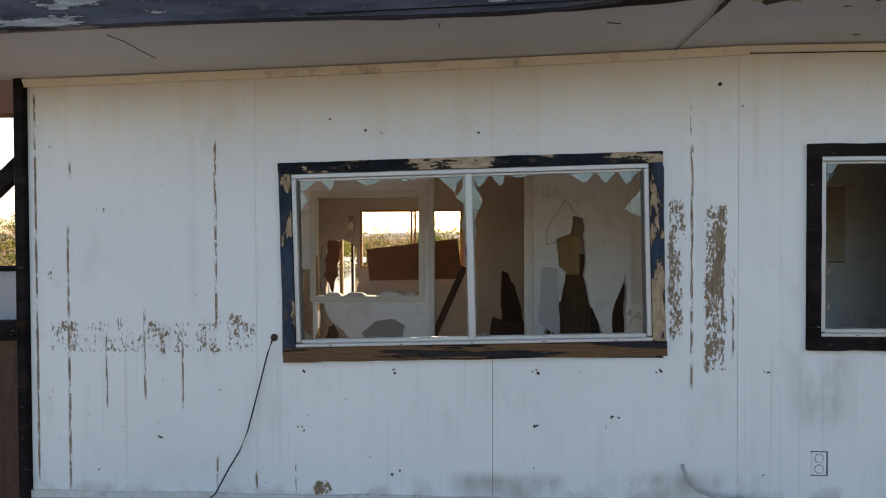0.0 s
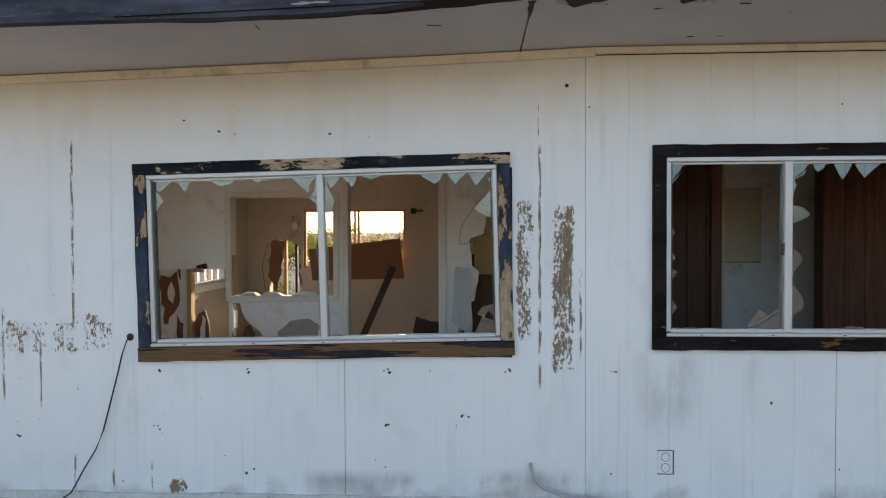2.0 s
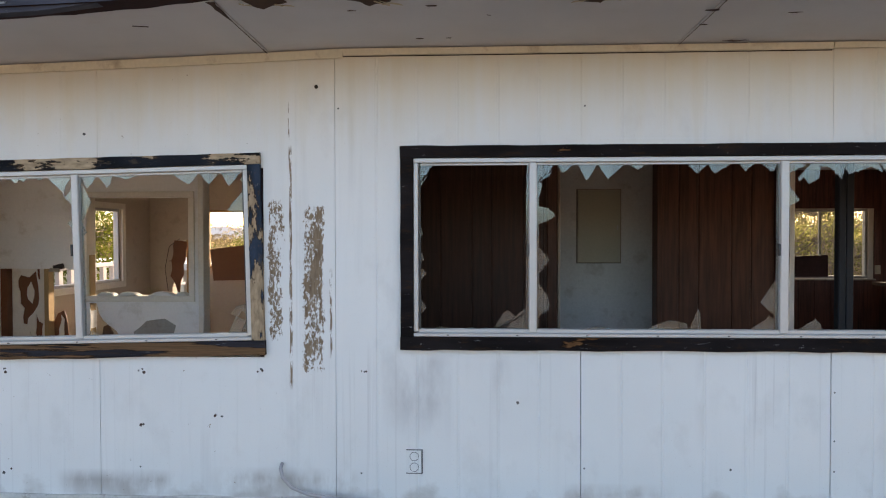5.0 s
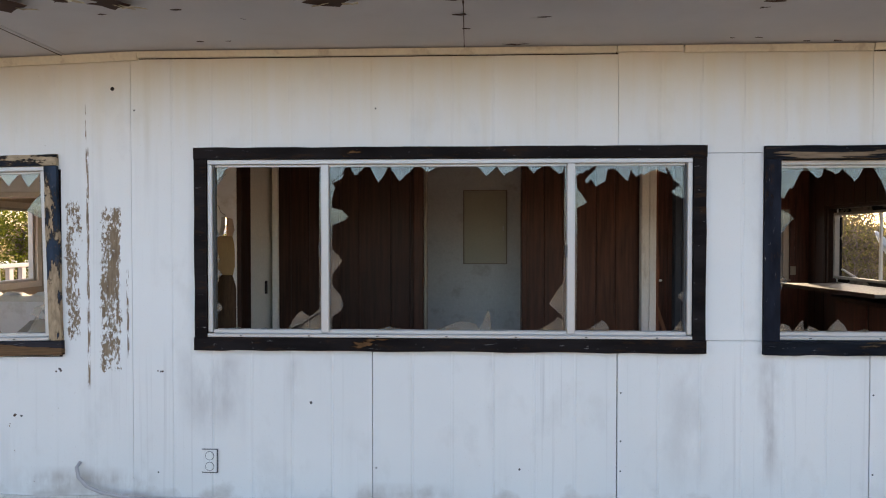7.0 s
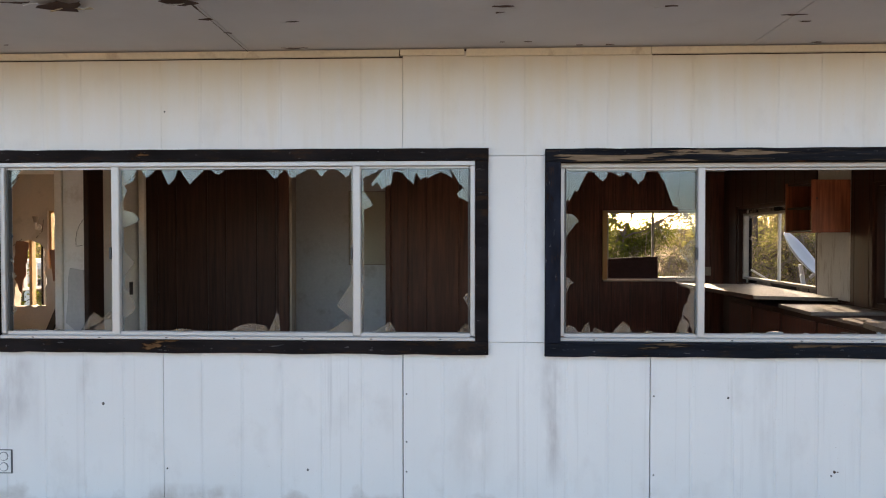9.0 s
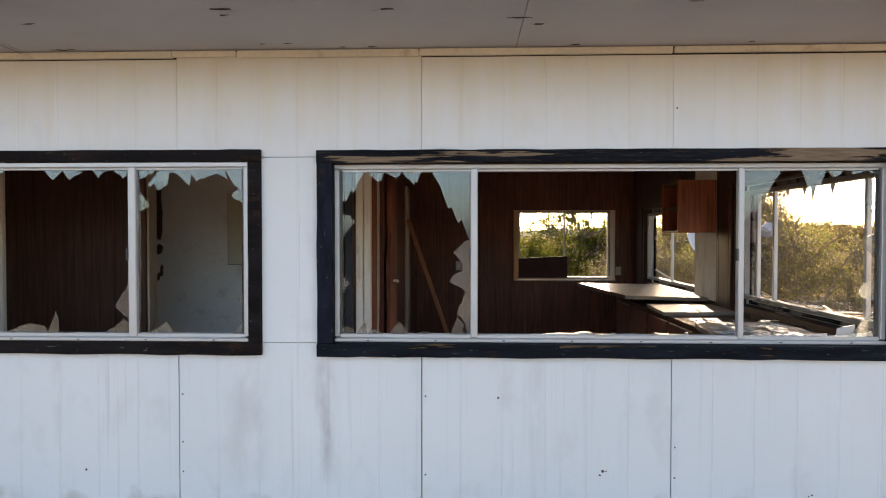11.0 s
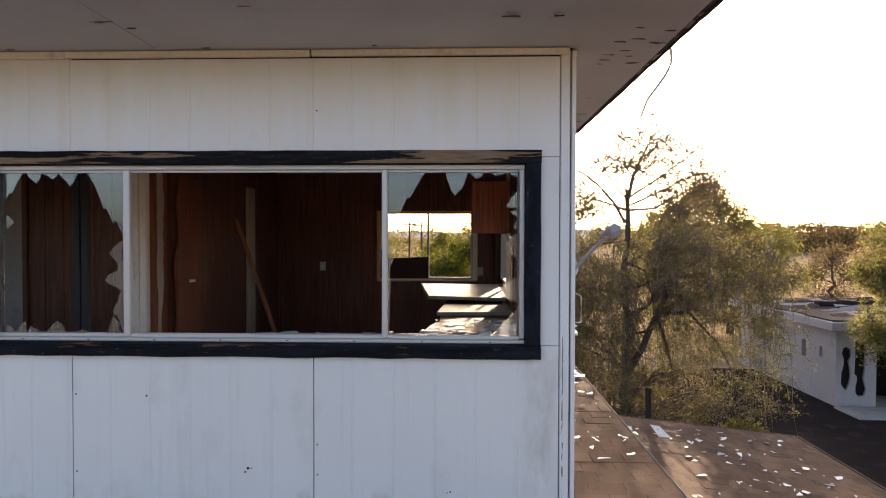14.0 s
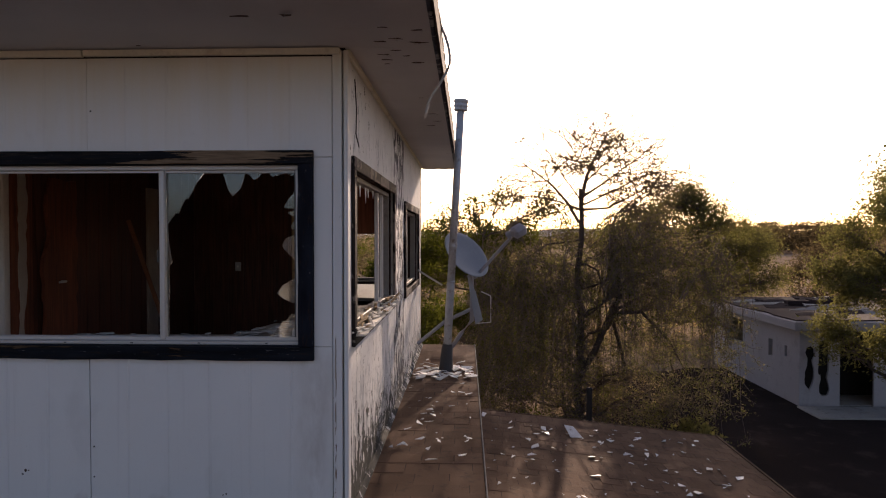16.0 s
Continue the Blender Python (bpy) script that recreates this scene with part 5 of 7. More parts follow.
for z in (0.298, 0.352):
    part("outlet_face", tube([(-5.75, -0.009, z), (-5.75, -0.005, z)], 0.02, 14), M_SIDING, outlet)
    part("outlet_ring", tube([(-5.75 + 0.022 * math.cos(i * 0.5236), -0.0065, z + 0.022 * math.sin(i * 0.5236)) for i in range(13)], 0.0015, 5), M_OUTLINE, outlet)
# dark strips along three edges stand for the plate's thin shadow
for a, b, c, d in ((-5.79, -5.71, 0.383, 0.386), (-5.79, -5.71, 0.265, 0.268), (-5.713, -5.708, 0.265, 0.386)):
    part("shadow_gap", block(a, b, -0.0068, -0.001, c, d, 0), M_OUTLINE, outlet)
rn = random.Random(5)
for seam in SEAMS[3:8]:
    for z in (0.30, 0.45, 0.69, 1.1, 1.4, 1.7, 2.1):
        if rn.random() < 0.6 and not any(w[0] - 0.02 < seam + 0.02 < w[1] and w[2] < z < w[3] for w in (W1, W2, W3)):
            part("nail_head", tube([(seam + 0.018, -0.0015, z), (seam + 0.018, 0.001, z)], 0.0045, 8), M_ALU_DARK, wall_front)

for x, z in ((-8.35, 0.77), (-8.35, 0.47), (-7.15, 0.775), (-7.155, 0.495), (-7.15, 0.28), (-7.86, 0.77), (-7.86, 0.25), (-6.75, 0.55), (-6.53, 0.78), (-5.25, 0.62), (-8.0, 2.0), (-7.42, 1.98), (-6.0, 0.78), (-6.0, 0.25), (-4.2, 0.3), (-0.6, 0.22), (-2.1, 0.68), (-1.6, 0.32), (-8.2, 2.05), (-9.1, 0.42), (-9.4, 1.6)):
    for k in range(rn.randint(1, 3)):
        s = rn.uniform(0.004, 0.010)
        bm = slab([(s * rn.uniform(0.5, 1.2) * math.cos(a), s * rn.uniform(0.5, 1.2) * math.sin(a)) for a in (0, 1.2, 2.4, 3.6, 4.9)], [], "y", -0.0012, 0.0005)
        ob = part("paint_chip", bm, M_BROWN_BARE if k else M_ALU_DARK, wall_front)
        ob.location = (x + rn.uniform(-0.02, 0.02), 0, z + rn.uniform(-0.012, 0.012))

# dark maroon sheet for the shade where the soffit has dropped from the fascia
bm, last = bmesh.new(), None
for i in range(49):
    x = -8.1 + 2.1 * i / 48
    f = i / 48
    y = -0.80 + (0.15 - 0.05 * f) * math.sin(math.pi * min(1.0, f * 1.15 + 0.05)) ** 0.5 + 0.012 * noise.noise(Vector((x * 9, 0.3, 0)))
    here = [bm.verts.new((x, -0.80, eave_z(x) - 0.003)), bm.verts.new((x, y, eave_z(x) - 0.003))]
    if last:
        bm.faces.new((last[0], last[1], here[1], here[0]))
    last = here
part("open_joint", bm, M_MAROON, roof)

# joints of the soffit sheets, opened and frayed
for j, (x, wide) in enumerate(((-6.4725, 1.0), (-4.461, 0.3))):
    rj = random.Random(70 + j)
    left, right = [], []
    for i in range(19):
        y = -0.735 + 0.69 * i / 18
        w = (0.0022 + 0.016 * max(0.0, 1 - i / 6)) * rj.uniform(0.35, 1.3) * wide
        left.append((x - w, y))
        right.append((x + w * rj.uniform(0.4, 1.0), y))
    ob = part("frayed_joint", slab(left + right[::-1], [], "z", -0.0022, 0.0), M_BROWN_BARE, roof)
    ob.location = (0, 0, eave_z(x) - 0.0032)
for pts in (((-8.962, -0.669), (-8.94, -0.576), (-8.941, -0.444), (-8.933, -0.327)), ((-6.9, -0.52), (-6.84, -0.50)), ((-7.6, -0.62), (-7.6, -0.57))):
    part("crack", tube([(x, y, eave_z(x) - 0.004) for x, y in pts], 0.0022, 5), M_BROWN_BARE, roof)

# peeled flakes that hang from the soffit
rf = random.Random(12)
for i, (x, y, s) in enumerate(((-6.29, -0.71, 0.17), (-6.02, -0.76, 0.13), (-5.84, -0.69, 0.15), (-5.62, -0.62, 0.045), (-5.95, -0.58, 0.04), (-4.97, -0.69, 0.17), (-4.53, -0.72, 0.13), (-5.4, -0.5, 0.03), (-4.455, -0.52, 0.06),
                              (-4.44, -0.34, 0.04), (-4.20, -0.10, 0.10), (-5.7, -0.20, 0.04), (-5.55, -0.2, 0.035), (-4.14, -0.48, 0.06), (-3.24, -0.62, 0.08), (-3.26, -0.55, 0.05),
                              (-2.85, -0.10, 0.035), (-2.72, -0.10, 0.035), (-2.05, -0.48, 0.06), (-1.96, -0.40, 0.05), (-1.75, -0.1, 0.05), (-0.35, -0.5, 0.08), (-0.15, -0.5, 0.06), (-0.95, -0.12, 0.04), (-2.6, -0.6, 0.06), (-1.4, -0.65, 0.07), (0.18, 0.24, 0.035), (0.20, 0.16, 0.05), (0.19, 0.07, 0.06), (0.30, 0.10, 0.05), (0.25, 0.0, 0.04), (0.20, -0.14, 0.05), (0.27, -0.18, 0.06), (0.36, -0.12, 0.07), (0.24, -0.34, 0.045), (0.37, -0.30, 0.05), (0.33, 0.22, 0.06), (0.34, 1.6, 0.06), (0.36, 1.9, 0.05), (0.32, 2.1, 0.06), (-5.11, -0.735, 0.10), (-3.225, -0.16, 0.035), (-3.10, -0.16, 0.03))):
    s *= 0.85
    flat = rf.uniform(0.18, 0.34) if s < 0.1 else 0.6
    lobes = [(s * rf.uniform(0.3, 1.1) * math.cos(a), s * rf.uniform(0.3, 1.0) * math.sin(a) * flat) for a in sorted(rf.uniform(0, 6.28) for k in range(6 if s < 0.1 else 10))]
    ob = part("bare_patch", slab(ragged(lobes, 0.02, 0.006, i), [], "z", -0.002, 0.0), M_BROWN_BARE, roof)
    ob.location = (x, y, eave_z(x) - 0.0035)
    for k in range((s > 0.035) + (s > 0.1)):
        bm = bmesh.new()
        w, l, turn = s * rf.uniform(0.3, 0.6), s * rf.uniform(0.2, 0.4), rf.uniform(-0.9, 0.9)
        rows = []
        for a in range(5):
            f = a / 4
            half = w * (1 - 0.75 * f) * rf.uniform(0.8, 1.1)
            rows.append([bm.verts.new((c * half + f * turn * w, -l * f * 0.8 + 0.01, -0.002 - l * 0.35 * f ** 2 + 0.15 * abs(c) * l * f)) for c in (-1, 0, 1)])
        for p_, q_ in zip(rows, rows[1:]):
            for c in range(2):
                bm.faces.new((p_[c], p_[c + 1], q_[c + 1], q_[c]))
        thicken(bm, 0.0015)
        ob = part("peeled_flake", bm, M_FLAKE_UNDER if i in (0, 1, 2, 5) else M_SOFFIT, roof)
        ob.location, ob.rotation_euler = (x + rf.uniform(-0.5, 0.5) * s, y + 0.25 * s, eave_z(x) - 0.002), (0, 0, rf.uniform(-0.7, 0.7))

# ---------------------------------------------------------------- wooden porch at the left end
porch = thing("porch", "weathered dark wooden porch with boarded parapet", "porch")
part("post", block(-9.840, -9.784, -0.03, 0.10, -0.2, 2.30, 0.006), M_TRIM, porch)
part("beam", block(-12.5, -9.845, 0.55, 0.67, 2.215, 2.46, 0.006), M_BOARD, porch, "red-brown beam")
for i in range(16):
    x = -9.845 - 0.14 * (i + 1)
    part("board", block(x, x + 0.134, 0.02, 0.045, -0.2, 0.92 + 0.004 * (i % 3), 0.004), M_PORCH, porch)
part("rail", block(-12.3, -9.845, -0.01, 0.09, 0.925, 1.02, 0.006), M_TRIM, porch)
part("brace", block(-0.05, 0.05, -0.03, 0.03, 0, 1.7, 0.005, m=pose(-10.9, 0.52, 1.27, 0, 48, 0)), M_TRIM, porch)
part("brace", block(-0.05, 0.05, -0.03, 0.03, 0, 1.5, 0.005, m=pose(-11.0, 0.40, 0.65, 0, 58, 0)), M_TRIM, porch)
part("panel", block(-12.3, -9.85, 0.30, 0.33, 0.9, 1.27, 0.004), M_SHED, porch, "pale painted panel")
part("panel_cap", block(-12.3, -9.85, 0.28, 0.35, 1.272, 1.30, 0.004), M_TRIM, porch)
fence = thing("railing", "white painted wooden railing beyond the end window", "railing")
part("top_rail", block(-11.04, -10.96, 2.2, 9.0, 1.02, 1.08, 0.006), M_SHED, fence)
part("bottom_rail", block(-11.03, -10.97, 2.2, 9.0, 0.55, 0.60, 0.006), M_SHED, fence)
for i in range(26):
    y = 2.3 + i * 0.26
    part("baluster", block(-11.03, -10.97, y, y + 0.09, 0.602, 1.018, 0.004), M_SHED, fence)
part("deck", block(-12.6, -9.82, 0.1, 9.1, -0.3, -0.2, 0.01), M_BROWNWOOD, fence)

# ---------------------------------------------------------------- lower storey, lower roofs and ground
GROUND = -3.45
lower = thing("lower_storey", "plain stucco lower storey below the front rooms", "wall", kind="structure")
part("body", block(-9.9, 0.62, -0.70, BACK + 0.2, GROUND, -0.09, 0.01), M_SHED, lower)
part("annex", block(0.62, 3.80, -6.0, BACK + 0.25, GROUND, -1.27, 0.01), M_SHED, lower)
strip_roof = thing("lower_roof", "narrow brown shingle roof along the side wall", "roof", kind="structure")
part("deck", block(0.001, 0.70, -1.2, 5.42, -0.085, 0.045, 0.004), M_BROWN_BARE, strip_roof)
part("deck", block(-9.9, 0.0, -1.2, 0.0, -0.085, 0.045, 0.004), M_BROWN_BARE, strip_roof)
part("drip_edge", block(0.700, 0.708, -1.2, 5.43, -0.03, 0.056, 0.003), M_CONCRETE, strip_roof)
part("apron", block(0.701, 0.71, -1.2, 5.43, -0.96, -0.03, 0.0), M_BROWNWOOD, strip_roof)
annex_roof = thing("annex_roof", "low brown shingle roof strewn with white scraps", "roof", kind="structure")
annex_roof.matrix_world = Matrix.Translation((0, 0, -0.79)) @ Matrix.Rotation(radians(6.0), 4, "Y")


def on_annex(x, y, up=0.0):
    """A place on the tilted low roof."""
    return (x, y, -0.79 - 0.105 * x + up)


part("deck", block(0.62, 3.97, -6.0, 5.62, -0.075, -0.001, 0.004), M_BROWN_BARE, annex_roof)
part("fascia", block(3.972, 4.0, -6.0, 5.63, -0.12, 0.012, 0.004), M_BROWNWOOD, annex_roof)
part("end_board", block(0.62, 3.97, 5.622, 5.645, -0.12, 0.008, 0.004), M_BROWNWOOD, annex_roof)

pipe = thing("vent_pipe", "tall galvanised vent pipe leaning on the lower roof", "pipe")
PB, PT = Vector((0.37, 3.75, 0.05)), Vector((0.535, 3.72, 2.93))
up = PT - PB
shaded(part("tube", tube([PB + up * 0.02, PB + up * 0.33, PB + up * 0.335], [0.043, 0.043, 0.046], 20), M_PIPE, pipe))
shaded(part("tube", tube([PB + up * 0.33, PB + up * 0.97], 0.040, 20), M_PIPE, pipe))
part("collar", tube([PB + up * 0.46, PB + up * 0.475], 0.046, 20), M_PIPE, pipe)
cap = shaded(part("cap", tube([PB + up * f for f in (0.958, 0.960, 0.963, 0.966, 0.972, 0.974, 0.980, 0.982, 0.988, 0.990, 0.999, 1.0)], [0.045, 0.070, 0.072, 0.070, 0.070, 0.075, 0.075, 0.070, 0.070, 0.077, 0.077, 0.062], 24), M_PIPE, pipe))
part("opening", tube([PB + up * 1.0005, PB + up * 1.001], 0.055, 20), M_DARKWOOD, cap)
part("boot", tube([PB, PB + up * 0.09, PB + up * 0.10], [0.075, 0.058, 0.048], 16), M_PIPE_BASE, pipe)

dish = thing("satellite_dish", "grey satellite dish with arm on a braced mast", "satellite dish")
DC = Vector((0.555, 4.63, 1.235))
bm = bmesh.new()
rows = []
for i in range(9):
    q = i / 8
    rows.append([bm.verts.new((0.34 * q * math.cos(a), 0.325 * q * math.sin(a), 0.07 * q * q)) for a in [2 * math.pi * k / 28 for k in range(28)]] if i else [bm.verts.new((0, 0, 0))])
for k in range(28):
    bm.faces.new((rows[0][0], rows[1][k], rows[1][(k + 1) % 28]))
for a, b in zip(rows[1:], rows[2:]):
    for k in range(28):
        bm.faces.new((a[k], b[k], b[(k + 1) % 28], a[(k + 1) % 28]))
thicken(bm, 0.008)
FACE = look(DC, DC + Vector((-0.63, 0.51, -0.59)))
for v in bm.verts:
    v.co = FACE @ v.co
shaded(part("reflector", bm, M_DISH, dish))
LN = Vector((1.19, 4.34, 1.55))
part("arm", tube([DC + Vector((0.13, -0.02, -0.25)), LN - Vector((0.08, -0.03, 0.07))], 0.020, 8), M_LNB, dish)
part("arm_rod", tube([DC + Vector((0.16, 0.02, -0.22)), LN - Vector((0.10, -0.05, 0.09))], 0.006, 6), M_ALU, dish)
receiver = part("receiver", block(-0.09, 0.09, -0.07, 0.07, -0.065, 0.065, 0.03, m=Matrix.Translation(LN) @ pose(0, 0, 0, 20, -25, 30)), M_LNB, dish)
part("feed_horn", tube([LN + Vector((-0.06, 0.03, -0.02)), LN + Vector((-0.13, 0.06, -0.05))], [0.045, 0.035], 12), M_DISH, receiver)
shaded(part("mast", tube([(0.62, 4.70, 1.14), (0.655, 4.71, 0.96), (0.655, 4.71, 0.46), (0.52, 4.71, 0.30), (0.36, 4.71, 0.055)], 0.025, 10), M_LNB, dish))
part("bracket", slab([(0.70, 0.42), (0.79, 0.48), (0.70, 0.82), (0.62, 1.03), (0.60, 1.01)], [], "y", 4.655, 4.685), M_DISH, dish)
part("strut", tube([(0.004, 4.62, 1.08), (0.30, 4.62, 0.90)], 0.012, 6), M_ALU, dish)
part("strut", tube([(0.004, 4.55, 0.20), (0.33, 4.62, 0.46), (0.64, 4.70, 0.60)], 0.022, 8), M_LNB, dish)
part("strut", tube([(0.77, 4.66, 0.82), (0.88, 4.66, 0.77), (0.885, 4.66, 0.74), (0.885, 4.66, 0.45), (0.70, 4.68, 0.43)], 0.008, 6), M_ALU, dish)

stake = thing("stake", "short black post standing on the ground behind the low roof", "post")
part("shaft", tube([(2.84, 8.68, GROUND), (2.84, 8.68, -1.33)], 0.055, 12), M_BLACK, stake)
part("cap", tube([(2.84, 8.68, -1.33), (2.84, 8.68, -1.30), (2.84, 8.68, -1.28)], [0.062, 0.062, 0.04], 12), M_BLACK, stake)
arc = [(0.45 + 0.055 * math.sin(math.pi * min(1.0, f * 1.25)) - 0.075 * max(0.0, f - 0.45) / 0.55, 0.10 + 0.09 * f * f, 2.55 - 0.46 * f) for f in [i / 16 for i in range(17)]]
eave_wire = shaded(thing("eave_wire", "grey wire hanging in a loop from the eave", "cable", bm=tube(arc, 0.0065, 8), material=M_CABLE_GREY))
stub = thing("eave_wire", "thin wire dangling on the side wall", "cable", bm=tube([(0.012, 0.22, 2.30), (0.02, 0.22, 2.15), (0.014, 0.24, 2.02), (0.02, 0.30, 1.96), (0.015, 0.26, 2.0)], 0.003, 5), material=M_BLACK)
sheet = thing("metal_scrap", "bent pale metal scrap on the low roof", "scrap", bm=slab([(-0.12, -0.1), (0.05, -0.10), (0.02, 0.12), (-0.10, 0.14)], [], "z", 0, 0.004), material=M_PIPE)
sheet.matrix_world = pose(*on_annex(1.95, 4.9, 0.04), 22, 8, 20)

# shingles: one tab is a part; all share a few meshes
SH = []
for i in range(4):
    w, d = 0.205, 0.23
    bm = bmesh.new()
    q = random.Random(i)
    low = [bm.verts.new((x, y, z)) for x, y, z in ((0.001, 0, 0.001), (w, 0, 0.001), (w, d, 0.0), (0.002, d, 0.0))]
    lift = (0.0010, 0.0014, 0.0024, 0.0050)[i]
    high = [bm.verts.new((x, y, z)) for x, y, z in ((0.002, q.uniform(0, 0.02), lift), (w - 0.002, q.uniform(0, 0.02), lift * q.uniform(0.5, 1.2)), (w - 0.001, d, 0.0005), (0.001, d, 0.0005))]
    bm.faces.new(high)
    for k in range(4):
        bm.faces.new((low[k], low[(k + 1) % 4], high[(k + 1) % 4], high[k]))
    SH.append(mesh_of("shingle", bm, M_SHINGLE))


def shingles(parent, x0, x1, y0, y1, z, most):
    """Courses of tabs, stepping up along y. The first ones made are parts, the rest one mesh."""
    q = random.Random(7)
    course, rest, made = 0, [], 0
    y = y1
    while y > y0:
        x = x0 - (0.105 if course % 2 else 0.0) - q.uniform(0, 0.04)
        while x < x1 - 0.01:
            if x > x0 - 0.19:
                a, b = max(x, x0), min(x + 0.21, x1)
                k = (b - a) / 0.21
                if k > 0.06:
                    if made < most and y < 5.5:
                        ob = new("shingle", SH[q.randrange(4)])
                        ob.parent = parent
                        ob.location, ob.scale = (a, y, z), (k, 1, 1)
                        made += 1
                    else:
                        rest.append((a, b, y, z, q.choice((0.001, 0.0014, 0.002, 0.004))))
            x += 0.21
        y -= 0.17
        course += 1
    if rest:
        verts, faces = [], []
        for a, b, y, zz, h in rest:
            i = len(verts)
            verts += [(a + 0.002, y, zz + 0.001), (b - 0.002, y, zz + 0.001), (b - 0.002, y, zz + h), (a + 0.002, y, zz + h), (b - 0.001, y + 0.23, zz + 0.0005), (a + 0.001, y + 0.23, zz + 0.0005)]
            faces += [(i, i + 1, i + 2, i + 3), (i + 3, i + 2, i + 4, i + 5)]
        me = bpy.data.meshes.new("shingles")
        me.from_pydata(verts, [], faces)
        me.materials.append(M_SHINGLE)
        ob = new("shingles", me)
        ob.parent = parent
        tagged(ob, "brown asphalt shingles", "", "", "stuff")


# white scraps on both roofs
CHIPS = []
for i in range(6):
    q = random.Random(40 + i)
    s = 0.05
    CHIPS.append(mesh_of("scrap", slab(ragged([(s * q.uniform(0.5, 1.2) * math.cos(a), s * q.uniform(0.4, 0.9) * math.sin(a)) for a in sorted(q.uniform(0, 6.28) for k in range(4 + i % 2))], 0.06, 0.006, i), [], "z", 0, 0.003), M_SCRAP))
q = random.Random(77)
for i in range(300):
    if i < 130:
        x, y, z = q.uniform(0.05, 0.66), (3.3 + abs(q.gauss(0, 0.45)) if i < 80 else q.uniform(0.9, 3.6)), 0.066
        k = q.choice((0.35, 0.5, 0.7, 1.0, 1.3)) * (1.35 if i < 80 else 0.75)
    else:
        x, y = q.uniform(0.8, 3.6), q.uniform(1.6, 5.4)
        z = on_annex(x, y, 0.012)[2]
        k = q.choice((0.4, 0.6, 0.85, 1.3))
    if y > 5.35:
        continue
    ob = new("scrap", CHIPS[q.randrange(6)])
    ob.matrix_world = pose(x, y, z + 0.004, q.uniform(-13, 13), q.uniform(-13, 13), q.uniform(0, 360)) @ Matrix.Scale(k, 4)
    tagged(ob, "white flake of plaster or paper on the shingles", "scrap", "scraps on the roofs")

# ground, to the horizon
bm = bmesh.new()
marks = [-4000, -1500, -600, -250, -120] + list(range(-60, 61, 4)) + [120, 250, 600, 1500, 4000]
grid = {}
for i, x in enumerate(marks):
    for j, y in enumerate(marks):
        near = abs(x) < 40 and abs(y + 20) < 24
        z = GROUND + (0 if near else 0.28 * noise.noise(Vector((x * 0.06, y * 0.06, 3.1))))
        grid[i, j] = bm.verts.new((x, y + 20, z))
for i in range(len(marks) - 1):
    for j in range(len(marks) - 1):
        bm.faces.new((grid[i, j], grid[i + 1, j], grid[i + 1, j + 1], grid[i, j + 1]))
ground = shaded(thing("ground", "dry brown desert ground", "ground", kind="structure", bm=bm, material=M_SOIL))
yard = thing("pavement", "dark worn asphalt yard beside the house", "pavement", kind="structure", bm=slab(ragged(rect(3.9, 32.0, -12.0, 21.0), 1.2, 0.2, 6), [], "z", GROUND - 0.05, GROUND + 0.012), material=plain("old_asphalt", (0.034, 0.027, 0.025), 0.98, spec=0.0, vary=0.3, big=0.6, fine=60, stain=(0.06, 0.048, 0.042)))

# far hills
bm = bmesh.new()
prev = None
for i in range(161):
    a = radians(-100 + 200 * i / 160)
    h = 18 + 40 * max(0, noise.noise(Vector((i * 0.09, 4.2, 0)))) + 14 * abs(noise.noise(Vector((i * 0.31, 1.2, 0))))
    R = 2200
    here = [bm.verts.new((R * math.sin(a), R * math.cos(a), GROUND - 6)), bm.verts.new((1.05 * R * math.sin(a), 1.05 * R * math.cos(a), GROUND + h))]
    if prev:
        bm.faces.new((prev[0], here[0], here[1], prev[1]))
    prev = here
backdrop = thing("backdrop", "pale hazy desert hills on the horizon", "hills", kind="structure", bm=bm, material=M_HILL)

# ---------------------------------------------------------------- shed across the yard
shed = thing("shed", "small white stucco shed with a flat tarred roof", "shed")
SX, SY, FOOT = 9.43, 14.2, -3.08
hole_1 = ragged([(SX + 0.27, -2.62), (SX + 0.36, -2.40), (SX + 0.39, -2.16), (SX + 0.35, -1.92), (SX + 0.34, -1.82), (SX + 0.40, -1.70), (SX + 0.39, -1.52), (SX + 0.30, -1.44), (SX + 0.19, -1.48), (SX + 0.15, -1.62), (SX + 0.21, -1.78), (SX + 0.20, -1.94), (SX + 0.14, -2.15), (SX + 0.14, -2.45)], 0.10, 0.012, 71)
hole_2 = ragged([(SX + 0.60, -2.78), (SX + 0.74, -2.76), (SX + 0.80, -2.60), (SX + 0.76, -2.42), (SX + 0.72, -2.28), (SX + 0.76, -2.10), (SX + 0.78, -1.32), (SX + 0.50, -1.30), (SX + 0.49, -2.18), (SX + 0.55, -2.22), (SX + 0.56, -2.34), (SX + 0.52, -2.50), (SX + 0.52, -2.68)], 0.10, 0.012, 72)
part("wall", slab(rect(SX, SX + 4.6, FOOT, -0.98), [hole_1, hole_2, rect(SX + 1.06, SX + 1.95, FOOT + 0.02, -1.05)], "y", SY + 0.09, SY + 0.15), M_SHED, shed)
part("wall", slab([(SY + 0.15, FOOT), (SY + 6, FOOT), (SY + 6, -0.98), (SY + 0.15, -0.98)], [rect(SY + 1.6, SY + 1.85, -2.0, -1.5), rect(SY + 0.75, SY + 0.9, -1.85, -1.55), rect(SY + 3.6, SY + 5.0, -1.95, -1.2)], "x", SX, SX + 0.15), M_SHED, shed)
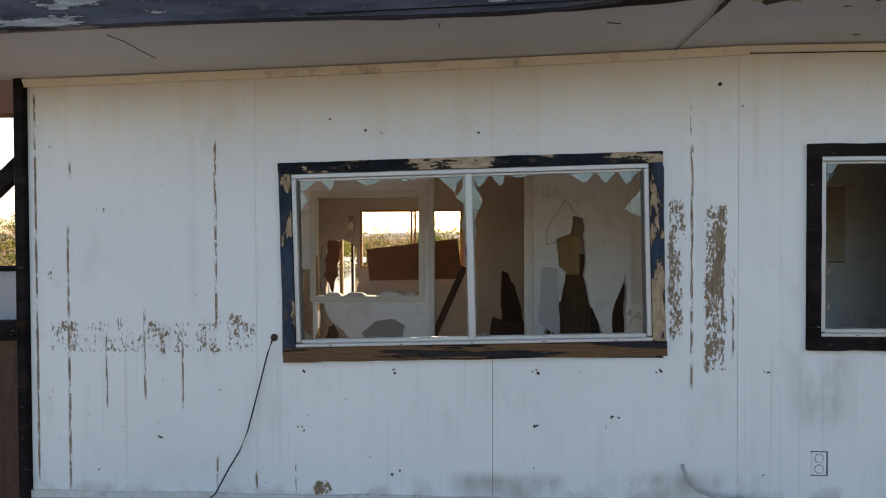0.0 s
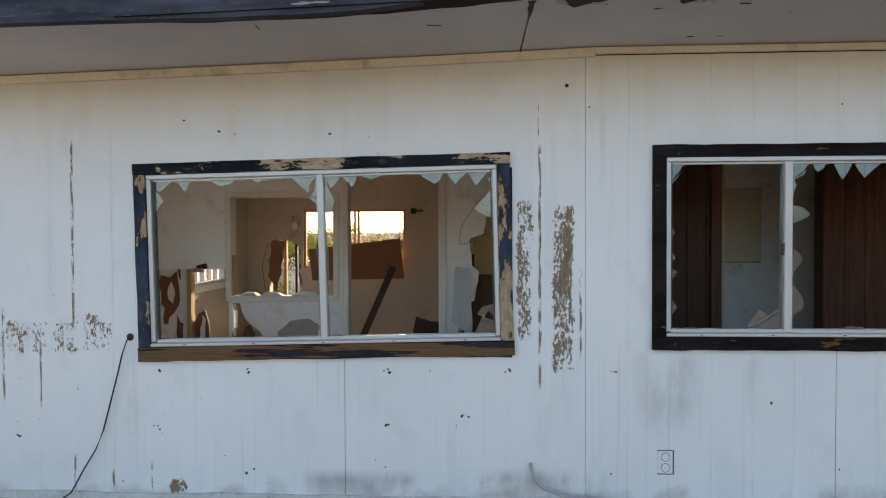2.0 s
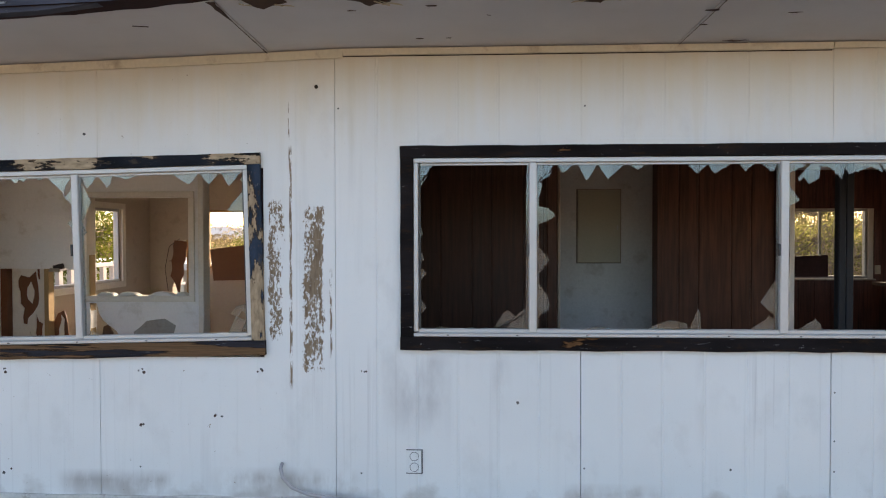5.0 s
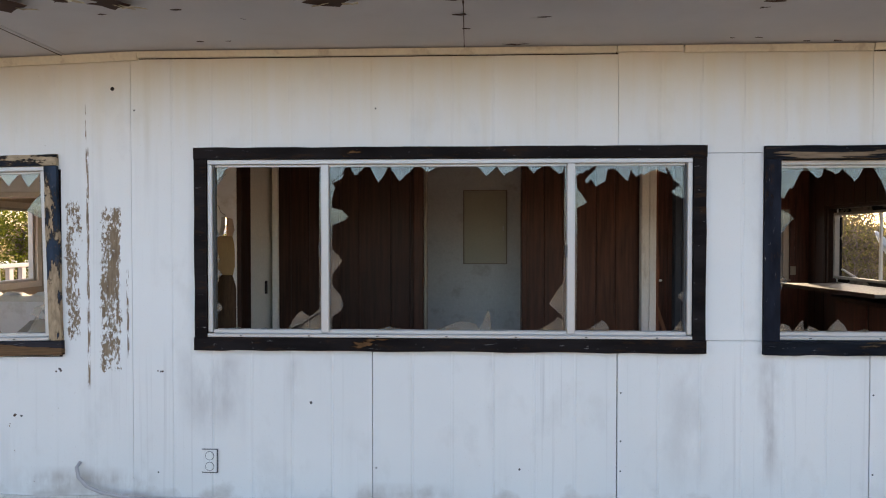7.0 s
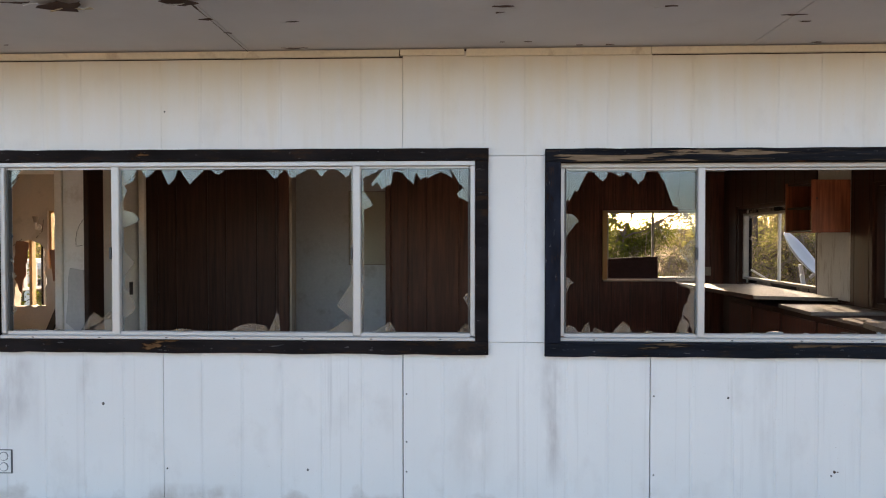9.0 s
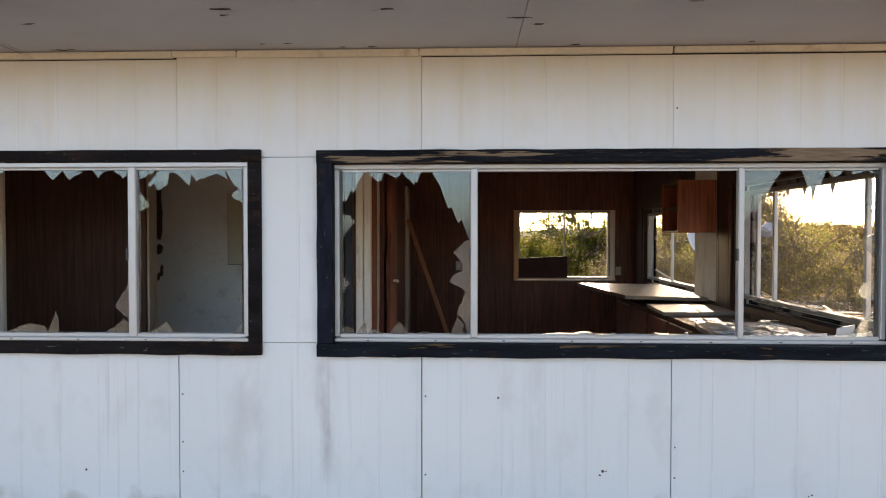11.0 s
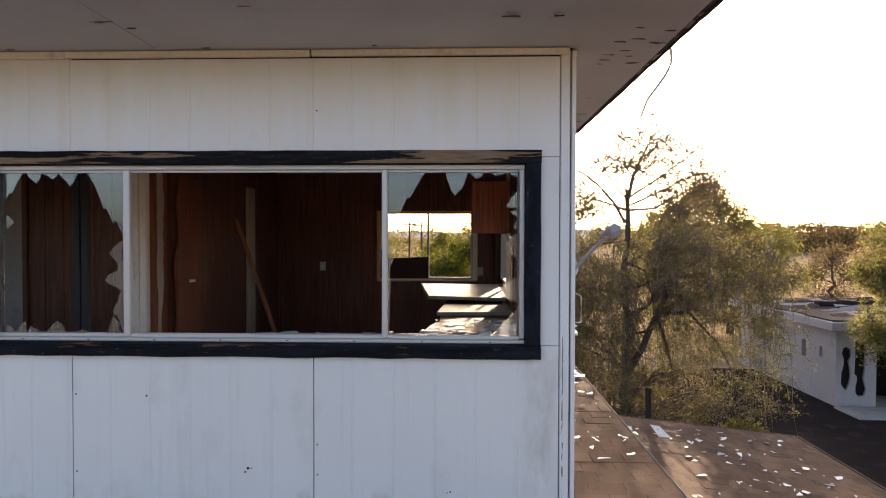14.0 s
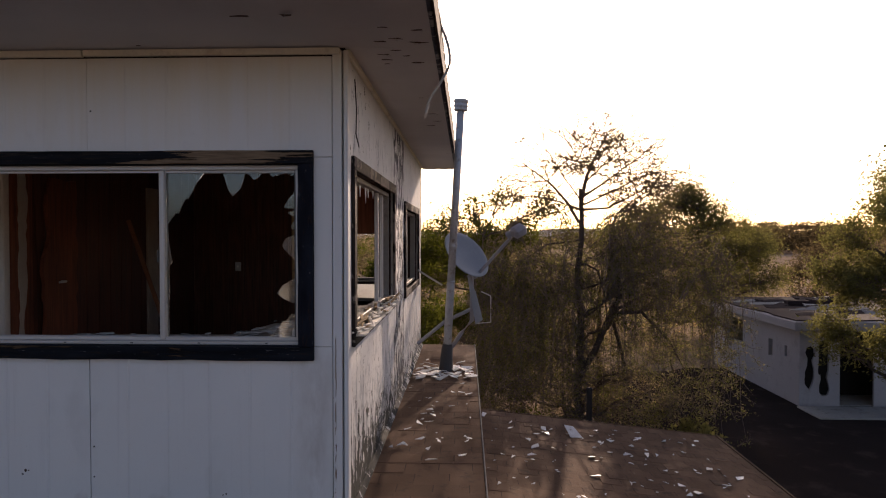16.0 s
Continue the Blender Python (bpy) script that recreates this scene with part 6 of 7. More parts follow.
part("wall", block(SX + 0.15, SX + 4.6, SY + 5.85, SY + 6, FOOT, -0.98, 0), M_SHED, shed)
part("wall", block(SX + 4.45, SX + 4.6, SY + 0.15, SY + 5.85, FOOT, -0.98, 0), M_SHED, shed)
rf_ = part("roof", block(SX - 0.35, SX + 4.9, SY - 0.35, SY + 6.3, -0.978, -0.74, 0.02), M_SHED, shed)
part("tar_sheet", slab(ragged(rect(SX - 0.25, SX + 4.8, SY - 0.2, SY + 6.2), 0.5, 0.08, 73), [], "z", -0.738, -0.70), M_ROOFING, rf_, "torn black tar paper")
q = random.Random(8)
for i in range(34):
    s = q.uniform(0.25, 0.8)
    part("curled_sheet", slab(ragged(rect(-s, s, -0.10, 0.14), 0.12, 0.03, 500 + i), [], "z", 0, 0.02), (M_ROOFING, M_CONCRETE, M_ROOFING)[i % 3], rf_).matrix_world = pose(SX + q.uniform(0.2, 4.4), SY + q.uniform(0.2, 5.6), -0.69, q.uniform(2, 22), q.uniform(-8, 8), q.uniform(-30, 30))
for i in range(3):
    part("roof_block", block(-0.35, 0.35, -0.15, 0.15, 0, 0.16, 0.03, m=pose(SX + 1.6 + 0.8 * i, SY + 3.4 + 0.3 * i, -0.70, 0, 4 * i, 12 * i)), M_ROOFING, rf_)
# near-black wall added inside, to give the shed's openings their deep shade
part("partition", block(SX + 0.2, SX + 4.4, SY + 1.3, SY + 1.4, FOOT, -1.0, 0), M_DARK, shed)
part("floor", block(SX + 0.15, SX + 4.45, SY + 0.15, SY + 5.85, FOOT, FOOT + 0.05, 0), M_CONCRETE, shed)
NEAR = Vector((-0.05, -3.1, 1.484))
shed.matrix_world = Matrix.Translation(NEAR) @ Matrix.Scale(1.085, 4) @ Matrix.Translation(-NEAR)
slab_ = thing("pavement_slab", "concrete slab before the shed", "pavement", kind="structure", bm=block(10.1, 15.5, 14.4, 15.63, GROUND - 0.05, GROUND + 0.06, 0.02), material=M_CONCRETE)

house = thing("house", "low white house with a pillared porch far behind", "house")
part("wall", slab(rect(-24.0, -13.6, GROUND, 0.15), [rect(-23.0, -21.8, -1.6, -0.4), rect(-20.4, -19.4, GROUND + 0.01, -0.7), rect(-17.8, -16.4, -1.6, -0.4), rect(-15.4, -14.6, -1.5, -0.5)], "y", 24.0, 24.2), M_CREAM, house)
part("wall", block(-13.8, -13.6, 24.2, 30.0, GROUND, 0.15, 0), M_CREAM, house)
part("wall", block(-24.0, -23.8, 24.2, 30.0, GROUND, 0.15, 0), M_CREAM, house)
part("wall", block(-23.8, -13.8, 29.8, 30.0, GROUND, 0.15, 0), M_CREAM, house)
part("roof", block(-24.5, -13.1, 22.0, 30.5, 0.15, 0.42, 0.02), M_CREAM, house)
for x in (-23.9, -21.3, -18.9, -16.5, -14.0):
    part("pillar", block(x - 0.12, x + 0.12, 22.2, 22.44, GROUND, 0.15, 0.01), M_CREAM, house)

# ---------------------------------------------------------------- trees
def soup(name, verts, faces, material, parent=None, kind=""):
    me = bpy.data.meshes.new(name)
    me.from_pydata(verts, [], faces)
    me.materials.append(material)
    ob = new(name, me)
    ob.parent = parent
    if kind:
        ob["kind"] = kind
    return ob


def leaves(centres, radius, count, size, seed):
    """Small bent leaves scattered round centres."""
    g = np.random.default_rng(seed)
    c = np.repeat(np.asarray(centres, float), count, axis=0)
    p = c + g.normal(0, 1, c.shape) * np.asarray(radius) * 0.55
    n = len(p)
    a = g.normal(0, 1, (n, 3))
    a /= np.linalg.norm(a, axis=1)[:, None]
    b = np.cross(a, g.normal(0, 1, (n, 3)))
    b /= np.linalg.norm(b, axis=1)[:, None] + 1e-9
    s = size * g.uniform(0.5, 1.4, (n, 1))
    v = np.stack([p - a * s, p + b * s * 0.42, p + a * s, p - b * s * 0.42], axis=1).reshape(-1, 3)
    f = np.arange(4 * n).reshape(-1, 4)
    return v.tolist(), f.tolist()


def rods(list_of_rods, sides=5):
    """Thin tapered rods as plain vertex lists."""
    verts, faces = [], []
    for pts, r0, r1 in list_of_rods:
        base = len(verts)
        k = len(pts)
        for i, p in enumerate(pts):
            way = Vector(pts[min(i + 1, k - 1)]) - Vector(pts[max(i - 1, 0)])
            way = way.normalized() if way.length else Vector((0, 0, 1))
            s = way.cross(Vector((0.3, 0.9, 0.2))).normalized()
            o = way.cross(s)
            rr_ = r0 + (r1 - r0) * i / (k - 1)
            for j in range(sides):
                a = 2 * math.pi * j / sides
                verts.append(tuple(Vector(p) + (s * math.cos(a) + o * math.sin(a)) * rr_))
        for i in range(k - 1):
            for j in range(sides):
                faces.append((base + i * sides + j, base + i * sides + (j + 1) % sides, base + (i + 1) * sides + (j + 1) % sides, base + (i + 1) * sides + j))
    return verts, faces


def bent(a, b, seed, wobble=0.12, k=6):
    g = random.Random(seed)
    a, b = Vector(a), Vector(b)
    l = (b - a).length
    return [a + (b - a) * (i / k) + Vector((g.uniform(-1, 1), g.uniform(-1, 1), g.uniform(-0.5, 0.8))) * wobble * l * math.sin(math.pi * i / k) * 0.6 for i in range(k + 1)]


def tree(name, label, base, top, trunk_r, blobs, leaf_mat, seed, size=0.05, bark=None, sway=0.10, thin=0.10):
    """Trunk, limbs, twigs and clumps of leaves. blobs: centre, radii, clumps, leaves per clump, clump radius."""
    g = random.Random(seed)
    t = thing(name, label, "tree", at=base)
    base, top = Vector(base), Vector(top)
    trunk = bent(base, top, seed, sway, 10)
    wood = [([tuple(p - base) for p in trunk], trunk_r, trunk_r * thin)]
    twigs, lv, lf = [], [], []
    for bi, (c, rad, clumps, per, cr) in enumerate(blobs):
        c, rad = Vector(c), Vector(rad)
        f = min(0.92, max(0.12, (c.z - rad.z * 0.7 - base.z) / max(0.5, top.z - base.z)))
        start = trunk[int(f * 10)]
        limb = bent(start, c, seed + bi, 0.16, 7)
        wood.append(([tuple(p - base) for p in limb], trunk_r * (0.16 + 0.30 * (1 - f)), trunk_r * 0.07))
        centres = []
        for i in range(clumps):
            while True:
                u = Vector((g.uniform(-1, 1), g.uniform(-1, 1), g.uniform(-1, 1)))
                if 0.15 < u.length < 1.0:
                    break
            u *= 0.75 + 0.4 * noise.noise(u * 2.3 + Vector((seed, bi, 0)))
            p = c + Vector((u.x * rad.x, u.y * rad.y, u.z * rad.z))
            centres.append(tuple(p - base))
            if i % 2 == 0 or per < 15:
                s = limb[g.randrange(3, 8)]
                twigs.append(([tuple(q - base) for q in bent(s, p, seed * 7 + i, 0.18, 5)], 0.011, 0.003))
        v, f_ = leaves(centres, (cr, cr, cr * 0.8), per, size, seed * 13 + bi)
        k = len(lv)
        lv += v
        lf += [tuple(i + k for i in q) for q in f_]
    v, f_ = rods(wood, 9)
    ob = shaded(soup("trunk", v, f_, bark or M_BARK, t))
    v, f_ = rods(twigs, 4)
    soup("twig_work", v, f_, M_TWIG, t, "stuff")
    soup("crown", lv, lf, leaf_mat, t)
    return t


def limbs(base, stems, reach, seed, leaf, per):
    """A branching open crown: boughs and twigs along the given stems, with leaves along the twigs. stems: points, radius, boughs."""
    g = random.Random(seed)
    out, spots = [], []

    def grow(start, way, length, radius, level):
        pts = [start]
        d = way.normalized()
        steps = 5 if level < 2 else 3
        for i in range(steps):
            d = (d + Vector((g.uniform(-1, 1), g.uniform(-1, 1), g.uniform(-0.7, 0.7))) * 0.20).normalized()
            pts.append(pts[-1] + d * length / steps)
        out.append(([tuple(p) for p in pts], radius, radius * 0.4))
        for p in pts[2 if level == 0 else 1:]:
            for k in range(per):
                if g.random() < 0.75:
                    spots.append(tuple(p + Vector((g.gauss(0, 1), g.gauss(0, 1), g.gauss(0, 1))) * 0.19))
        if level == 2:
            return
        for k in range(6 if level else 5):
            i = g.randrange(1, len(pts))
            side = Vector((g.uniform(-1, 1), g.uniform(-1, 1), g.uniform(-0.7, 0.8))).normalized()
            grow(pts[i], d * 0.55 + side * 0.9, length * g.uniform(0.4, 0.65), max(0.006, radius * 0.55), level + 1)

    for pts, radius, boughs in stems:
        pts = [Vector(p) - base for p in pts]
        out.append(([tuple(p) for p in pts], radius, radius * 0.3))
        n = len(pts) - 1
        for i in range(boughs):
            f = 0.25 + 0.75 * (i + g.random()) / boughs
            k = min(n - 1, int(f * n))
            p = pts[k] + (pts[k + 1] - pts[k]) * (f * n - k)
            ahead = (pts[k + 1] - pts[k]).normalized()
            side = Vector(((-1) ** i * g.uniform(0.3, 1.0), g.uniform(-0.9, 0.9), g.uniform(-0.5, 0.8)))
            grow(p, ahead * 0.45 + side, reach * (1.1 - 0.45 * f) * g.uniform(0.6, 1.15), max(0.014, radius * 0.4 * (1.1 - 0.6 * f)), 0)
    v, f_ = leaves(spots, (0.03, 0.03, 0.03), 1, leaf, seed + 5)
    return out, v, f_


def rows_of(depth, rows, seed, rough=1.0):
    """Blobs along rows of a crown: height, from x, to x, clumps, leaves per clump, spread of a clump."""
    g = random.Random(seed)
    out = []
    for z, x0, x1, clumps, per, *spread in rows:
        k = max(1, round((x1 - x0) / 0.95))
        wide = spread[0] if spread else 0.2
        for i in range(k):
            x = x0 + (x1 - x0) * (i + 0.5) / k + g.uniform(-0.2, 0.2) * rough
            full = g.uniform(0.75, 1.2) if rough == 1.0 else g.uniform(0.45, 1.1)
            out.append(((x, depth + g.uniform(-0.8, 0.8) * rough, z + g.uniform(-0.4, 0.4) * rough), ((0.55 + wide * 1.2) * full, 0.85 * full, (0.38 + wide * 1.5) * full), int(clumps * full), per, wide * g.uniform(0.8, 1.2) * full))
    return out


tall = tree("tree", "tall thin olive tree with a sparse top", (3.25, 12.0, GROUND), (3.26, 12.0, 2.6), 0.115, rows_of(12.0, (
    (1.6, 3.9, 5.6, 60, 16, 0.28), (0.9, 3.7, 6.0, 80, 16, 0.28), (0.1, 3.9, 6.0, 60, 14, 0.26), (-1.1, 1.1, 4.8, 30, 16, 0.26), (-1.9, 1.0, 5.0, 40, 18, 0.26), (-2.5, 0.9, 5.2, 50, 20, 0.26)), 4), M_LEAF_DRY, 5, 0.021, None, 0.025, 0.45)
BASE = Vector((3.25, 12.0, GROUND))
woods, v, f_ = limbs(BASE, (
    ([(3.27, 12.0, 2.3), (3.40, 12.0, 2.9), (3.58, 12.05, 3.3), (3.74, 12.05, 3.62), (3.88, 12.1, 3.88)], 0.05, 12),
    ([(3.22, 12.0, 1.8), (2.95, 11.9, 2.25), (2.6, 11.9, 2.65), (2.2, 11.8, 2.95), (1.85, 11.8, 3.2)], 0.04, 11),
    ([(3.26, 12.0, 2.1), (2.8, 12.2, 2.3), (2.2, 12.3, 2.45), (1.75, 12.3, 2.4)], 0.032, 8),
    ([(3.27, 12.0, 2.1), (3.9, 12.1, 2.15), (4.5, 12.2, 2.45), (5.05, 12.2, 2.75)], 0.032, 9),
    ([(3.3, 12.0, 2.4), (3.8, 11.8, 2.75), (4.4, 11.7, 3.2), (4.8, 11.7, 3.5)], 0.03, 9),
    ([(3.26, 12.0, 2.35), (2.9, 12.3, 2.9), (2.7, 12.4, 3.3)], 0.022, 6),
    ([(3.9, 12.0, 1.5), (4.1, 12.0, 2.0), (4.5, 12.0, 2.35), (4.9, 11.9, 2.45)], 0.035, 8),
    ([(3.3, 12.0, 2.7), (3.75, 12.1, 3.1), (4.3, 12.1, 3.75)], 0.022, 8),
    ([(3.35, 12.0, 2.9), (3.1, 11.9, 3.4), (2.95, 11.9, 3.75)], 0.018, 7),
    ([(3.28, 12.0, 2.2), (3.9, 11.8, 2.5), (4.7, 11.7, 2.9), (5.4, 11.7, 3.0)], 0.026, 9)), 1.08, 3, 0.018, 5)
soup("crown", v, f_, M_LEAF_DRY, tall)
v, f_ = rods(woods, 4)
soup("bough_work", v, f_, M_TWIG, tall, "stuff")
v, f_ = rods([([tuple(Vector(p) - BASE) for p in pts], a, b) for pts, a, b in (
    ([(3.3, 12.0, -1.7), (3.6, 12.0, -1.2), (3.95, 11.9, -0.3), (4.2, 11.9, 0.2), (4.0, 11.9, 0.9), (3.9, 12.0, 1.55)], 0.085, 0.045),
    ([(3.95, 11.9, -0.3), (4.6, 11.7, -0.25), (5.2, 11.6, -0.9), (5.5, 11.5, -1.5)], 0.05, 0.012),
    ([(4.0, 11.9, -0.25), (4.7, 11.8, 0.15), (5.4, 11.7, 0.0)], 0.04, 0.010),
    ([(3.95, 11.9, -0.35), (4.15, 11.8, -1.1), (4.3, 11.8, -1.7)], 0.05, 0.02),
    ([(3.25, 12.0, 0.5), (2.6, 11.8, 0.35), (2.0, 11.7, -0.1), (1.5, 11.6, -0.3)], 0.04, 0.010),
    ([(3.25, 12.0, 0.9), (3.6, 11.7, 0.7), (3.75, 11.6, 0.1), (3.8, 11.6, -0.5)], 0.03, 0.008),
    ([(3.25, 12.0, 1.4), (2.5, 12.1, 1.3), (1.9, 12.1, 0.9)], 0.035, 0.008))], 7)
shaded(soup("limb", v, f_, M_BARK, tall))


def weeping(base, x0, x1, y0, y1, top, foot, count, seed):
    """Long thin branches that arch over and hang down, each with side twigs and small leaves. top and foot give heights along x."""
    g = np.random.default_rng(seed)
    wood, spots = [], []
    for i in range(count):
        x = x0 + (x1 - x0) * (i + g.random()) / count
        y = g.uniform(y0, y1)
        away = np.array([0.5 * np.sign(x - base.x) * g.uniform(0.1, 1.2), g.uniform(-0.5, 0.5), 0.0])
        if noise.noise(Vector((x * 1.3, y * 0.8, seed))) < -0.12 and g.random() < 0.9:
            continue
        high = top(x) + 0.55 * noise.noise(Vector((x * 1.7, y * 1.2, 2.0 + seed))) - abs(g.normal(0, 1.0 if x < 3.9 else 0.7)) + (g.random() < 0.12) * g.uniform(0.2, 0.9)
        low = max(foot(x) + g.uniform(0.0, 1.0) ** 2 * 1.6, high - g.uniform(1.8, 4.9))
        start = np.array([x, y, high]) - away * 1.2 - np.array([0, 0, g.uniform(0.2, 0.7)])
        pts = []
        for k in range(8):
            f = k / 7
            arch = start + away * (1.2 * min(1.0, f * 2.2) + 0.5 * f)
            z = start[2] + (high - start[2]) * math.sin(min(1.0, f * 2.6) * math.pi / 2) + (low - high) * max(0.0, (f - 0.28) / 0.72) ** 1.25
            pts.append(np.array([arch[0], arch[1], z]) + g.normal(0, 0.045, 3) - np.array(base))
        wood.append(([tuple(p) for p in pts], g.uniform(0.008, 0.016), 0.003))
        for k in range(1, 8):
            for j in range(4):
                way = g.normal(0, 1, 3) * np.array([0.75, 0.75, 0.5]) + np.array([0, 0, -0.35])
                tip = pts[k] + way / np.linalg.norm(way) * g.uniform(0.15, 0.5)
                if j < 3:
                    wood.append(([tuple(pts[k]), tuple((pts[k] + tip) / 2 + g.normal(0, 0.02, 3)), tuple(tip)], 0.0065, 0.003))
                n_leaf = int(g.integers(8, 21))
                f = g.random((n_leaf, 1))
                spots.append(pts[k] + (tip - pts[k]) * f + g.normal(0, 0.045, (n_leaf, 3)))
    spots = np.concatenate(spots)
    g.shuffle(spots)
    return wood, spots


def crown_top(x):
    return 2.0 - 0.16 * (x - 4.2) ** 2 if x > 3.9 else (1.45 - 0.9 * max(0.0, 0.7 - abs(x - 3.2)) if x > 2.2 else 1.25)


def crown_foot(x):
    return -3.25 + 0.09 * max(0.0, x - 4.6) ** 2


woods, spots = weeping(BASE, 0.8, 6.3, 10.2, 12.8, crown_top, crown_foot, 380, 41)
v, f_ = rods(woods, 3)
soup("twig_work", v, f_, M_TWIG, tall, "stuff")
for k, (lo, hi, mat) in enumerate(((0.0, 0.5, M_LEAF_A), (0.5, 0.8, M_LEAF_DRY), (0.8, 1.0, M_LEAF_B))):
    v, f_ = leaves(spots[int(lo * len(spots)):int(hi * len(spots))], (0.02, 0.02, 0.02), 1, 0.0215, 430 + k)
    soup("crown", v, f_, mat, tall)
for k, (x, y) in enumerate(((0.6, 14.2), (2.0, 13.8), (3.4, 14.4), (4.7, 13.9), (6.0, 14.3))):
    tree("tree", "low tangled brown thicket behind the tall tree", (x, y, GROUND), (x + 0.1, y, -1.3), 0.05, rows_of(y, (
        (-1.3, x - 0.7, x + 0.7, 36, 18, 0.32), (-2.0, x - 0.8, x + 0.8, 60, 22, 0.3), (-2.8, x - 0.8, x + 0.8, 70, 24, 0.3)), 90 + k, 1.3), (M_LEAF_DRY, M_LEAF_A)[k % 2], 120 + k, 0.028)
broad = tree("tree", "broad green desert tree behind the shed", (13.0, 30.0, GROUND), (12.6, 30.0, 2.9), 0.2, rows_of(30.0, (
    (3.9, 10.9, 12.6, 90, 24, 0.40), (3.3, 10.2, 13.1, 95, 24, 0.40), (2.6, 9.2, 13.6, 95, 24, 0.42), (1.9, 8.4, 14.2, 95, 24, 0.42), (1.2, 8.0, 15.6, 90, 24, 0.42), (0.5, 8.0, 16.6, 90, 24, 0.42), (-0.2, 8.2, 16.5, 85, 22, 0.40), (-1.0, 9.0, 15.8, 75, 22, 0.36), (-1.9, 9.0, 15.2, 60, 20, 0.34), (-2.7, 9.0, 15.0, 50, 20, 0.34)), 6), M_LEAF_A, 8, 0.050)
v, f_ = rods([([(0.4, 0, 5.4), (0.7, 0.05, 6.5), (1.15, 0.1, 7.6), (1.35, 0.1, 8.7)], 0.035, 0.009), ([(1.15, 0.1, 7.6), (1.6, 0.1, 8.2), (2.0, 0.1, 8.5)], 0.018, 0.006)], 5)
soup("dead_branch", v, f_, M_TWIG, broad)
tree("tree", "olive tree standing before the shed", (11.1, 12.8, GROUND), (11.0, 12.8, 2.8), 0.16, rows_of(12.8, (
    (3.3, 10.7, 11.6, 60, 20), (2.7, 10.2, 11.8, 90, 24), (2.1, 9.9, 12.0, 95, 26), (1.5, 9.7, 12.2, 95, 26), (0.9, 9.5, 12.2, 95, 26), (0.3, 9.4, 12.2, 95, 26), (-0.3, 9.45, 12.2, 90, 26), (-0.8, 9.5, 12.0, 90, 26), (-1.2, 9.8, 11.6, 60, 24)), 9), M_LEAF_A, 17, 0.040)
tree("tree", "thin olive tree behind the tall one", (4.3, 15.6, GROUND), (4.4, 15.6, 1.4), 0.10, rows_of(15.6, (
    (1.6, 3.2, 5.2, 60, 14), (1.0, 3.0, 5.4, 50, 14), (0.3, 3.0, 5.4, 36, 12)), 21), M_LEAF_A, 33, 0.036)
tree("tree", "green tree behind the kitchen window", (1.0, 15.4, GROUND), (1.1, 15.4, 1.9), 0.14, rows_of(15.4, (
    (2.5, 0.4, 2.2, 70, 20), (1.9, -0.5, 3.1, 80, 22), (1.2, -0.8, 2.9, 95, 30), (0.3, -1.0, 2.9, 85, 26), (-0.5, -1.2, 3.0, 85, 26), (-1.3, -1.3, 3.0, 80, 26), (-2.1, -1.3, 3.0, 80, 26)), 12), M_LEAF_B, 11, 0.040)
for n_, (x, y, h) in enumerate(((23.0, 39.0, 4.6), (29.0, 43.0, 5.4), (24.0, 52.0, 5.8), (33.0, 50.0, 5.6), (4.0, 48.0, 5.2), (-2.5, 55.0, 5.6), (-22.0, 48.0, 5.4), (-30.0, 50.0, 5.6), (-12.0, 62.0, 5.6))):
    top = GROUND + h
    tree("tree", "distant olive desert tree", (x, y, GROUND), (x + 0.2, y, top - 0.8), 0.16, [
        ((x, y, top - 1.0), (1.6, 1.4, 1.0), 70, 22, 0.45), ((x - 1.2, y, top - 2.0), (1.5, 1.3, 1.0), 60, 22, 0.45), ((x + 1.3, y, top - 2.1), (1.5, 1.3, 1.0), 60, 22, 0.45), ((x, y, top - 3.4), (2.2, 1.5, 1.1), 70, 20, 0.5)], (M_LEAF_FAR, M_LEAF_DRY, M_LEAF_B)[n_ % 3], 60 + n_, 0.085)
tree("tree", "green bushy tree behind the house", (-1.6, 14.0, GROUND), (-1.5, 14.0, 0.8), 0.13, [
    ((-1.3, 14.0, 0.35), (1.0, 1.0, 0.9), 140, 32, 0.24), ((-2.6, 14.4, -0.5), (1.2, 1.1, 0.9), 130, 30, 0.26), ((-1.2, 13.6, -1.3), (1.6, 1.2, 1.2), 170, 28, 0.3)], M_LEAF_B, 14, 0.055)
tree("tree", "green tree outside the end window", (-13.4, 9.2, GROUND), (-13.2, 9.2, 1.7), 0.13, [
    ((-13.1, 9.2, 1.5), (1.3, 1.2, 1.1), 170, 30, 0.25), ((-14.4, 9.4, 0.4), (1.3, 1.2, 1.0), 120, 28, 0.26), ((-12.8, 9.0, 0.0), (1.5, 1.2, 1.1), 130, 26, 0.28)], M_LEAF_B, 20, 0.040)
tree("tree", "bare thin tree behind the back window", (-9.3, 17.0, GROUND), (-9.0, 17.0, 1.9), 0.10, [
    ((-9.0, 17.0, 1.3), (1.1, 0.9, 0.6), 60, 5, 0.2), ((-9.6, 17.2, 0.2), (1.1, 1.0, 0.7), 80, 16, 0.24)], M_LEAF_B, 23, 0.04)
tree("tree", "green tree behind the back window", (-13.0, 19.0, GROUND), (-12.8, 19.0, 1.3), 0.13, [
    ((-12.8, 19.0, 0.9), (1.6, 1.4, 1.0), 150, 28, 0.3), ((-13.6, 18.6, -0.8), (1.7, 1.4, 1.2), 150, 26, 0.3)], M_LEAF_B, 26, 0.042)

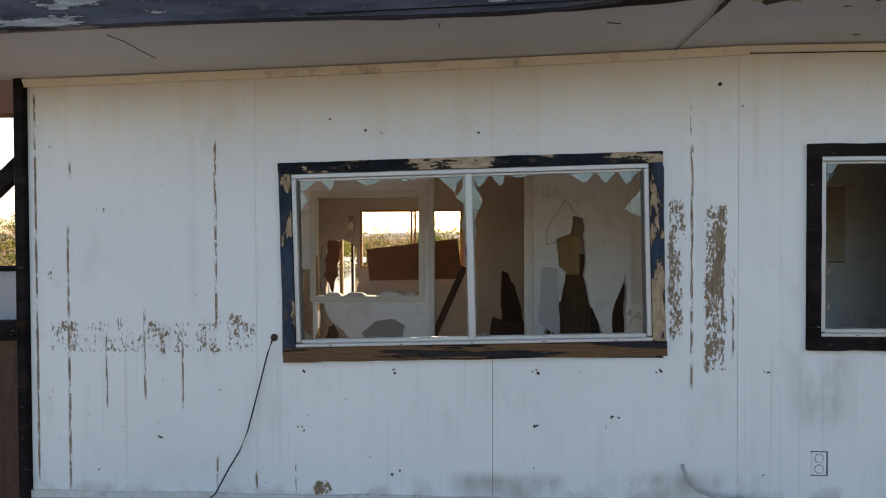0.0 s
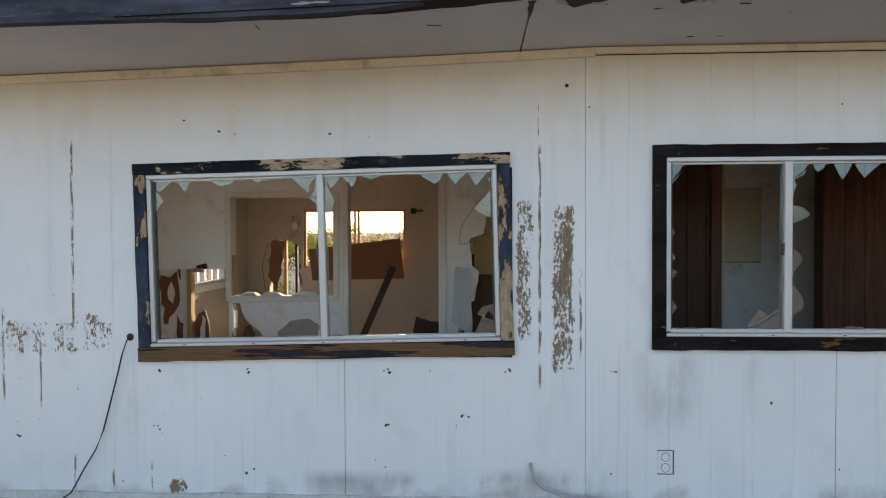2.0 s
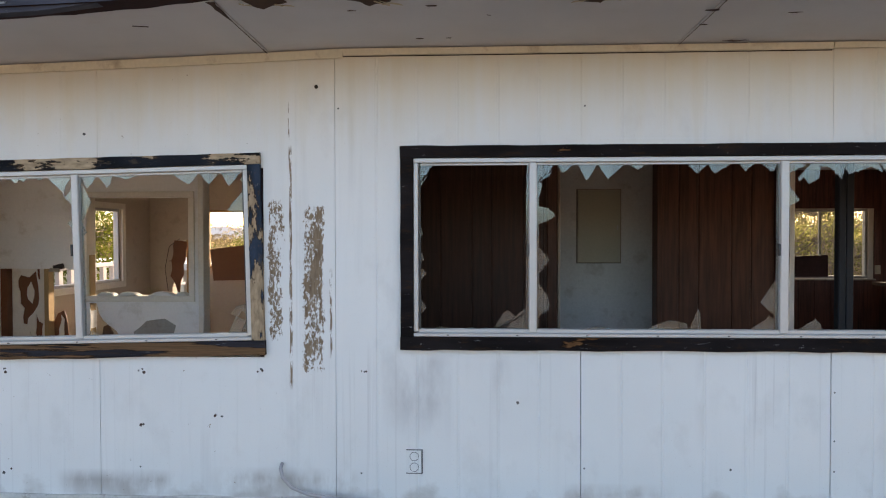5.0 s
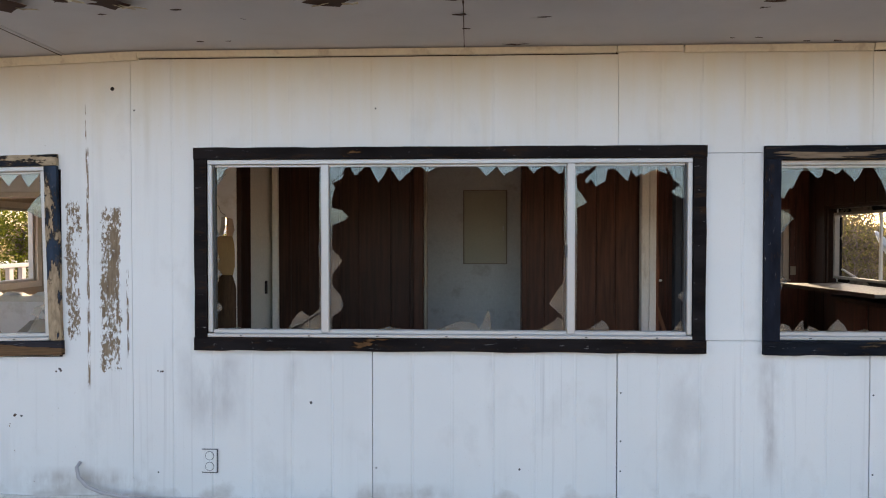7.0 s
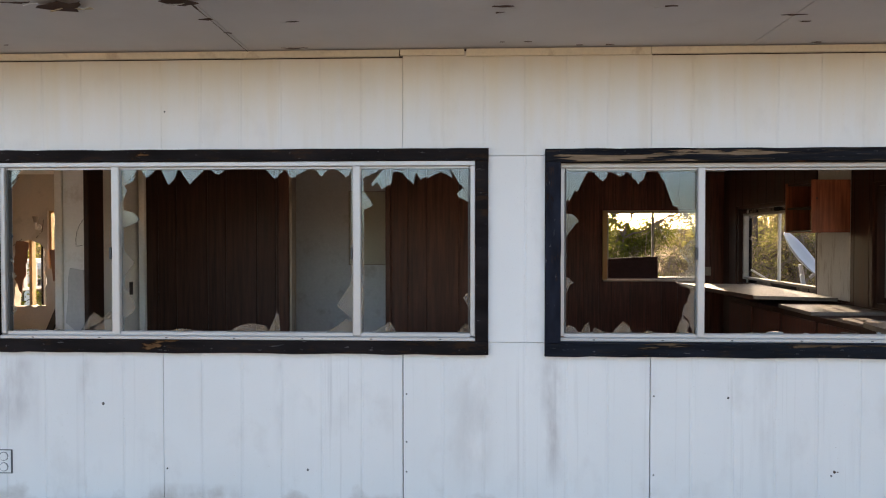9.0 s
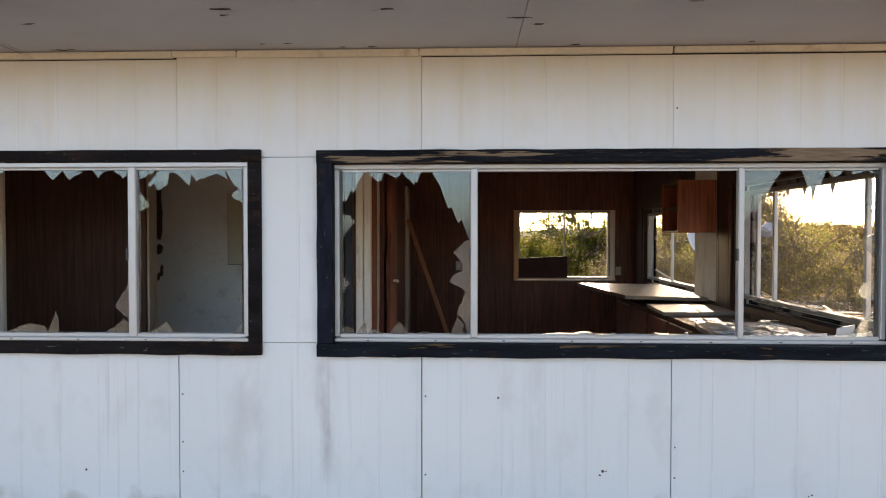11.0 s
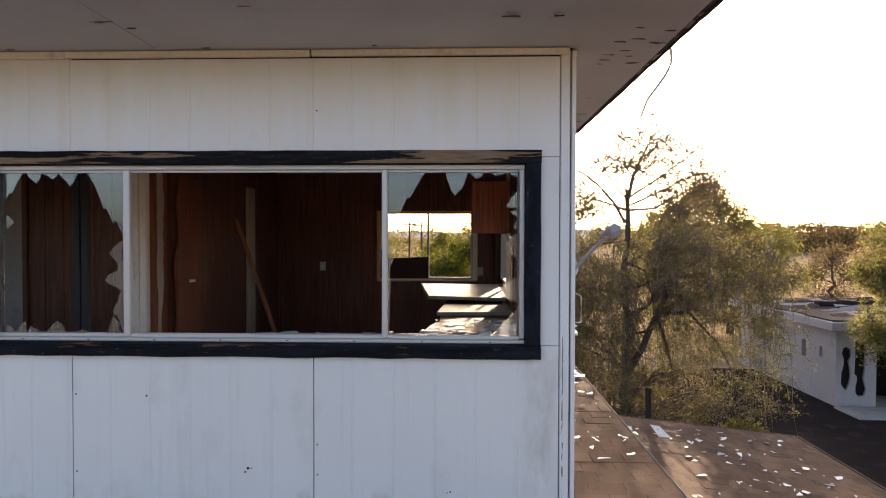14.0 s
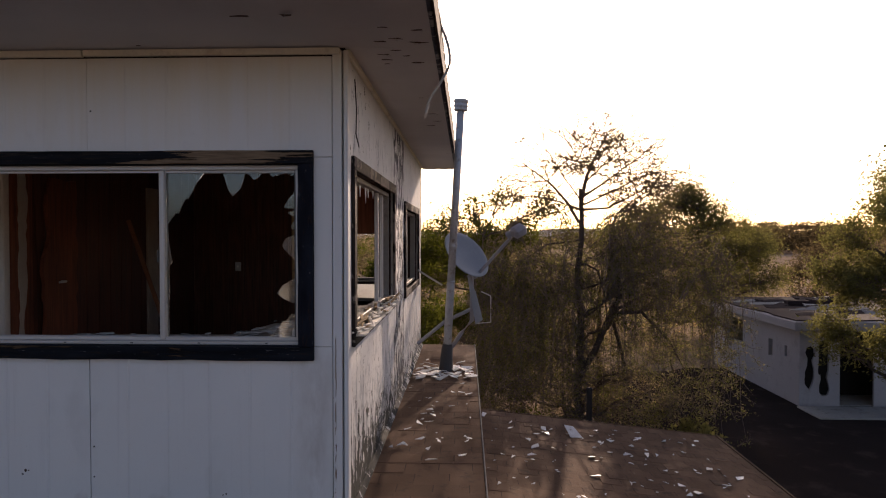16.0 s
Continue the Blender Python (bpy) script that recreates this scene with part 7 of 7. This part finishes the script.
for x, y, h in ((-6.9, 70.0, 6.7), (-5.5, 70.0, 6.6)):
    pole = thing("utility_pole", "thin dark wooden utility pole far behind", "pole", "far poles", at=(x, y, GROUND))
    v, f_ = rods([([(0, 0, 0), (0.02, 0, h)], 0.14, 0.09)], 8)
    soup("shaft", v, f_, M_DARKWOOD, pole)
    v, f_ = rods([([(-0.9, 0, h - 0.4), (0.9, 0, h - 0.4)], 0.06, 0.06)], 6)
    soup("crossarm", v, f_, M_DARKWOOD, pole)

# bushes near enough to tell apart
q = random.Random(31)
for i, (x, y, s) in enumerate(((-7.6, 13.0, 1.0), (-9.8, 12.0, 0.9), (-11.2, 13.5, 1.1), (-5.9, 16.0, 1.1), (-8.6, 20.0, 1.3), (-4.5, 18.5, 1.2), (-12.5, 16.5, 1.2), (-15.5, 14.0, 1.3), (0.3, 11.6, 0.9), (2.0, 10.2, 0.8), (5.4, 10.6, 0.7), (-17.5, 10.5, 1.2))):
    b = thing("bush", "low green desert bush", "bush", "bushes behind the house", at=(x, y, GROUND))
    stems, centres = [], []
    for k in range(70):
        a, e = q.uniform(0, 6.28), q.uniform(0.15, 1.5)
        rr_ = s * q.uniform(0.5, 1.15)
        c = (rr_ * math.cos(a) * math.cos(e) * 1.1, rr_ * math.sin(a) * math.cos(e), rr_ * math.sin(e) * 1.35)
        centres.append(c)
        if k % 3 == 0:
            stems.append(([(0, 0, 0), (c[0] * 0.5, c[1] * 0.5, c[2] * 0.6), c], 0.02, 0.005))
    v, f_ = rods(stems, 4)
    soup("stem_work", v, f_, M_TWIG, b, "stuff")
    v, f_ = leaves(centres, (0.24 * s, 0.24 * s, 0.2 * s), 30, 0.055, 300 + i)
    soup("foliage", v, f_, (M_LEAF_B, M_LEAF_A, M_LEAF_DRY)[i % 3], b)

# scrub and dry grass out to the horizon
g = np.random.default_rng(5)
sets = {0: [], 1: [], 2: [], 3: []}
for i in range(3800):
    rad = 26 + 620 * g.random() ** 1.6
    a = radians(g.uniform(-62, 62))
    if (rad < 130 and 0.24 < a < 0.8 and g.random() < 0.90) or (rad < 230 and 0.05 < a < 0.9 and g.random() < 0.88) or (230 < rad < 480 and 0.05 < a < 0.9 and i % 6 and g.random() < 0.8):
        continue
    tall = i % 6 == 0 and rad > 55
    s = g.uniform(0.5, 1.4) * (1 + 0.7 * (rad > 90) + 0.6 * (rad > 250)) * (3.3 if tall else 1.0)
    cx, cy = rad * math.sin(a), rad * math.cos(a)
    k = 26 if rad < 70 else (70 if tall else 14)
    u = np.clip(g.normal(0, 1, (k, 3)), -1.25, 1.25) * np.array([0.8, 0.8, 0.62 if tall else 0.45]) * s
    u[:, 2] = np.abs(u[:, 2]) * (1.15 if tall else 1.0) + 0.15 * s
    sets[int(g.integers(0, 3)) if rad < 200 else 1].append((u + np.array([cx, cy, GROUND]), s, rad))
# the dark line of woods beyond the dry field
for i in range(90):
    rad, a = g.uniform(200, 290), g.uniform(0.34, 0.68)
    s = g.uniform(5.0, 9.5)
    u = np.clip(g.normal(0, 1, (110, 3)), -1.25, 1.25) * np.array([0.7, 0.7, 0.62]) * s
    u[:, 2] = np.abs(u[:, 2]) * 1.15 + 0.1 * s
    sets[3].append((u + np.array([rad * math.sin(a), rad * math.cos(a), GROUND]), s, rad))
for key, mat in ((0, M_LEAF_B), (1, M_LEAF_FAR), (2, M_LEAF_DRY), (3, M_LEAF_FAR)):
    vs, fs = [], []
    for c, s, rad in sets[key]:
        v, f_ = leaves(c, (0.22 * min(s, 2.2),) * 3, 12 if rad < 70 else 9, 0.10 if rad < 70 else (0.2 if rad < 200 else 0.34), int(rad * 997) % 9999)
        k = len(vs)
        vs += v
        fs += [tuple(j + k for j in q_) for q_ in f_]
    tagged(soup("far_scrub", vs, fs, mat), "distant olive desert scrub", "scrub", "", "stuff")
n = 9000
rad = 26 + 90 * g.random(n) ** 1.5
a = np.radians(g.uniform(-55, 60, n))
base = np.stack([rad * np.sin(a), rad * np.cos(a), np.full(n, GROUND)], axis=1)
base = np.repeat(base, 5, axis=0) + g.normal(0, 0.10, (n * 5, 3)) * np.array([1, 1, 0])
h = g.uniform(0.15, 0.45, (len(base), 1))
lean = g.normal(0, 0.3, (len(base), 3)) * np.array([1, 1, 0])
side = g.normal(0, 0.012, (len(base), 3)) * np.array([1, 1, 0])
v = np.stack([base - side * 1.5, base + side * 1.5, base + (lean + np.array([0, 0, 1])) * h], axis=1).reshape(-1, 3)
tagged(soup("dry_grass", v.tolist(), np.arange(len(v)).reshape(-1, 3).tolist(), M_GRASS), "tufts of dry yellow grass", "grass", "", "stuff")

# ---------------------------------------------------------------- roof shingles, last
shingles(strip_roof, 0.004, 0.698, 0.2, 5.19, 0.047, 130)
shingles(strip_roof, -9.9, 0.70, -1.2, -0.24, 0.047, 0)
shingles(annex_roof, 0.72, 3.96, -3.0, 5.39, 0.001, 300)
